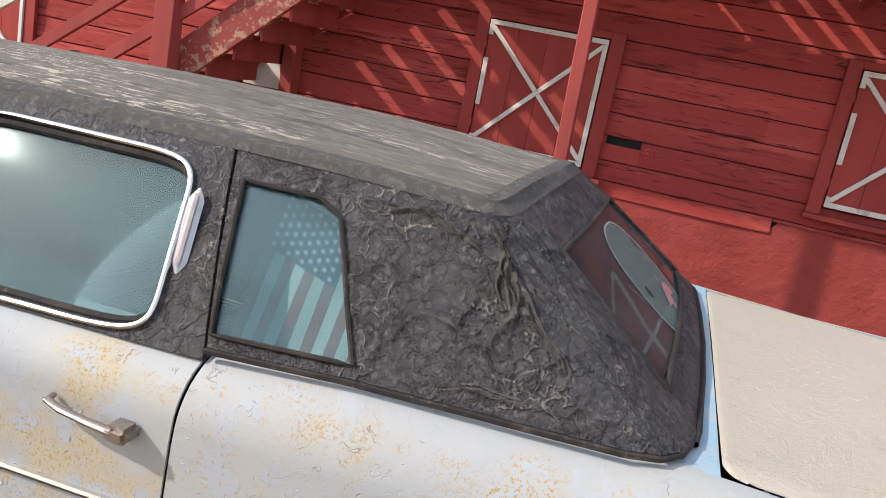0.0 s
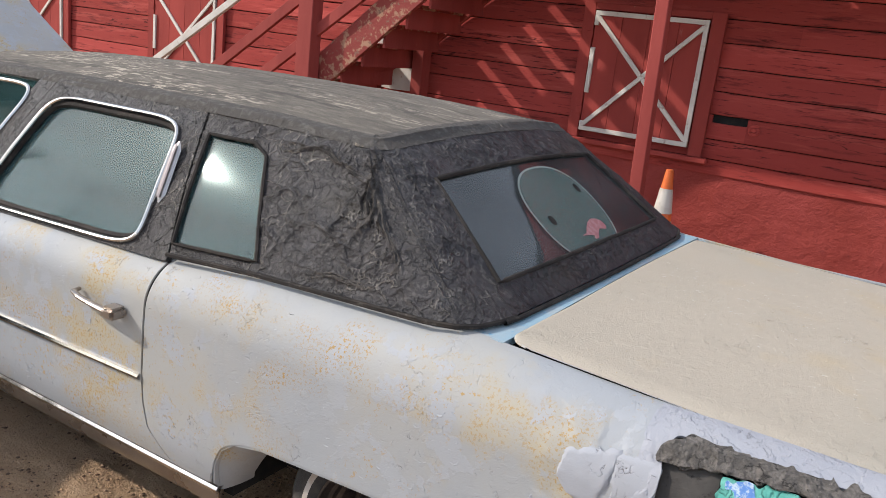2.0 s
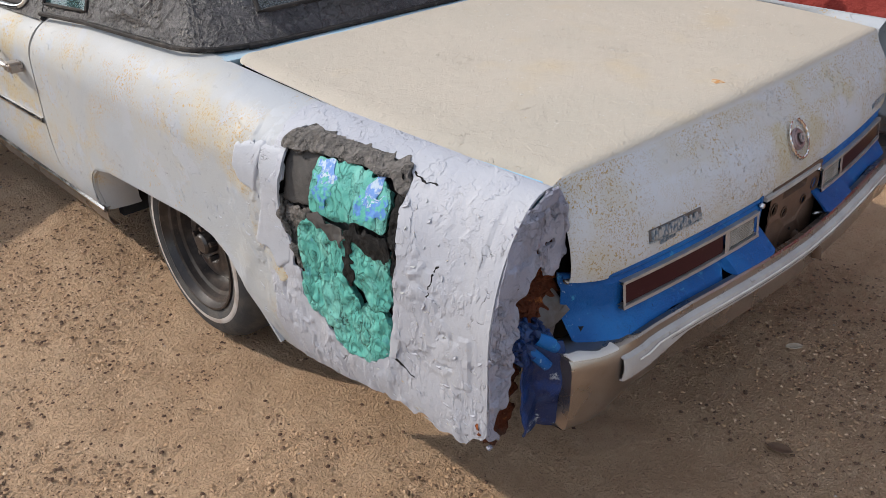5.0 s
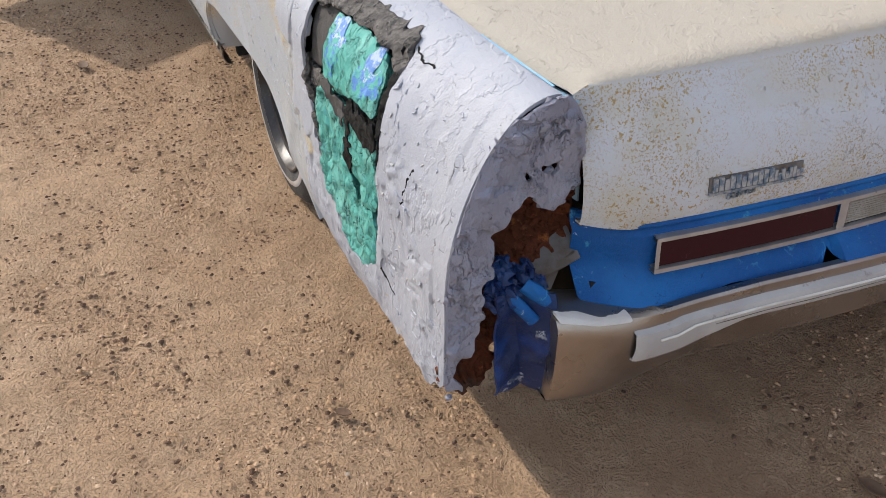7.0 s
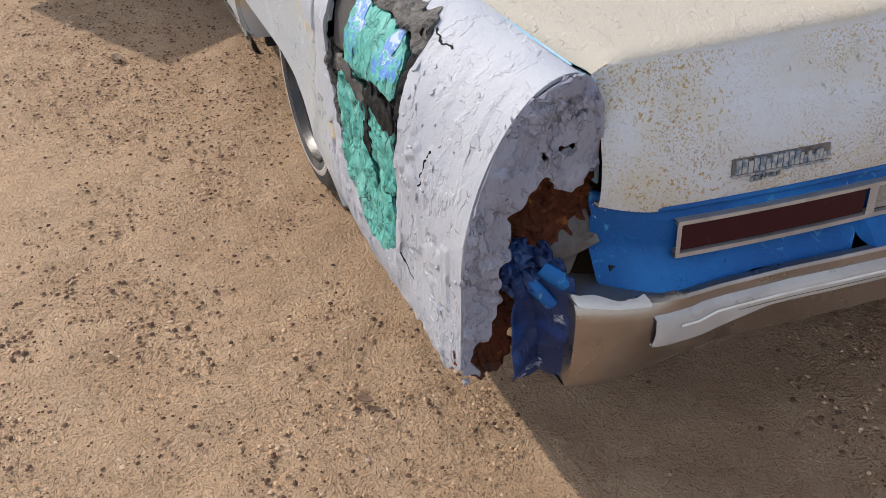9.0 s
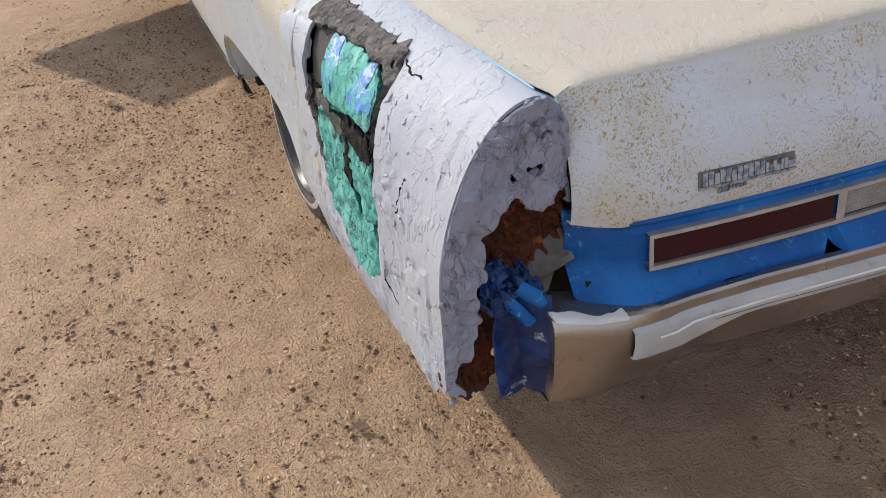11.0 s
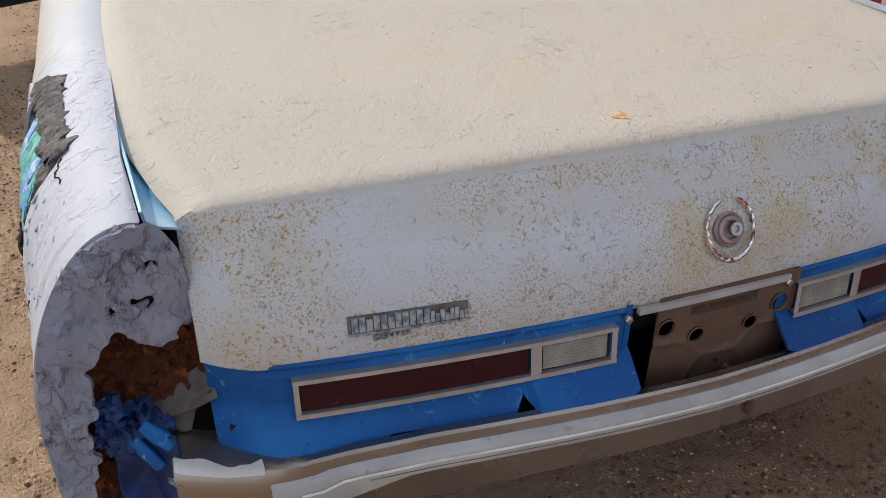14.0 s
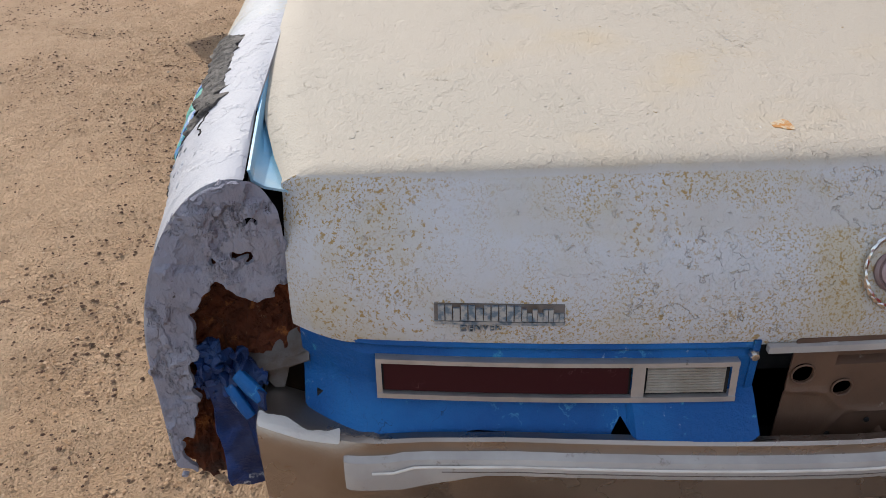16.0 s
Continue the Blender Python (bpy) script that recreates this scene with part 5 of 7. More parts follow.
def boot_lid():
    P = []
    ss = np.concatenate([np.linspace(-1, -0.9, 15), np.linspace(-0.86, 0.86, 30), np.linspace(0.9, 1, 15)])
    for s in ss:
        row = []
        for k, x in enumerate([0.237, 0.242, 0.250, 0.262, 0.28, 0.305] + steps(0.34, 1.31, 0.06)):
            w = lid_edge(x)
            y = w * s
            d = max(0.0, 0.05 - (1 - abs(s)) * 0.86)
            fx = x + (0.05 - math.sqrt(max(0.0, 0.0025 - d * d))) * max(0.0, 1 - (x - 0.237) / 0.068)
            z = 0.998 - 0.028 * (x - 0.2) - 0.012 * (y / 0.8) ** 2 - (0.010 + 0.012 * max(0.0, (x - 0.9) / 0.41)) * max(0, (abs(s) - 0.93) / 0.07) ** 2 - 0.006 * (k == 0) - 0.0015 * (k == 1)
            z += 0.013 * min(1.0, max(0.0, (0.98 - x) / 0.5)) * max(0.0, (-s - 0.55) / 0.45)  # sprung up along one side
            row.append((fx, y, z))
        w = lid_edge(1.31)
        y = w * s
        x0 = 1.31
        zt = 0.998 - 0.028 * 1.11 - 0.012 * (y / 0.8) ** 2 - 0.022 * max(0, (abs(s) - 0.93) / 0.07) ** 2
        reach = (tail_x(y) - 0.012 - 1.31) / 0.143
        corner = max(0, (abs(s) - 0.90) / 0.1)
        for k, (dx, zz) in enumerate(LID_PROFILE):
            f = (1.0 - zz) / 0.276
            zz2 = zt + (0.722 + 0.012 * corner - zt) * f
            row.append((x0 + dx * reach - 0.022 * corner ** 2 * min(1, k / 3), y, zz2))
        P.append(row)
    return grid(P, thick=0.003)


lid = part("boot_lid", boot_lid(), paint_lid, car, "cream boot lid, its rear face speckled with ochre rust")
spot = prism([(1.270 + 0.015 * math.cos(a) * (1 + 0.4 * math.sin(3 * a)), -0.09 + 0.02 * math.sin(a) * (1 + 0.3 * math.cos(2 * a))) for a in np.linspace(0, 6.0, 14)], "z", 0.955, 0.9686)
part("rust_spot", spot, material("rust_scab", (0.42, 0.20, 0.06), 0.9, layers=[("fine", 80, 0.5, 0.6, (0.5, 0.42, 0.3))]), lid, "orange rust scab", smooth=False)

# emblem: wreath and lock
emb = Vector((1.452, 0.018, 0.832))


def face_at(y, z):
    f = (0.968 - z) / (0.968 - 0.722)
    zz = 1.0 - 0.276 * f
    dx = float(np.interp(-zz, [-p[1] for p in LID_PROFILE], [p[0] for p in LID_PROFILE]))
    return 1.31 + dx * (tail_x(y) - 0.012 - 1.31) / 0.143


EN = Vector((0.9, 0, 0.43))
EU = Vector((-0.43, 0, 0.9))
em = new("emblem")
em.parent = lid
em["label"] = "chrome wreath emblem round the boot lock"
for sgn in (-1, 1):
    for k in range(10):
        a = math.radians(-84 + 142 * k / 9)
        c = Vector((face_at(emb.y, emb.z), emb.y, emb.z)) + EN * 0.006 + Vector((0, sgn * 0.044 * math.cos(a), 0)) + EU * (0.050 * math.sin(a))
        t = Vector((0, -sgn * 0.044 * math.sin(a), 0)) + EU * (0.050 * math.cos(a))
        t.normalize()
        w = tube([c - t * 0.010, c - t * 0.002, c + t * 0.005 + EN * 0.002, c + t * 0.013 + EN * 0.003], [0.001, 0.0052, 0.0045, 0.0006], 6, squash=0.6)
        part("leaf", w, chrome, em)
base_c = Vector((face_at(emb.y, emb.z), emb.y, emb.z))
rot = EN.to_track_quat("Z", "Y").to_matrix().to_4x4()
lock = spin([(0.029, 0.0), (0.029, 0.004), (0.026, 0.008), (0.023, 0.006), (0.022, 0.009), (0.016, 0.010), (0.014, 0.004), (0.0, 0.003)], (0, 0, 0), "z", 28)
bmesh.ops.transform(lock, matrix=Matrix.Translation(base_c) @ rot, verts=lock.verts[:])
part("lock", lock, material("pinkish_lock", (0.30, 0.22, 0.22), 0.45, 0.5, layers=[("noise", 60, 0.4, 0.7, (0.20, 0.14, 0.14))]), em)
key = spin([(0.011, 0.0095), (0.011, 0.013), (0.006, 0.013), (0.006, 0.008), (0, 0.008)], (0, 0, 0), "z", 16)
bmesh.ops.transform(key, matrix=Matrix.Translation(base_c + Vector((0, 0.008, 0))) @ rot, verts=key.verts[:])
part("keyhole", key, satin, em)

# dealer badge: plain bars for the name, with the readable town below
by0, by1 = -0.603, -0.426


def on_face(y, z, d):
    return Vector((face_at(y, z) + d, y, z))


def face_bar(y0, y1, z0, z1, d0, d1):
    P = [[on_face(y, z, d1) for z in (z0, z1)] for y in (y0, y1)]
    return grid(P, thick=(d1 - d0))


bd = part("badge", face_bar(by0, by1, 0.7665, 0.7715, 0.0, 0.006), badge_metal, lid, "chrome dealer badge with worn letters")
# Dark plate added in place of the shadow round raised letters
part("badge_plate", face_bar(by0, by1, 0.7715, 0.7965, -0.002, 0.0025), bare_metal, bd, "dark plate for the shade between the letters")
for k in range(11):
    y = by0 + 0.005 + 0.0104 * k
    part("letter_bar", face_bar(y, y + 0.0088, 0.773, 0.7955 - (0.004 if k in (2, 5) else 0), 0.0, 0.006), badge_metal, bd)
for k in range(8):
    y = by0 + 0.119 + 0.0072 * k
    part("letter_bar", face_bar(y, y + 0.0062, 0.773, 0.785 + 0.006 * (k in (0, 2, 4, 5)), 0.0, 0.006), badge_metal, bd)
fc = bpy.data.curves.new("town", "FONT")
fc.body, fc.size, fc.extrude, fc.align_x = "DENVER", 0.0155, 0.0025, "LEFT"
tmp = new("town", fc)
dg = bpy.context.evaluated_depsgraph_get()
me = bpy.data.meshes.new_from_object(tmp.evaluated_get(dg))
bpy.data.objects.remove(tmp)
bm = bmesh.new()
bm.from_mesh(me)
fm = Matrix(((0, 0, 1, 0), (1, 0, 0, 0), (0, 1, 0, 0), (0, 0, 0, 1)))
bmesh.ops.transform(bm, matrix=Matrix.Translation(on_face(-0.55, 0.757, 0.003) + Vector((0, -0.019, -0.002))) @ fm, verts=bm.verts[:])
part("lettering", bm, badge_metal, bd, "raised word", smooth=False)

# deck strip in front of the lid, blue inner wings beside it
P = [[(x, y, z) for y, z in [(s * 0.868, 0.984) for s in (-1,)] + [(y, 0.991 - 0.008 * (y / 0.8) ** 2) for y in np.linspace(-0.8, 0.8, 17)] + [(0.868, 0.984)]] for x in (0.10, 0.15, 0.19, 0.234)]
part("deck_strip", grid(P, thick=0.02), pale_strip, car, "light blue strip of bare metal")
for s in (-1, 1):
    # On the near side a black gutter stands in for the gap's shade
    for x0, x1, m, lab in ((0.19, 0.30, pale_strip, "light blue corner of bare metal"), (0.30, 0.93, black if s < 0 else paint_side, "black sheet for the shade in the gap beside the boot lid" if s < 0 else "boot gutter"), (0.93, 1.33, light_blue if s < 0 else paint_side, "light blue inner wall of the wing" if s < 0 else "boot gutter")):
        P = []
        for x in steps(x0, x1, 0.03):
            yo, yi = table(x, SEAM_IN) - 0.002, lid_edge(x) + 0.006
            z = table(x, SHOULDER)
            if m == light_blue:  # a sloping wall that goes down beside the lid
                P.append([(x, s * yo, z - 0.005), (x, s * (yo - 0.003), z - 0.022), (x, s * (yo * 0.5 + yi * 0.5), z - 0.034), (x, s * (yi - 0.014), z - 0.042), (x, s * (yi - 0.030), 0.74)])
                continue
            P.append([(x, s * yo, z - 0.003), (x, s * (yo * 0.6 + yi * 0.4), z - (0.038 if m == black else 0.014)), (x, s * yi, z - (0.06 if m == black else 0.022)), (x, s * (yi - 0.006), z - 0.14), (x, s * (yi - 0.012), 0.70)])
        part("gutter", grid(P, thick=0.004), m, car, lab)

# ---- car: rotten end of the wing ----
FACE_OUT = [(z, side_y(1.362, z) - 0.002) for z in steps(0.36, 0.961, 0.01)]
RUST_HOLE = [(-0.905, 0.812), (-0.925, 0.785), (-0.943, 0.762), (-0.950, 0.72), (-0.955, 0.68), (-0.975, 0.63), (-0.965, 0.60), (-0.975, 0.54), (-0.985, 0.52), (-1.015, 0.50), (-1.01, 0.47), (-0.97, 0.36), (-0.70, 0.30), (-0.70, 0.80), (-0.815, 0.80), (-0.835, 0.775), (-0.858, 0.768), (-0.880, 0.785)]


def end_face():
    P = []
    for z in steps(0.36, 0.962, 0.0045):
        yo = table(z, FACE_OUT)
        yi = table(z, [(0.36, 0.806), (0.85, 0.803), (0.91, 0.806), (0.945, 0.824), (0.962, 0.846)])
        P.append([(1.362 + 0.008 * (1 - abs(2 * f - 1) ** 4) + 0.007 * fuzz(yo + (yi - yo) * f, z, 0, 16) + 0.003 * fuzz(yo + (yi - yo) * f, z, 4, 50) + 0.0065 * (fuzz(yo + (yi - yo) * f, 0.8 * z, 8, 15) + 0.4 * fuzz(yo + (yi - yo) * f, z, 9, 48) > 0.08) + 0.0040 * (fuzz(yo + (yi - yo) * f, 0.7 * z, 18, 24) + 0.3 * fuzz(yo + (yi - yo) * f, z, 19, 60) > 0.15), -(yo + (yi - yo) * f), z) for f in np.linspace(0, 1, 48)])

    def keep(c):
        j, k = 0.016 * fuzz(c.y, c.z, 1, 45), 0.016 * fuzz(c.y, c.z, 5, 45)
        if math.hypot(c.y + 0.862 + 2 * j, c.z - 0.843 - k) < 0.009 or math.hypot((c.y + 0.905 + j) / 2.2, c.z - 0.848 - k) < 0.004 or math.hypot((c.y + 0.848 + j) / 1.2, c.z - 0.905 - 2 * k) < 0.006:
            return False
        if c.z < 0.425 + 2 * k:
            return False
        return not inside(RUST_HOLE, c.y + j, c.z + k)
    return grid(P, keep, thick=0.008)


end = part("wing_end", end_face(), lilac, car, "grey filler over the wing end, crumbling away round a rust hole")


def lump_sheet(points_u, points_v, at, amp, scale, thick=0.01, keep=None):
    P = [[Vector(at(u, v)) + Vector((amp * fuzz(u * 5, v * 5, 1, scale), amp * 0.5 * fuzz(u * 5, v * 5, 7, scale), amp * 0.5 * fuzz(u * 5, v * 5, 4, scale))) for v in points_v] for u in points_u]
    return grid(P, keep, thick=thick)


u30 = np.linspace(0, 1, 34)
part("rust_cavity", lump_sheet(u30, u30, lambda u, v: (1.345 - 0.055 * math.sin(math.pi * min(1, v * 1.05)) * math.sin(math.pi * (0.2 + 0.75 * u)) ** 0.5, -0.972 + 0.19 * u, 0.655 + 0.175 * v), 0.018, 3.0), rust, end, "deep orange-brown rust inside the wing")
LOW_RUST = [(-1.0, 0.56), (-0.985, 0.62), (-0.95, 0.625), (-0.925, 0.60), (-0.925, 0.457), (-0.935, 0.414), (-0.965, 0.395), (-0.984, 0.377), (-1.003, 0.421), (-1.030, 0.446), (-1.02, 0.50)]
part("rust_flap", lump_sheet(np.linspace(0, 1, 44), np.linspace(0, 1, 60), lambda u, v: (1.352 - 0.035 * math.sin(math.pi * u) * min(1, 3 * v), -1.035 + 0.12 * u, 0.37 + 0.26 * v), 0.014, 3.0, keep=lambda c: inside(LOW_RUST, c.y + 0.012 * fuzz(c.y, c.z, 1, 45), c.z + 0.012 * fuzz(c.y, c.z, 5, 45))), rust, end, "crumbling rusty lower edge")
TORN = [(-0.955, 0.695), (-0.927, 0.697), (-0.915, 0.680), (-0.887, 0.678), (-0.872, 0.655), (-0.858, 0.630), (-0.866, 0.617), (-0.895, 0.628), (-0.905, 0.612), (-0.920, 0.615), (-0.930, 0.632), (-0.948, 0.600), (-0.968, 0.603), (-0.960, 0.640)]
part("torn_blue_sheet", lump_sheet(np.linspace(0, 1, 36), np.linspace(0, 1, 36), lambda u, v: (1.358 + 0.02 * v + 0.01 * u, -0.972 + 0.12 * u, 0.70 - 0.105 * v), 0.022, 2.4, 0.004, keep=lambda c: inside(TORN, c.y + 0.012 * fuzz(c.y, c.z, 3, 60), c.z + 0.012 * fuzz(c.y, c.z, 8, 60))), dark_blue, end, "torn dark blue sheet metal")
# Black wall stands in for the shade deep inside the wing
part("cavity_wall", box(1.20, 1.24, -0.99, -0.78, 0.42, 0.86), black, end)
P = [[(1.375 - 0.05 * v, -0.895 + 0.105 * u, 0.642 + 0.018 * u - 0.006 * math.sin(math.pi * u) + 0.034 * v * u ** 0.5 + 0.002 * fuzz(u, v, 0, 9)) for v in np.linspace(0, 1, 6)] for u in np.linspace(0, 1, 16)]
part("curved_plate", grid(P, thick=0.004), bare_metal, end, "curved dull grey plate")
part("bracket", prism([(-0.852, 0.646), (-0.856, 0.612), (-0.848, 0.600), (-0.834, 0.599), (-0.826, 0.625), (-0.820, 0.648), (-0.795, 0.664), (-0.795, 0.668), (-0.826, 0.652)], "x", 1.360, 1.366, 0.0015), bare_metal, end, "bent grey bracket")
# folded blue sheet hanging beside the bumper
P = []
for v in np.linspace(0, 1, 26):
    z = 0.632 - 0.228 * v
    left, fold, right = -0.946 + 0.006 * v, -0.912 + 0.030 * v, -0.858 + 0.004 * v
    row = []
    for y0, y1, x0, x1 in ((left, fold, 1.384, 1.372), (fold, right, 1.372, 1.418)):
        for f in np.linspace(0, 1, 8):
            y = y0 + (y1 - y0) * f
            row.append((x0 + (x1 - x0) * f + 0.014 * fuzz(y, z, 0, 20) + 0.004 * fuzz(y, z, 3, 60), y + 0.006 * fuzz(y, z, 5, 18), z + 0.010 * v * fuzz(y, 0, 1, 40)))
    P.append(row)
part("folded_blue_sheet", grid(P, thick=0.004), dark_blue, end, "creased dark blue sheet beside the bumper")
part("blue_pipe", tube([(1.372, -0.918, 0.620), (1.386, -0.902, 0.598), (1.398, -0.884, 0.574)], [0.012, 0.013, 0.012], 12, squash=0.7), blue, end, "stub of blue pipe")
part("blue_pipe", tube([(1.378, -0.898, 0.642), (1.392, -0.880, 0.628), (1.402, -0.862, 0.612)], [0.014, 0.016, 0.014], 12, squash=0.7), blue, end)

# ---- car: hole in the flank with painted filler ----
patch = new("flank_patch")
patch.parent = car
patch["label"] = "hole in the flank stuffed with turquoise, black and grey filler"


def slab(outline, depth, swell, amp, name, mat, label="", res=0.005, thick=0.02, ragged=0.010):
    """A lumpy slab of filler inside an outline on the flank, standing out by swell."""
    if name in ("painted_slab", "middle_filler", "side_filler"):  # dark joints stay between the pieces
        cx, cz = sum(p[0] for p in outline) / len(outline), sum(p[1] for p in outline) / len(outline)
        outline = [(x + 0.003 * (x - cx) / math.hypot(x - cx, z - cz), z + 0.003 * (z - cz) / math.hypot(x - cx, z - cz)) for x, z in outline]
    xs, zs = [p[0] for p in outline], [p[1] for p in outline]

    def d_edge(x, z):
        n = len(outline)
        best = 9
        for i in range(n):
            ax, az = outline[i]
            bx, bz = outline[(i + 1) % n]
            t = max(0, min(1, ((x - ax) * (bx - ax) + (z - az) * (bz - az)) / ((bx - ax) ** 2 + (bz - az) ** 2 + 1e-9)))
            best = min(best, math.hypot(x - ax - t * (bx - ax), z - az - t * (bz - az)))
        return best

    P = []
    for x in steps(min(xs) - 0.01, max(xs) + 0.01, res):
        row = []
        for z in steps(min(zs) - 0.01, max(zs) + 0.01, res):
            e = min(1, d_edge(x, z) / 0.004) if inside(outline, x, z) else 0
            o = -depth + swell * math.sqrt(e) + amp * fuzz(x, z, 1, 18) + amp * 0.8 * fuzz(x, z, 8, 42) + amp * 0.5 * fuzz(x, z, 3, 90)
            row.append((x, -(side_y(x, min(z, table(x, SHOULDER) - 0.002)) + o), z))
        P.append(row)
    bm = grid(P, lambda c: inside(outline, c.x + ragged * fuzz(c.x, c.z, 2, 45), c.z + ragged * fuzz(c.x, c.z, 12, 45)), thick=thick)
    return part(name, bm, mat, patch, label)


# Black sheet stands in for the shaded void behind the pieces
slab([(0.62, 0.94), (0.62, 0.66), (0.70, 0.47), (0.85, 0.42), (1.06, 0.44), (1.12, 0.6), (1.13, 0.93)], 0.022, 0.0, 0.006, "backing_filler", putty_black, "black backing for the shade deep in the hole", res=0.012)
slab([(0.676, 0.895), (0.672, 0.922), (0.698, 0.946), (0.822, 0.948), (0.921, 0.948), (1.063, 0.948), (1.092, 0.926), (1.088, 0.892), (1.06, 0.905), (1.04, 0.914), (0.938, 0.922), (0.818, 0.914), (0.761, 0.907)], -0.004, 0.012, 0.013, "upper_filler", putty_grey, "fibrous grey filler")
slab([(0.685, 0.892), (0.769, 0.902), (0.808, 0.908), (0.806, 0.843), (0.791, 0.785), (0.67, 0.765), (0.69, 0.81)], 0.018, 0.006, 0.002, "side_filler", putty_flat, "flat patch of dark grey filler")
slab([(0.665, 0.757), (0.759, 0.769), (0.790, 0.777), (0.756, 0.727), (0.742, 0.656), (0.70, 0.650), (0.68, 0.702)], 0.016, 0.008, 0.006, "side_filler", putty_grey)
slab([(0.815, 0.904), (0.867, 0.914), (0.96, 0.916), (1.043, 0.903), (1.059, 0.865), (1.059, 0.812), (0.99, 0.813), (0.892, 0.793), (0.8, 0.785), (0.813, 0.845)], -0.003, 0.003, 0.004, "painted_slab", turquoise, "turquoise slab dabbed with blue and white")
slab([(0.790, 0.778), (0.891, 0.789), (0.966, 0.799), (0.945, 0.763), (0.888, 0.760), (0.78, 0.752)], 0.018, 0.004, 0.006, "middle_filler", putty_flat, "smeared grey and black filler")
slab([(0.964, 0.801), (1.056, 0.808), (1.079, 0.808), (1.079, 0.78), (1.026, 0.767), (0.946, 0.758)], 0.020, 0.006, 0.006, "middle_filler", putty_black)
slab([(0.79, 0.758), (0.888, 0.764), (0.936, 0.765), (0.92, 0.668), (0.85, 0.640), (0.765, 0.604), (0.748, 0.663), (0.757, 0.727)], -0.004, 0.003, 0.007, "painted_slab", turquoise, "turquoise slab")
slab([(0.752, 0.598), (0.85, 0.636), (0.910, 0.660), (0.930, 0.641), (0.973, 0.6), (0.924, 0.551), (0.852, 0.490), (0.784, 0.506), (0.745, 0.535)], -0.004, 0.003, 0.007, "painted_slab", turquoise, "turquoise slab")
slab([(0.955, 0.757), (1.026, 0.764), (1.082, 0.778), (1.082, 0.707), (1.073, 0.631), (1.022, 0.612), (0.976, 0.649), (0.938, 0.668)], -0.004, 0.003, 0.007, "painted_slab", turquoise, "turquoise slab")
slab([(0.857, 0.488), (0.930, 0.549), (0.978, 0.598), (1.03, 0.608), (1.06, 0.616), (1.080, 0.595), (1.066, 0.508), (0.998, 0.455), (0.923, 0.443), (0.88, 0.455)], -0.004, 0.003, 0.007, "painted_slab", turquoise, "turquoise slab")
slab([(0.915, 0.705), (0.952, 0.712), (0.958, 0.665), (0.935, 0.645), (0.912, 0.660)], 0.014, 0.004, 0.008, "middle_filler", putty_black)
slab([(0.92, 0.585), (0.98, 0.595), (1.0, 0.575), (0.95, 0.555)], 0.003, 0.002, 0.004, "middle_filler", putty_black, ragged=0.03)
slab([(0.744, 0.600), (0.758, 0.602), (0.760, 0.57), (0.742, 0.51), (0.730, 0.512), (0.746, 0.565)], 0.006, 0.006, 0.004, "red_smear", decal_red, "smear of red paint")
slab([(1.066, 0.915), (1.094, 0.905), (1.098, 0.84), (1.104, 0.78), (1.098, 0.71), (1.086, 0.62), (1.075, 0.62), (1.082, 0.71), (1.084, 0.78), (1.068, 0.82)], 0.004, 0.008, 0.012, "edge_filler", putty_black, "ragged black filler along the edge of the hole", ragged=0.016)
slab([(0.668, 0.78), (0.684, 0.76), (0.70, 0.70), (0.735, 0.655), (0.752, 0.60), (0.738, 0.598), (0.708, 0.648), (0.676, 0.70), (0.660, 0.745)], 0.002, 0.008, 0.010, "edge_filler", putty_grey, ragged=0.016)
for out, mt in (([(0.955, 0.795), (1.02, 0.803), (1.082, 0.805), (1.078, 0.757), (1.03, 0.742), (0.965, 0.762)], putty_black), ([(0.936, 0.785), (0.962, 0.785), (0.957, 0.71), (0.968, 0.665), (0.945, 0.645), (0.922, 0.66), (0.934, 0.70)], putty_black),
                ([(0.80, 0.785), (0.90, 0.785), (0.935, 0.770), (0.92, 0.735), (0.87, 0.745), (0.80, 0.765)], putty_flat)):
    slab(out, -0.008, 0.002, 0.006, "filler_smear", mt, "smear of dark filler", thick=0.004, ragged=0.022)
for px, pz, mt in ((0.850, 0.868, dab_blue), (0.857, 0.888, dab_white), (0.853, 0.842, dab_blue), (1.010, 0.878, dab_white), (0.992, 0.852, dab_blue), (1.022, 0.858, dab_blue)):
    rd = random.Random(int(px * 1000))
    slab([(px + (0.026 + 0.008 * rd.random()) * math.cos(a), pz + (0.026 + 0.01 * rd.random()) * math.sin(a)) for a in np.linspace(0, 5.6, 10)], -0.0065, 0.0015, 0.003, "paint_dab", mt, thick=0.004, ragged=0.035, res=0.004)
# raised flakes of old filler round the hole
for out in ([(0.596, 0.883), (0.690, 0.897), (0.690, 0.81), (0.668, 0.742), (0.684, 0.702), (0.715, 0.660), (0.705, 0.606), (0.637, 0.561), (0.609, 0.608), (0.544, 0.608), (0.59, 0.72), (0.606, 0.79)],
            [(0.49, 0.862), (0.61, 0.895), (0.598, 0.83), (0.575, 0.757), (0.506, 0.762), (0.48, 0.80)],
            [(1.095, 0.627), (1.115, 0.589), (1.095, 0.51), (1.062, 0.495), (1.069, 0.555), (1.082, 0.599)]):
    slab(out, 0.0, 0.007, 0.0008, "raised_flake", flat_filler, "raised pale flake of filler", thick=0.008, ragged=0.014)

# cracks in the thick filler: thin black strips stand in for their shaded gaps
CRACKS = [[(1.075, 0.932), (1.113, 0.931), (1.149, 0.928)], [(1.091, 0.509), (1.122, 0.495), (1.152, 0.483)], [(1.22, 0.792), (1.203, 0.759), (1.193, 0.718)]]
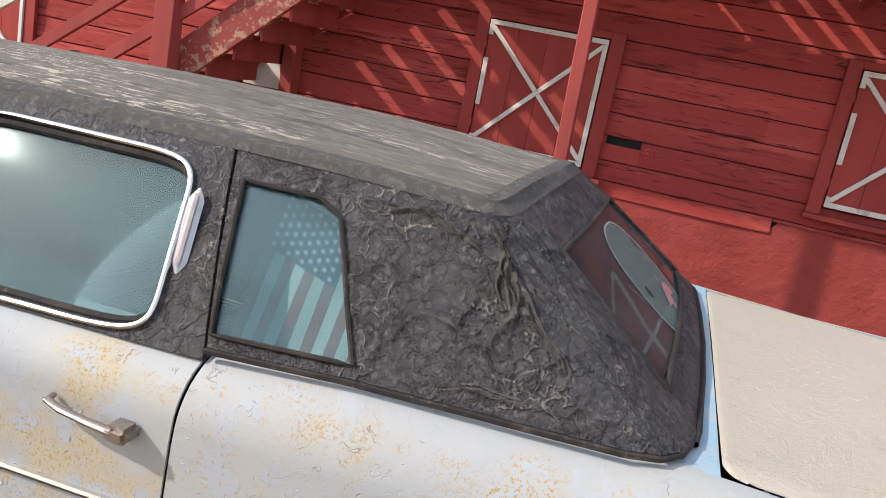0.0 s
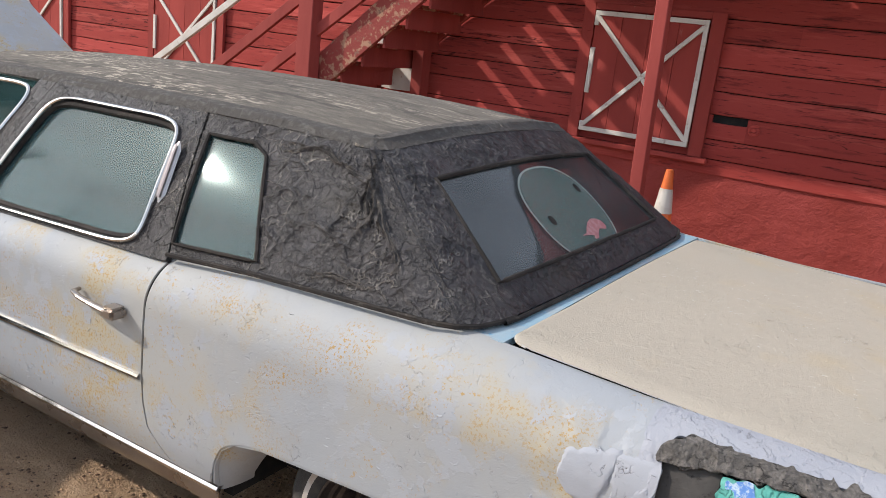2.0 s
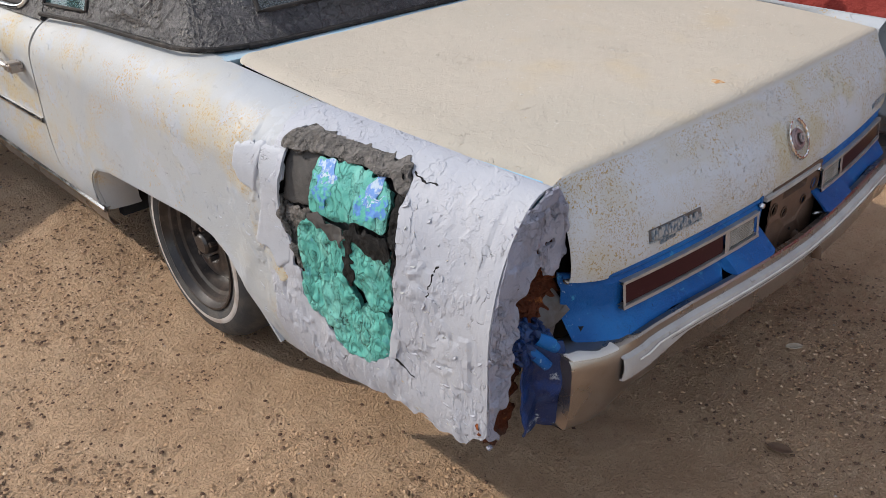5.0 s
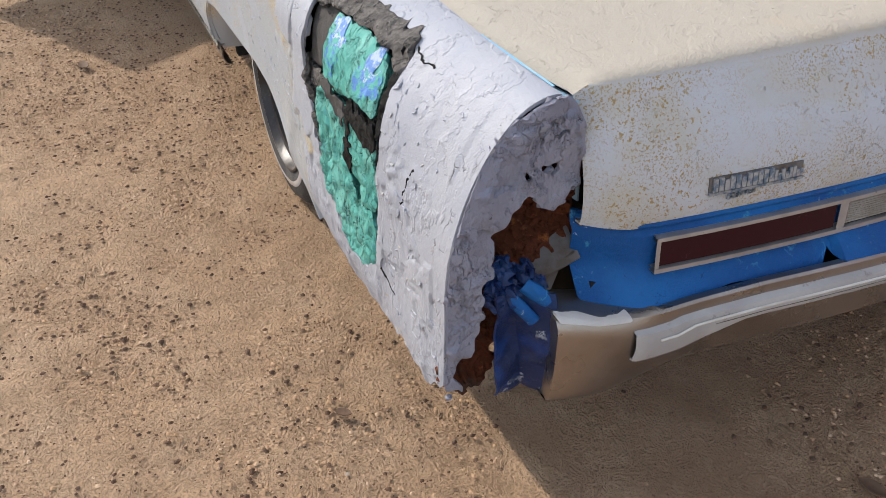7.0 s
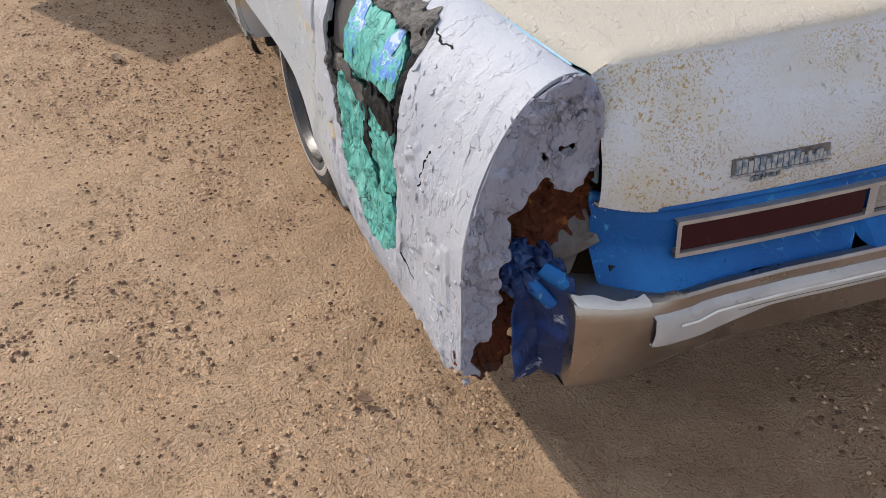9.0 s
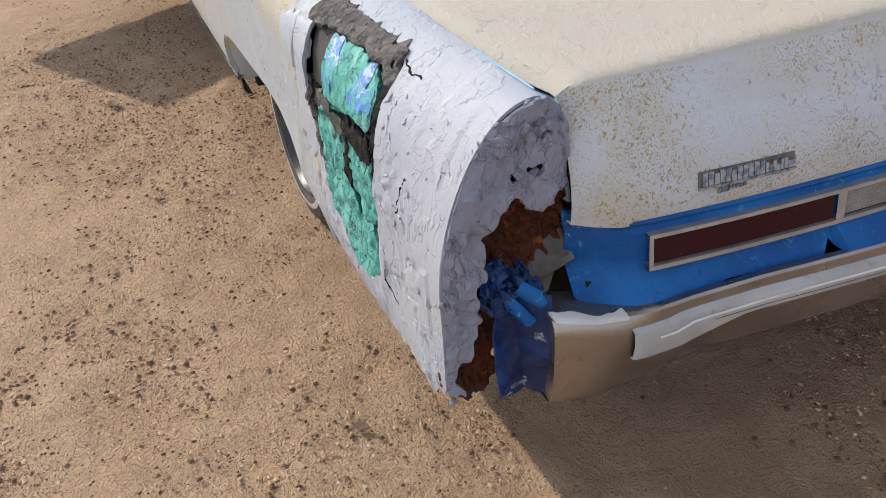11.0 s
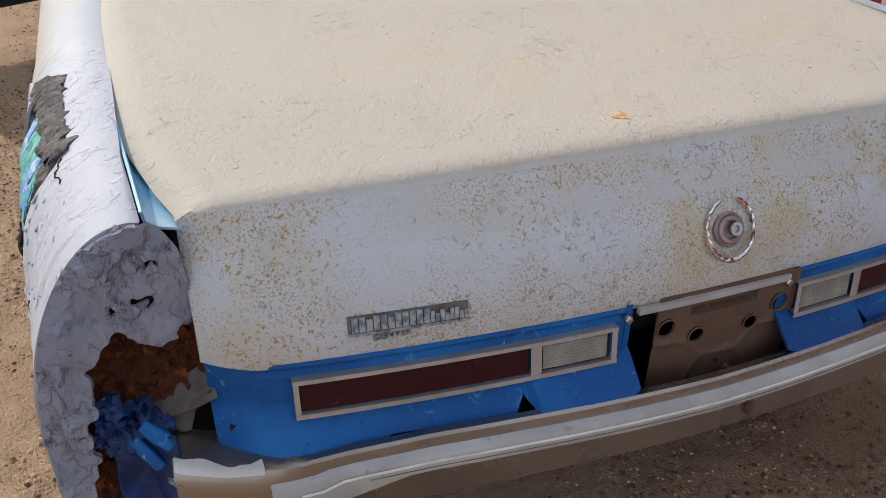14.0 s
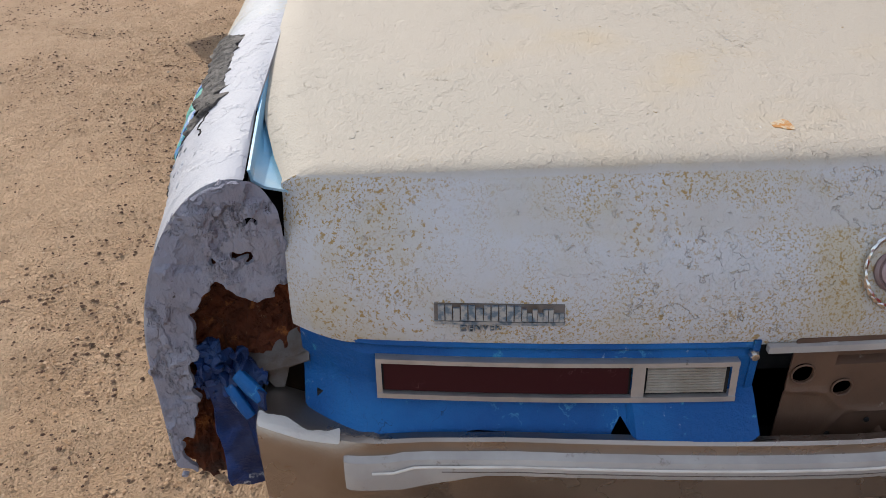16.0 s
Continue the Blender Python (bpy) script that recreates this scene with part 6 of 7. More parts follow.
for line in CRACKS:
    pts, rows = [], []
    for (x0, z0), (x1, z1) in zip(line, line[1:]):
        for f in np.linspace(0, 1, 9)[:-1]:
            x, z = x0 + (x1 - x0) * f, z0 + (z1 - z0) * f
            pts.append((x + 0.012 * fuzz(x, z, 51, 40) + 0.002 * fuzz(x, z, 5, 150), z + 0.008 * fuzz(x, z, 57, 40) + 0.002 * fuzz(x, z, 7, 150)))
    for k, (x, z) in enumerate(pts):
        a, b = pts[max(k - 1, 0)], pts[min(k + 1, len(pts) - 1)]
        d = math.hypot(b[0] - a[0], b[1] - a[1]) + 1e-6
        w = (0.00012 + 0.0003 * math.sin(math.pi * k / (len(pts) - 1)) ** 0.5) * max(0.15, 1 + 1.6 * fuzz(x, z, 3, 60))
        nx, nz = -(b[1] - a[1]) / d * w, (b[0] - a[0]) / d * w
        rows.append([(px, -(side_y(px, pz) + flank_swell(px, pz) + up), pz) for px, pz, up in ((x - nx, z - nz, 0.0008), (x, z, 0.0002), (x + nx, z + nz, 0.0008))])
    part("crack", grid(rows, thick=0.004), putty_black, patch, "thin black strip for the shaded gap of a crack")

# ---- car: tail panel ----
LOW = [(-0.80, 0.600), (-0.79, 0.590), (-0.77, 0.584), (-0.70, 0.583), (-0.655, 0.580), (-0.62, 0.590), (-0.55, 0.604), (-0.45, 0.602), (-0.36, 0.594), (-0.350, 0.608), (-0.338, 0.624), (-0.331, 0.610), (-0.327, 0.604), (-0.25, 0.607), (-0.16, 0.606), (-0.148, 0.612)]


def tail_pt(y, v):
    """v = 0 at the top of the panel, 1 at its ragged lower edge."""
    x0 = tail_x(y) - 0.05 * max(0, (abs(y) - 0.70) / 0.1) ** 1.5
    zt = 0.728 + 0.012 * max(0, (abs(y) - 0.68) / 0.12) ** 1.4
    zl = table(-abs(y), LOW) - 0.006
    z = zt + (zl - zt) * v
    dx = 0.0
    if z < 0.645:
        dx = (0.645 - z) * 0.75
        if abs(y) < 0.327:  # the torn flap lies over the bumper's lip
            dx = (0.655 - z) * 1.1
    return (x0 + dx - 0.012 - 0.012 * max(0.0, min(1.0, (z - 0.708) / 0.012)), y, z)


for s in (-1, 1):
    P = [[tail_pt(s * y, v) for v in np.linspace(0, 1, 14)] for y in steps(0.80, 0.148, 0.008)]
    tp = part("tail_panel", grid(P, thick=0.006), blue, car, "chipped bright blue tail panel")
    part("rolled_edge", tube([(tail_pt(s * y, 0.0)[0] + 0.006, s * y, tail_pt(s * y, 0.0)[2] - 0.004) for y in steps(0.795, 0.15, 0.03)], 0.007, 8), blue, tp)
    y0, y1, ym = s * 0.688, s * 0.178, s * 0.318

    def lamp_pt(y, z, d):
        return (tail_x(y) + d + (0.692 - z) * 0.12 - 0.006, y, z)

    def lamp_box(ya, yb, za, zb, d0, d1):
        n = 10
        P = [[lamp_pt(ya + (yb - ya) * i / n, z, d) for z, d in ((za, d0), (za, d1), (zb, d1), (zb, d0))] for i in range(n + 1)]
        return grid(P)

    tl = new("tail_light")
    tl.parent = car
    tl["label"] = "tail light with a dark red lens in a chrome frame"
    part("bezel", lamp_box(y0, y1, 0.699, 0.706, -0.01, 0.008), satin, tl)
    part("bezel", lamp_box(y0, y1, 0.640, 0.648, -0.01, 0.008), satin, tl)
    for ya, yb in ((y0, y0 - s * 0.008), (y1 + s * 0.010, y1), (ym + s * 0.009, ym - s * 0.009)):
        part("bezel", lamp_box(ya, yb, 0.641, 0.705, -0.01, 0.0065), satin, tl)
    for ya, yb in ((y0 - s * 0.008, ym + s * 0.009), (ym - s * 0.009, y1 + s * 0.010)):
        part("gasket", lamp_box(ya, yb, 0.6475, 0.6995, -0.012, -0.0005), black, tl)
    part("red_lens", lamp_box(y0 - s * 0.011, ym + s * 0.013, 0.651, 0.697, -0.01, 0.003), red_lens, tl, "scratched dark red lens")
    part("clear_lens", lamp_box(ym - s * 0.013, y1 + s * 0.016, 0.652, 0.695, -0.01, 0.002), clear_lens, tl, "ribbed clear reversing lens")
    for k in range(9):  # ribs moulded into the clear lens
        part("rib", lamp_box(ym - s * 0.014, y1 + s * 0.018, 0.6545 + 0.0045 * k, 0.6565 + 0.0045 * k, 0.0, 0.0036), clear_lens, tl)
    for yy, zz in ((s * 0.158, 0.712), (s * 0.79, 0.725)):
        part("screw", spin([(0.0, 0.012), (0.006, 0.011), (0.008, 0.006), (0.008, 0.0)], (tail_x(yy) - 0.012 - 0.05 * (abs(yy) > 0.7), yy, zz), "x", 8), chrome, tp)

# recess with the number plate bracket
# Black back wall puts the shade of the recess into its colour
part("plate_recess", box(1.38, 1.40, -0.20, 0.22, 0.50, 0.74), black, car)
part("plate_recess", box(1.38, 1.47, -0.16, -0.15, 0.55, 0.735), blue, car)
part("plate_recess", box(1.38, 1.47, 0.17, 0.18, 0.55, 0.735), blue, car)
# Added black backing closes the see-through gap behind the bumper as shade would
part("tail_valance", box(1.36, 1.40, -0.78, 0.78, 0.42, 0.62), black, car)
part("edge_strip", grid([[(tail_x(y) - 0.004, y, z) for z in (0.716, 0.727)] for y in np.linspace(-0.14, 0.16, 6)], thick=0.01), bumper_grey, car, "bare strip under the boot lid")


CREASES = [(-0.11, 0.643, -0.037, 0.634), (-0.037, 0.634, 0.002, 0.596), (0.002, 0.596, 0.076, 0.592), (0.076, 0.592, 0.110, 0.635), (0.110, 0.635, 0.19, 0.633), (0.002, 0.596, -0.027, 0.544), (0.076, 0.592, 0.115, 0.535)]


def fold_gap(y, z, y0, z0, y1, z1):
    t = max(0.0, min(1.0, ((y - y0) * (y1 - y0) + (z - z0) * (z1 - z0)) / ((y1 - y0) ** 2 + (z1 - z0) ** 2)))
    return math.hypot(y - y0 - t * (y1 - y0), z - z0 - t * (z1 - z0))


def bracket_plate():
    P = []
    for y in steps(-0.099, 0.185, 0.005):
        row = []
        for z in steps(0.533, 0.735, 0.005):
            r = 0.004 * max(0.0, 1 - min(abs(fold_gap(y, z, *g)) for g in CREASES) / 0.008)
            row.append((1.470 + r - 0.014 * (-0.032 < y < 0.098 and 0.688 < z < 0.724), y, z))
        P.append(row)
    holes = [(-0.079, 0.672, 0.017), (-0.015, 0.643, 0.015), (0.096, 0.643, 0.014), (0.152, 0.672, 0.018)]
    bm = grid(P, lambda c: all(math.hypot(c.y - a, c.z - b) > r for a, b, r in holes), thick=0.003)
    return bm, holes


bm, holes = bracket_plate()
pb = part("plate_bracket", bm, plate_brown, car, "brown steel number-plate bracket with four holes")
for a, b, r in holes:
    part("hole_rim", tube([(1.473, a + r * math.cos(t), b + r * math.sin(t)) for t in np.linspace(0, 2 * math.pi, 20)[:-1]], 0.0016, 6, closed=True), plate_brown, pb)
# Black discs on the plate stand in for the dark of small holes
for a, b in ((0.040, 0.575), (-0.015, 0.550), (0.095, 0.548)):
    part("bolt_hole", spin([(0.0, 0.0042), (0.004, 0.0042), (0.0045, 0.002)], (1.470, a, b), "x", 8), black, pb)
part("tab", box(1.466, 1.474, -0.056, -0.040, 0.712, 0.728, 0.001), bumper_grey, pb, "small bare metal tab")
part("strap", tube([(1.475, 0.058, 0.555), (1.50, 0.062, 0.548), (1.528, 0.068, 0.545), (1.545, 0.07, 0.528), (1.548, 0.072, 0.500)], 0.013, 8, squash=0.3), plate_brown, pb, "brown steel strap")
part("tow_loop", tube([(1.46, 0.20, 0.62), (1.49, 0.23, 0.625), (1.505, 0.245, 0.60), (1.50, 0.24, 0.565), (1.46, 0.22, 0.55)], 0.006, 8), chrome, car, "small bright hook")

# ---- car: rear bumper ----
BUMP_TOP = [(0.0, 0.590), (0.15, 0.594), (0.35, 0.601), (0.50, 0.604), (0.62, 0.598), (0.72, 0.585), (0.80, 0.588), (0.86, 0.600)]


def bump_x(y):
    return 1.536 - 0.105 * y * y - 0.012 * max(0, (abs(y) - 0.74) / 0.13) ** 2


def bumper():
    prof = [(-0.10, 0.0), (-0.03, 0.004), (-0.008, 0.0), (0.0, -0.012), (0.003, -0.03), (0.003, -0.09), (0.002, -0.115), (0.0, -0.14), (-0.004, -0.162), (-0.012, -0.17), (-0.06, -0.17)]
    P = []
    for y in steps(-0.868, 0.868, 0.03):
        zt = table(abs(y), BUMP_TOP)
        row = []
        k = max(0.0, min(1.0, (0.80 - abs(y)) / 0.25))  # the lower half leans in under the tail
        lip = 0.78 * max(0.0, min(1.0, (0.74 - abs(y)) / 0.05))  # the top is deep at the corners only
        for dx, dz in prof:
            dx = dx * (1 - lip) if dz > -0.005 else dx
            low = max(0.0, (-0.09 - dz) / 0.08)
            row.append((bump_x(y) + dx - 0.085 * k * min(1.0, low), y, zt + dz if dz > -0.02 else zt + (0.412 - 0.03 * k - zt) * (dz / -0.17)))
        P.append(row)
    P = [[(p[0] - 0.035, p[1] * 0.992, p[2]) for p in P[0]]] + P + [[(p[0] - 0.13, p[1] * 0.992, p[2]) for p in P[-1]]]
    return grid(P, thick=0.004)


bp = part("rear_bumper", bumper(), bumper_metal, car, "dull dented bumper with a grey rubbing strip")
for s in (-1, 1):
    P = []
    for y in steps(0.735, 0.0, 0.02):
        zt = table(y, BUMP_TOP)
        lo = -0.085 if y > 0.66 else -0.085 + 0.028 * min(1, (0.66 - y) / 0.12)
        lo2 = -0.020 if y > 0.66 else -0.016
        P.append([(bump_x(y) + d, s * y, zt + z) for d, z in ((0.0, lo2), (0.013, lo2 - 0.004), (0.017, (lo + lo2) / 2 + 0.006), (0.017, (lo + lo2) / 2 - 0.004), (0.013, lo + 0.004), (0.0, lo))])
    P.insert(0, [(p[0] - 0.004, p[1] + s * 0.006, p[2]) for p in P[0]])
    part("rubbing_strip", grid(P, thick=0.004), bumper_grey, bp, "grey rubbing strip")
    part("bead", tube([(bump_x(y) + 0.018, s * y, table(y, BUMP_TOP) - (0.040 if y > 0.66 else 0.030)) for y in steps(0.70, 0.0, 0.03)], 0.0022, 6), cone_white, bp, "thin white bead")
    # Dark bar on the strip stands in for the shade of a groove
    part("groove", tube([(bump_x(y) + 0.0165, s * y, table(y, BUMP_TOP) - (0.056 if y > 0.66 else 0.041)) for y in steps(0.60, 0.0, 0.03)], 0.0012, 6), bare_metal, bp, "thin dark bar in place of a shaded groove")
# pale chipped edges on the corner
P = [[(bump_x(y) - 0.045 + 0.046 * v, -y, table(y, BUMP_TOP) + 0.0065 - 0.006 * v ** 6) for v in np.linspace(0, 1, 16)] for y in steps(0.866, 0.745, 0.003)]
part("white_chip", grid(P, lambda c: c.x > bump_x(c.y) - 0.026 + 0.030 * fuzz(c.x, c.y, 2, 28) + 0.2 * max(0.0, c.y + 0.80), thick=0.003), white_paint, bp, "chipped white paint")

# ---- car: complete wing end on the far side ----
P = []
for x in (1.36, 1.38, 1.41, 1.43):
    P.append(section(x, 0.62, 40, 0.872, 1))
part("wing_extension", grid(P, thick=0.006), paint_side, car)
part("wing_wall", prism([(1.27, 0.93), (1.36, 0.955), (1.42, 0.948), (1.475, 0.898), (1.508, 0.645), (1.45, 0.640), (1.36, 0.66), (1.27, 0.72)], "y", 0.862, 0.874, 0.002), paint_side, car, "white inner wall of the wing end")
part("wing_top", prism([(0.872, 0.952), (0.90, 0.957), (0.96, 0.94), (1.01, 0.88), (1.0, 0.875), (0.955, 0.93), (0.90, 0.948), (0.872, 0.944)], "x", 1.43, 1.468, 0.001), paint_side, car)
fl = part("wing_lamp", prism([(1.472, 0.90), (1.482, 0.922), (1.502, 0.915), (1.513, 0.895), (1.586, 0.455), (1.578, 0.412), (1.520, 0.412), (1.495, 0.60)], "y", 0.892, 1.02, 0.004), lamp_grey, car, "tall grey lamp housing at the wing end")
LENS = [(1.486, 0.812), (1.500, 0.814), (1.545, 0.545), (1.511, 0.543)]
part("red_lens", prism(LENS, "y", 0.884, 0.8915), red_lens, fl, "tall dark red lens")
part("chrome_trim", tube([(x, 0.889, z) for x, z in LENS], 0.003, 6, closed=True), chrome, fl)
part("script_badge", face_bar(0.58, 0.70, 0.764, 0.779, 0.0, 0.004), badge_metal, lid, "small bright script badge")

# ---- car: front ----
part("front_wing", grid([section(x, 0.33 if x > -3.1 or x < -4.0 else 0.62, 30, 0.80, -1) for x in steps(-5.4, -3.05, 0.1)], thick=0.006), paint_side, car)
part("front_wing", grid([section(x, 0.33 if x > -3.1 or x < -4.0 else 0.62, 30, 0.80, 1) for x in steps(-5.4, -3.05, 0.1)], thick=0.006), paint_side, car)
part("front_door", door_panel(1, -3.03), paint_side, car)
hood_a, hood_b = Vector((-3.45, 0, 1.03)), Vector((-4.75, 0, 1.79))
P = [[hood_a.lerp(hood_b, f) + Vector((0, 0.80 * s * (1 - 0.04 * f), 0.03 * (1 - s * s))) for s in np.linspace(-1, 1, 15)] for f in np.linspace(0, 1, 14)]
part("bonnet", grid(P, thick=0.03), paint_side, car, "pale bonnet propped open")
part("scuttle", box(-3.45, -3.05, -0.84, 0.84, 0.90, 0.96, 0.02), paint_side, car)
part("engine_bay", box(-5.3, -3.3, -0.75, 0.75, 0.3, 0.85), black, car)
for s in (-1, 1):
    part("windscreen_pillar", beam((-3.12, s * 0.86, 0.95), (-2.60, s * 0.66, 1.35), 0.05, 0.07), black_vinyl, car)
ws = part("windscreen", grid([[Vector((-3.12 - 0.06 * (1 - s * s), 0.84 * s, 0.96)).lerp(Vector((-2.62 - 0.05 * (1 - s * s), 0.64 * s, 1.36)), f) for s in np.linspace(-1, 1, 11)] for f in np.linspace(0, 1, 5)], thick=0.004), window_glass, car)
ws.visible_shadow = False

# open front door
hinge, DL = Vector((-2.86, -0.97, 0)), 1.08
way = Vector((0.45, -0.893, 0)).normalized()
nrm = Vector((0.893, 0.45, 0))


def door_pt(f, z, d):
    p = hinge + way * (DL * f) + nrm * d
    return (p.x, p.y, z)


od = part("open_front_door", grid([[door_pt(f, z, -0.10 + 0.05 * (z < 0.3)) for z in (0.228, 0.30, 0.5, 0.7, 0.86, 0.92)] for f in np.linspace(0, 1, 8)], thick=0.01), paint_side, car, "front door standing open")
part("door_card", grid([[door_pt(f, z, 0.03 * (0.02 < f < 0.98) - 0.02 + 0.004 * fuzz(f, z, 0, 6)) for z in (0.24, 0.262, 0.30, 0.40, 0.55, 0.62, 0.64, 0.70, 0.86, 0.92)] for f in [0, 0.01, 0.03] + list(np.linspace(0.06, 0.94, 12)) + [0.97, 0.99, 1.0]], thick=0.02), door_trim_black, od, "black inner door card")
part("door_edge", grid([[door_pt(1.0, z, d) for d in (-0.10, -0.02)] for z in (0.228, 0.5, 0.92)]), door_trim_black, od)
part("door_edge", grid([[door_pt(f, 0.227, d) for d in (-0.06, 0.0)] for f in (0, 0.5, 1.0)], thick=0.006), door_trim_black, od)
part("reflector", grid([[door_pt(f, z, 0.024) for z in (0.275, 0.300)] for f in (0.42, 0.47)], thick=0.006), clear_lens, od, "small pale courtesy lens")
part("armrest", grid([[door_pt(f, z, d) for d, z in ((0.0, 0.56), (0.05, 0.57), (0.06, 0.61), (0.0, 0.64))] for f in (0.25, 0.3, 0.8, 0.85)], thick=0.01), door_trim_black, od)

# ---- car: inside ----
part("parcel_shelf", box(-0.42, 0.14, -0.74, 0.74, 0.955, 0.975, 0.006), headliner, car)


def seat_back(name, x, tilt, h0, h1, wd):
    P = []
    for s in np.linspace(-1, 1, 33):
        row = []
        for k, (dx, z) in enumerate(((0.10, h0), (0.0, h0 + 0.05), (-0.015, (h0 + h1) / 2), (0.0, h1 - 0.06), (0.04, h1), (0.10, h1 + 0.008), (0.15, h1 - 0.03))):
            tuft = 0.012 * abs(math.sin(s * 9)) * (k in (1, 2, 3))
            row.append((x + dx + tilt * (z - h0) - tuft, wd * s, z - 0.03 * abs(s) ** 6))
        P.append(row)
    return part(name, grid(P, thick=0.03), seat_cloth, car, "teal vinyl seat back")


seat_back("rear_seat", -0.62, 0.25, 0.45, 1.03, 0.72)
seat_back("front_seat", -2.15, 0.2, 0.45, 1.06, 0.74)
part("seat_cushion", box(-1.15, -0.6, -0.7, 0.7, 0.35, 0.52, 0.05, seg=3), seat_cloth, car)
part("headliner", grid([[(x, y, 1.335 + 0.04 * (1 - (y / 0.62) ** 2)) for y in np.linspace(-0.62, 0.62, 9)] for x in (-2.5, -1.5, -0.45)], thick=0.01), headliner, car)
part("inner_panel", box(-3.05, -1.98, 0.86, 0.90, 0.30, 0.93, 0.01), door_trim_black, car)
part("front_bench", box(-2.75, -2.1, -0.75, 0.75, 0.30, 0.58, 0.06, seg=2), door_trim_black, car)
fg2 = part("front_window", grid(loft(ruled([(-2.95, -0.94, 0.90), (-2.09, -0.945, 0.905)], [(-2.55, -0.655, 1.35), (-1.91, -0.665, 1.37)], 6), False, 1, vs=[0.0, 0.5, 0.98], lift=-0.01), thick=0.004), dark_glass, car)
fg2.visible_shadow = False
part("dashboard", box(-3.1, -2.85, -0.8, 0.8, 0.70, 0.93, 0.04, seg=2), door_trim_black, car)

# ---- film and decal on the rear window ----


def glass_pt(y, v, lift):
    u = y / (0.69 - 0.175 * v)
    p = Vector((0.20 - 0.017 * u * u, 0.69 * u, 1.006 - 0.006 * u * u)).lerp(Vector((-0.312 - 0.021 * u * u, 0.515 * u, 1.40 - 0.025 * u * u)), v)
    out = Vector((0.75 * max(0, p.x + 0.35), p.y, 0.45)).normalized()
    return p + out * (0.018 * 2.4 * v * (1 - v) + lift)


def oval_at(a, k):
    c, s = math.cos(a), math.sin(a)
    e = 0.84
    y = -0.012 + k * 0.248 * math.copysign(abs(c) ** e, c)
    v = 0.37 + k * 0.315 * math.copysign(abs(s) ** e, s)
    return glass_pt(y, max(v, 0.165), -0.003)


turns = np.linspace(0, 2 * math.pi, 49)
film_ob = part("window_film", grid([[oval_at(a, k) for k in (0.96, 0.6, 0.3, 0.01)] for a in turns]), oval_green, rw, "translucent pale green oval film")
part("film_rim", grid([[oval_at(a, k) for k in (1.0, 0.965)] for a in turns]), oval_rim, film_ob)
blob = [(-0.07, 0.225), (-0.03, 0.232), (0.0, 0.262), (0.03, 0.285), (0.07, 0.30), (0.11, 0.292), (0.14, 0.27), (0.15, 0.235), (0.135, 0.215), (0.11, 0.235), (0.08, 0.228), (0.05, 0.205), (0.03, 0.18), (0.0, 0.185), (0.01, 0.205), (-0.02, 0.215)]
cy, cv = 0.05, 0.24
part("window_decal", grid([[glass_pt(cy + (y - cy) * k, cv + (v - cv) * k, -0.0015) for k in (1.0, 0.5, 0.02)] for y, v in blob + blob[:1]]), decal_pink, rw, "faded pink decal")
for dy, dv in ((-0.175, 0.355), (0.165, 0.50)):
    part("film_knob", grid([[glass_pt(dy + 0.018 * k * math.cos(a), dv + 0.03 * k * math.sin(a), -0.002) for k in (1, 0.02)] for a in np.linspace(0, 6.2832, 13)]), rubber, rw, "dark suction cup")

# flag hung inside the opera window
flag = thing("flag", "faded stars and stripes flag hung behind the small window", "flag")
FO = Vector((-0.865, -0.655, 1.285))
FH = Vector((0.200, -0.010, -0.060)).normalized()
FD = Vector((-0.03, -0.47, -0.88)).normalized()
FN = FH.cross(FD).normalized()
if FN.y > 0:
    FN = -FN
STRIPE = 0.0292


def flag_pt(a, b, d=0.0):
    return FO + FH * a + FD * b + FN * (d + 0.004 * math.sin(a * 40 + b * 12))


for k in range(13):
    b0 = 0.145 if k < 7 else 0.0
    P = [[flag_pt(k * STRIPE + STRIPE * u, b0 + (0.40 - b0) * v) for v in np.linspace(0, 1, 8)] for u in (0, 0.5, 1)]
    part("stripe", grid(P, thick=0.001), flag_red if k % 2 == 0 else flag_white, flag)
part("canton", grid([[flag_pt(7 * STRIPE * u, 0.145 * v, 0.0004) for v in np.linspace(0, 1, 6)] for u in np.linspace(0, 1, 12)], thick=0.001), flag_blue, flag)
star_me = None
for row in range(9):
    for col in range(6 if row % 2 == 0 else 5):
        a = 7 * STRIPE * (row + 1) / 10
        b = 0.145 * (col + (0.5 if row % 2 == 0 else 1.0)) / 6
        if star_me is None:
            sb = bmesh.new()
            sb.faces.new([sb.verts.new(FH * (r * math.cos(t)) + FD * (r * math.sin(t))) for r, t in [(0.0085 if i % 2 == 0 else 0.0036, i * math.pi / 5 + 0.3) for i in range(10)]])
            st = part("star", shell(sb, 0.0006), flag_white, flag, smooth=False)
            star_me = st.data
        else:
            st = new("star", star_me)
            st.parent = flag
        st.location = flag_pt(a, b, 0.003)
part("hem", tube([flag_pt(-0.01, -0.003, 0.002), flag_pt(0.2, -0.003, 0.002), flag_pt(0.385, -0.003, 0.002)], 0.005, 6), flag_white, flag)

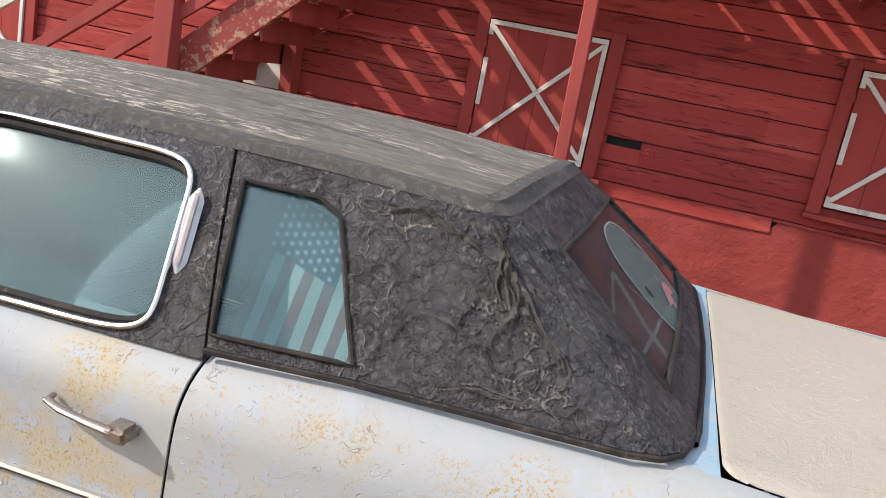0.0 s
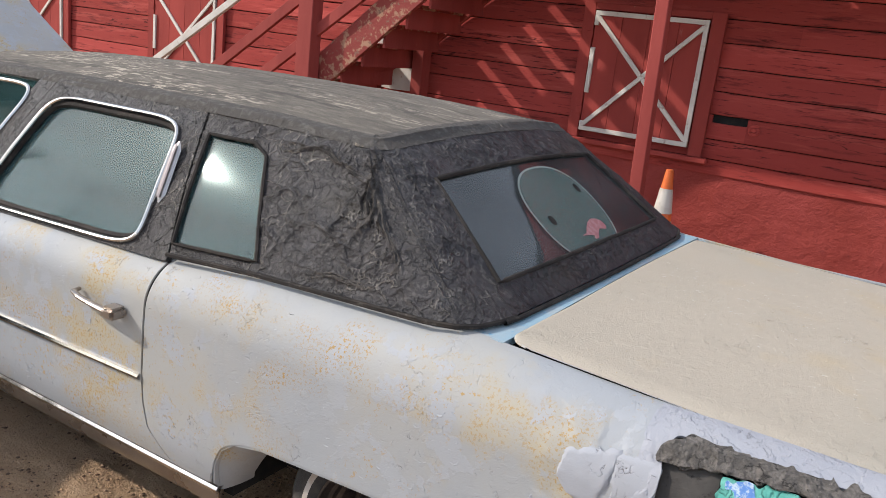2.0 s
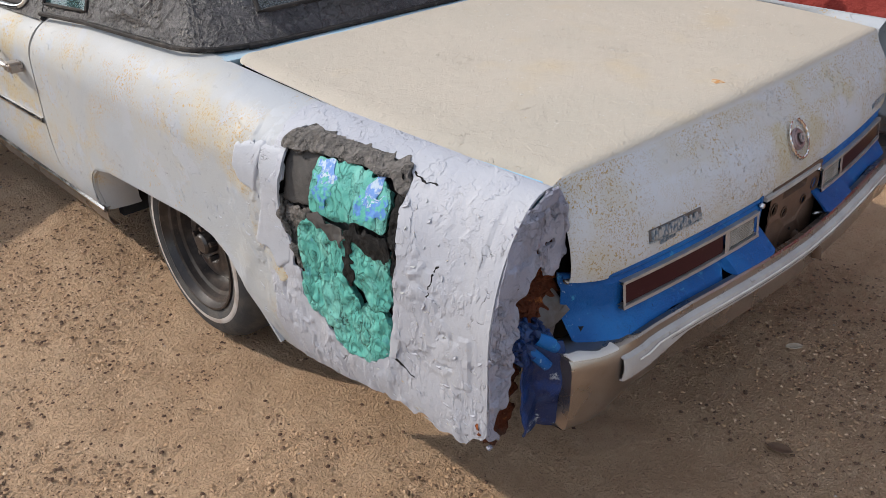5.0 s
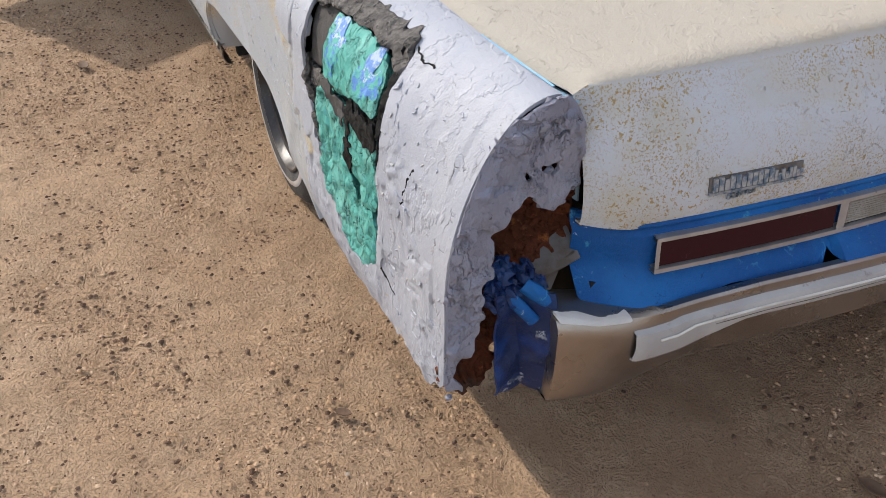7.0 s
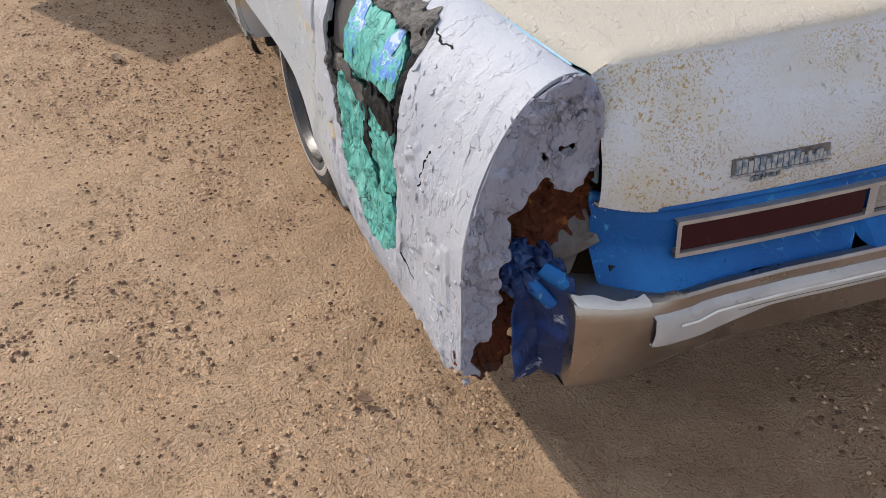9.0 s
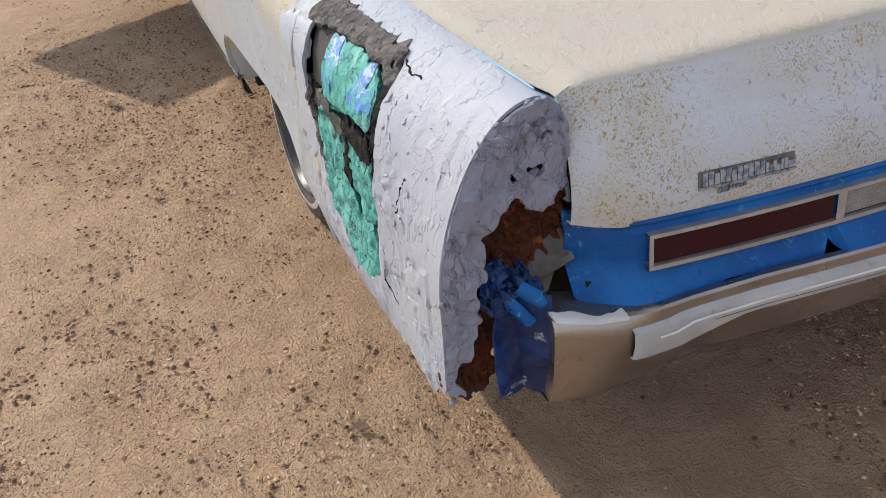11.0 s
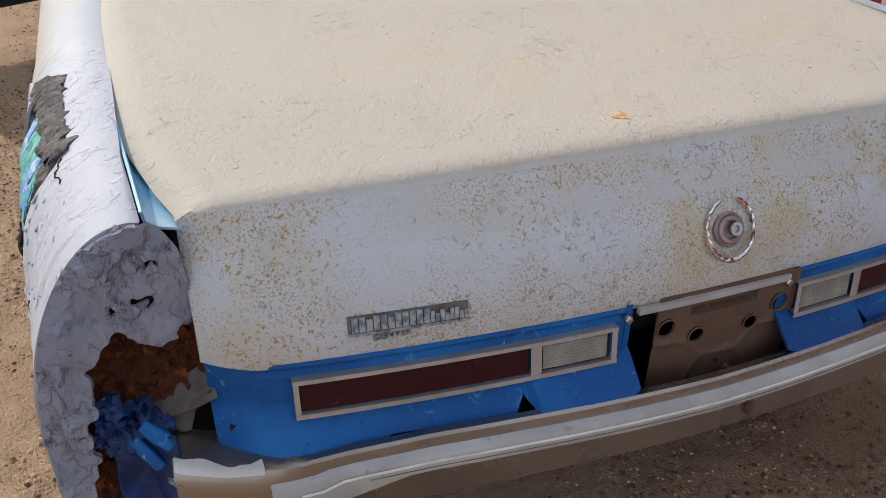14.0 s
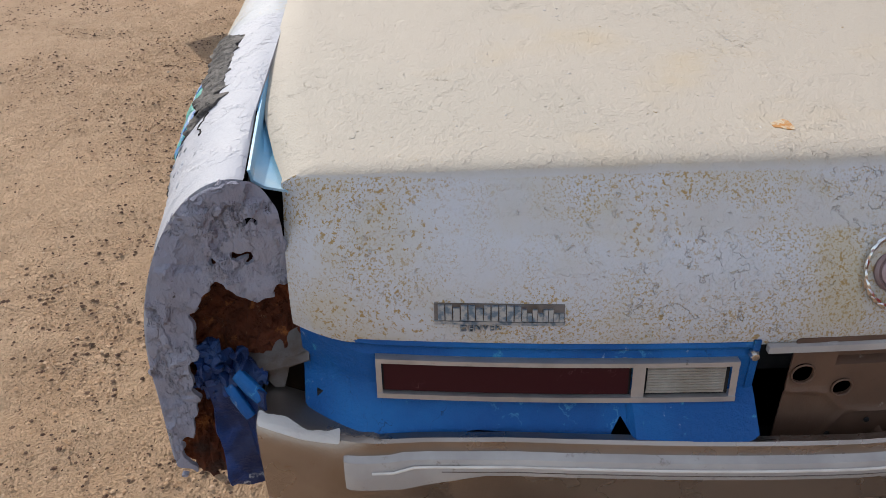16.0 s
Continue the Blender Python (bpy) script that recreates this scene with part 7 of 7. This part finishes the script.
# ---- bare tree on the sunny side of the yard ----


def bare_tree(at, height, seed):
    rnd = random.Random(seed)
    t = thing("bare_tree", "leafless tree with many thin spreading branches", "tree")
    trunk = tube([(at[0] + 0.1 * math.sin(i), at[1] + 0.08 * math.cos(2 * i), height * 0.38 * i / 5) for i in range(6)], [0.28, 0.22, 0.20, 0.19, 0.18, 0.17], 10)
    part("trunk", trunk, bark, t)
    top = Vector((at[0] + 0.1 * math.sin(5), at[1] + 0.08 * math.cos(10), height * 0.38))

    def grow(p, d, length, r, depth, bm):
        pts, rs = [p], [r]
        for k in range(4):
            d = (d + Vector((rnd.uniform(-1, 1), rnd.uniform(-1, 1), rnd.uniform(-0.7, 0.8))) * 0.28).normalized()
            p = p + d * length / 4
            pts.append(p)
            rs.append(r * (1 - 0.13 * (k + 1)))
        bm = tube(pts, rs, 5 if depth < 3 else 4, bm)
        if depth < 5:
            for _ in range(3 if depth < 4 else 2):
                i = rnd.choice((2, 3, 4))
                nd = (d + Vector((rnd.uniform(-1, 1), rnd.uniform(-1, 1), rnd.uniform(-0.5, 0.7))) * 0.9).normalized()
                bm = grow(pts[i], nd, length * rnd.uniform(0.6, 0.82), max(0.008, rs[i] * 0.62), depth + 1, bm)
        return bm

    for k in range(5):
        a = 2 * math.pi * k / 5 + 0.4
        part("limb", grow(top, Vector((math.cos(a) * 0.8, math.sin(a) * 0.8, 0.65)).normalized(), height * 0.22, 0.11, 1, None), bark, t)
    return t


bare_tree((-14.6, -6.5), 11.0, 5)

# ---- clutter by the barn ----


def straw_heap():
    rnd = random.Random(21)
    V, F = [], []
    for _ in range(9000):
        x, y = rnd.gauss(1.75, 0.6), rnd.uniform(1.9, 3.74)
        if x < 0.9 or y < 3.25 - 0.25 * (x - 1.0) + rnd.gauss(0, 0.55):
            continue
        a, l = rnd.uniform(0, 6.28), rnd.uniform(0.04, 0.14)
        z = rnd.uniform(0.0, 0.24) * max(0, 1 - abs(y - 3.65) / 0.5) + 0.008
        d = Vector((math.cos(a), math.sin(a), rnd.uniform(-0.25, 0.25))) * l
        s = Vector((-math.sin(a), math.cos(a), 0)) * 0.0028
        c = Vector((x, y, z))
        n = len(V)
        V += [c - d / 2 - s, c - d / 2 + s, c + d / 2 + s, c + d / 2 - s, c + Vector((0, 0, 0.003))]
        F += [(n, n + 1, n + 4), (n + 1, n + 2, n + 4), (n + 2, n + 3, n + 4), (n + 3, n, n + 4)]
    me = bpy.data.meshes.new("straw")
    me.from_pydata(V, [], F)
    bm = bmesh.new()
    bm.from_mesh(me)
    bpy.data.meshes.remove(me)
    return bm


tagged(link("straw", straw_heap(), straw_dry), "dry yellow straw strewn along the barn wall", "straw", kind="stuff")


def dead_leaf(x, y, s, a, mat, nm="dead_leaf", lab="curled dead leaf lying on the sand"):
    P = []
    for u in np.linspace(-1, 1, 7):
        w = (1 - u * u) ** 0.6 * 0.5 + 0.02
        P.append([(x + s * (u * math.cos(a) - v * w * math.sin(a)), y + s * (u * math.sin(a) + v * w * math.cos(a)), 0.012 + s * 0.25 * (v * v * w + 0.3 * u * u)) for v in np.linspace(-1, 1, 5)])
    tagged(link(nm, grid(P, thick=0.002), mat), lab, "leaf", group="dead leaves")


leaf_brown = material("dead_leaf_brown", (0.13, 0.075, 0.045), 0.8, layers=[("noise", 60, 0.4, 0.7, (0.09, 0.05, 0.03))])
leaf_pale = material("dead_leaf_pale", (0.42, 0.36, 0.28), 0.8, layers=[("noise", 60, 0.4, 0.7, (0.34, 0.28, 0.2))])
dead_leaf(1.640, -0.135, 0.035, 0.3, leaf_brown)
dead_leaf(1.62, 1.55, 0.04, 1.0, leaf_pale)
dead_leaf(0.965, -1.10, 0.022, 0.9, leaf_brown, lab="flat brown chip lying on the sand")
dead_leaf(-1.30, -1.45, 0.04, 0.2, leaf_brown)
dead_leaf(1.45, 0.35, 0.03, 0.9, leaf_pale)

# green cart at the edge of the yard
cart = thing("garden_cart", "dark green metal garden cart on a black wheel", "cart")
part("bed", box(1.70, 2.6, 1.92, 2.35, 0.26, 0.32, 0.01), dark_green, cart)
part("side", box(1.68, 2.6, 1.90, 1.93, 0.29, 0.40, 0.006), dark_green, cart)
part("axle", tube([(1.90, 1.80, 0.165), (1.90, 2.44, 0.165)], 0.012, 8), dark_green, cart)
part("bearing", box(1.88, 1.92, 1.94, 1.97, 0.15, 0.27, 0.003), dark_green, cart)
part("wheel", spin([(0.06, -0.04), (0.14, -0.045), (0.165, -0.02), (0.165, 0.02), (0.14, 0.045), (0.06, 0.04)], (1.90, 1.86, 0.165), "y", 28), tyre_rubber, cart)
part("wheel", spin([(0.06, -0.04), (0.14, -0.045), (0.165, -0.02), (0.165, 0.02), (0.14, 0.045), (0.06, 0.04)], (1.90, 2.40, 0.165), "y", 28), tyre_rubber, cart)
part("leg", box(2.52, 2.55, 1.98, 2.28, 0.0, 0.27, 0.004), dark_green, cart)

# ---- curled flakes of paint ----


def flakes(count, seed, place, size, lift):
    """Crescents of lifted paint. place(rnd) gives a point, two axes in the surface and its normal, or None."""
    rnd = random.Random(seed)
    V, F = [], []
    for _ in range(count):
        got = place(rnd)
        if not got:
            continue
        c, ax, az, nn = got
        r = size * rnd.uniform(0.4, 1.4)
        a0, span = rnd.uniform(0, 6.28), rnd.uniform(0.9, 2.6)
        sq = rnd.uniform(0.4, 1.0)
        k = 6
        n = len(V)
        for i in range(k + 1):
            a = a0 + span * i / k
            w = math.sin(math.pi * i / k)
            d = ax * math.cos(a) + az * (math.sin(a) * sq)
            jit = 1 + rnd.uniform(-0.12, 0.12)
            V.append(c + d * (r * jit * 1.1) - nn * 0.0008)
            V.append(c + d * (r * jit) + nn * (lift * w * rnd.uniform(0.7, 1.2) + 0.0003))
            V.append(c + d * (r * jit * (1 - 0.45 * w)) - nn * 0.0006)
        for i in range(k):
            p = n + 3 * i
            F += [(p, p + 3, p + 4, p + 1), (p + 1, p + 4, p + 5, p + 2)]
    me = bpy.data.meshes.new("flakes")
    me.from_pydata(V, [], F)
    bm = bmesh.new()
    bm.from_mesh(me)
    bpy.data.meshes.remove(me)
    return bm


def on_flank(x0, x1, z0, z1, thr, holes=True):
    def place(rnd):
        x, z = rnd.uniform(x0, x1), rnd.uniform(z0, z1)
        if fuzz(x, z, 31, 3.2) + 0.5 * fuzz(x, z, 3, 9) + rnd.uniform(-0.25, 0.25) < thr or z < table(x, BOTTOM) + 0.02 or abs(x - seam_x(z)) < 0.02:
            return None
        if holes and inside(HOLE, x, z):
            return None
        y = side_y(x, z)
        dy = (side_y(x, z + 0.01) - y) / 0.01
        nn = Vector((0, -1, -dy)).normalized()
        az = Vector((0, -dy, 1)).normalized()
        s = flank_swell(x, z) if x > -0.56 else 0.0
        return Vector((x, -(y + s), z)), Vector((1, 0, 0)), az, nn
    return place


def on_lid(rnd):
    x, y = rnd.uniform(0.25, 1.29), rnd.uniform(-0.78, 0.78)
    if fuzz(x, y, 8, 3.0) + rnd.uniform(-0.4, 0.3) < 0.05:
        return None
    return Vector((x, y, 0.998 - 0.028 * (x - 0.2) - 0.012 * (y / 0.8) ** 2)), Vector((1, 0, 0)), Vector((0, 1, 0)), Vector((0, 0, 1))


def on_face_rear(rnd):
    y, z = rnd.uniform(-0.72, 0.72), rnd.uniform(0.74, 0.93)
    if fuzz(y, z, 8, 5.0) + rnd.uniform(-0.4, 0.3) < 0.0:
        return None
    nn = Vector((0.9, 0, 0.43)) if z > 0.8 else Vector((1, 0, 0.1)).normalized()
    return Vector((face_at(y, z), y, z)), Vector((0, 1, 0)), nn.cross(Vector((0, 1, 0))) * -1, nn


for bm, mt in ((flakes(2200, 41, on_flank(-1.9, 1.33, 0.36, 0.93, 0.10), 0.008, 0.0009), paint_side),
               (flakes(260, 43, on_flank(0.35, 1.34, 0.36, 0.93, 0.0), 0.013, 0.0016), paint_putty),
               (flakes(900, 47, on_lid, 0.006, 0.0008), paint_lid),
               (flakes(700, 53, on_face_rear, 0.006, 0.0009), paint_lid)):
    tagged(part("flaking_paint", bm, mt, car, "curled scales of lifting paint", smooth=False), kind="stuff")

# ---- barn boards ----
rnd = random.Random(11)
zs = [0.868, 0.985, 1.135, 1.318, 1.487, 1.66, 1.84, 2.01, 2.19, 2.37, 2.55, 2.74, 2.93, 3.12, 3.31, 3.5]


def plank(x0, x1, z0, z1, name="plank"):
    n = max(2, int((x1 - x0) / 0.12))
    P = []
    for i in range(n + 1):
        x = x0 + (x1 - x0) * i / n
        a = 0.006 * fuzz(x, z0, 0, 2.2) + 0.003 * fuzz(x, z0, 0, 9)
        b = 0.006 * fuzz(x, z1, 0, 2.2) + 0.003 * fuzz(x, z1, 0, 9)
        cup = 0.004 * fuzz(x, z0, 5, 1.5)
        P.append([(x, WALL + 0.03, z0 + 0.004 + a), (x, WALL + cup, z0 + 0.004 + a), (x, WALL - 0.004 + cup, z0 + 0.010 + a), (x, WALL - 0.002, (z0 + z1) / 2), (x, WALL + 0.004 - cup, z1 - 0.010 + b), (x, WALL + 0.008 - cup, z1 - 0.003 + b), (x, WALL + 0.03, z1 - 0.003 + b)])
    bm = grid(P)
    for k in (0, -1):
        pts = P[k]
        f = bm.faces.new([bm.verts.new(p) for p in (pts if k else pts[::-1])])
    bmesh.ops.remove_doubles(bm, verts=bm.verts[:], dist=1e-5)
    return part(name, bm, barn_red, wall, smooth=False)


for r in range(len(zs) - 1):
    joints = [-11.0] + sorted(rnd.uniform(-9.5, 5.0) for _ in range(3)) + [6.0]
    if r == 0:
        joints = [-11.0, -4.2, 0.755]
    if r == 2:
        joints = [-11.0, -3.1, -0.52, -0.26, 2.4, 6.0]
    for a, b in zip(joints, joints[1:]):
        if b - a < 0.1:
            continue
        if r == 2 and a == -0.52:
            plank(a, b, zs[r], zs[r + 1] - 0.055)
            continue
        plank(a, b, zs[r] + (0.085 if r == 0 and a > 0.7 else 0), zs[r + 1])
plank(0.762, 6.0, 0.955, 0.985)
knot = spin([(0.045, 0.0), (0.034, -0.008), (0.022, -0.004), (0.014, -0.012), (0.0, -0.010)], (-0.205, WALL - 0.003, 1.245), "y", 14)
part("knot", knot, barn_red, wall)
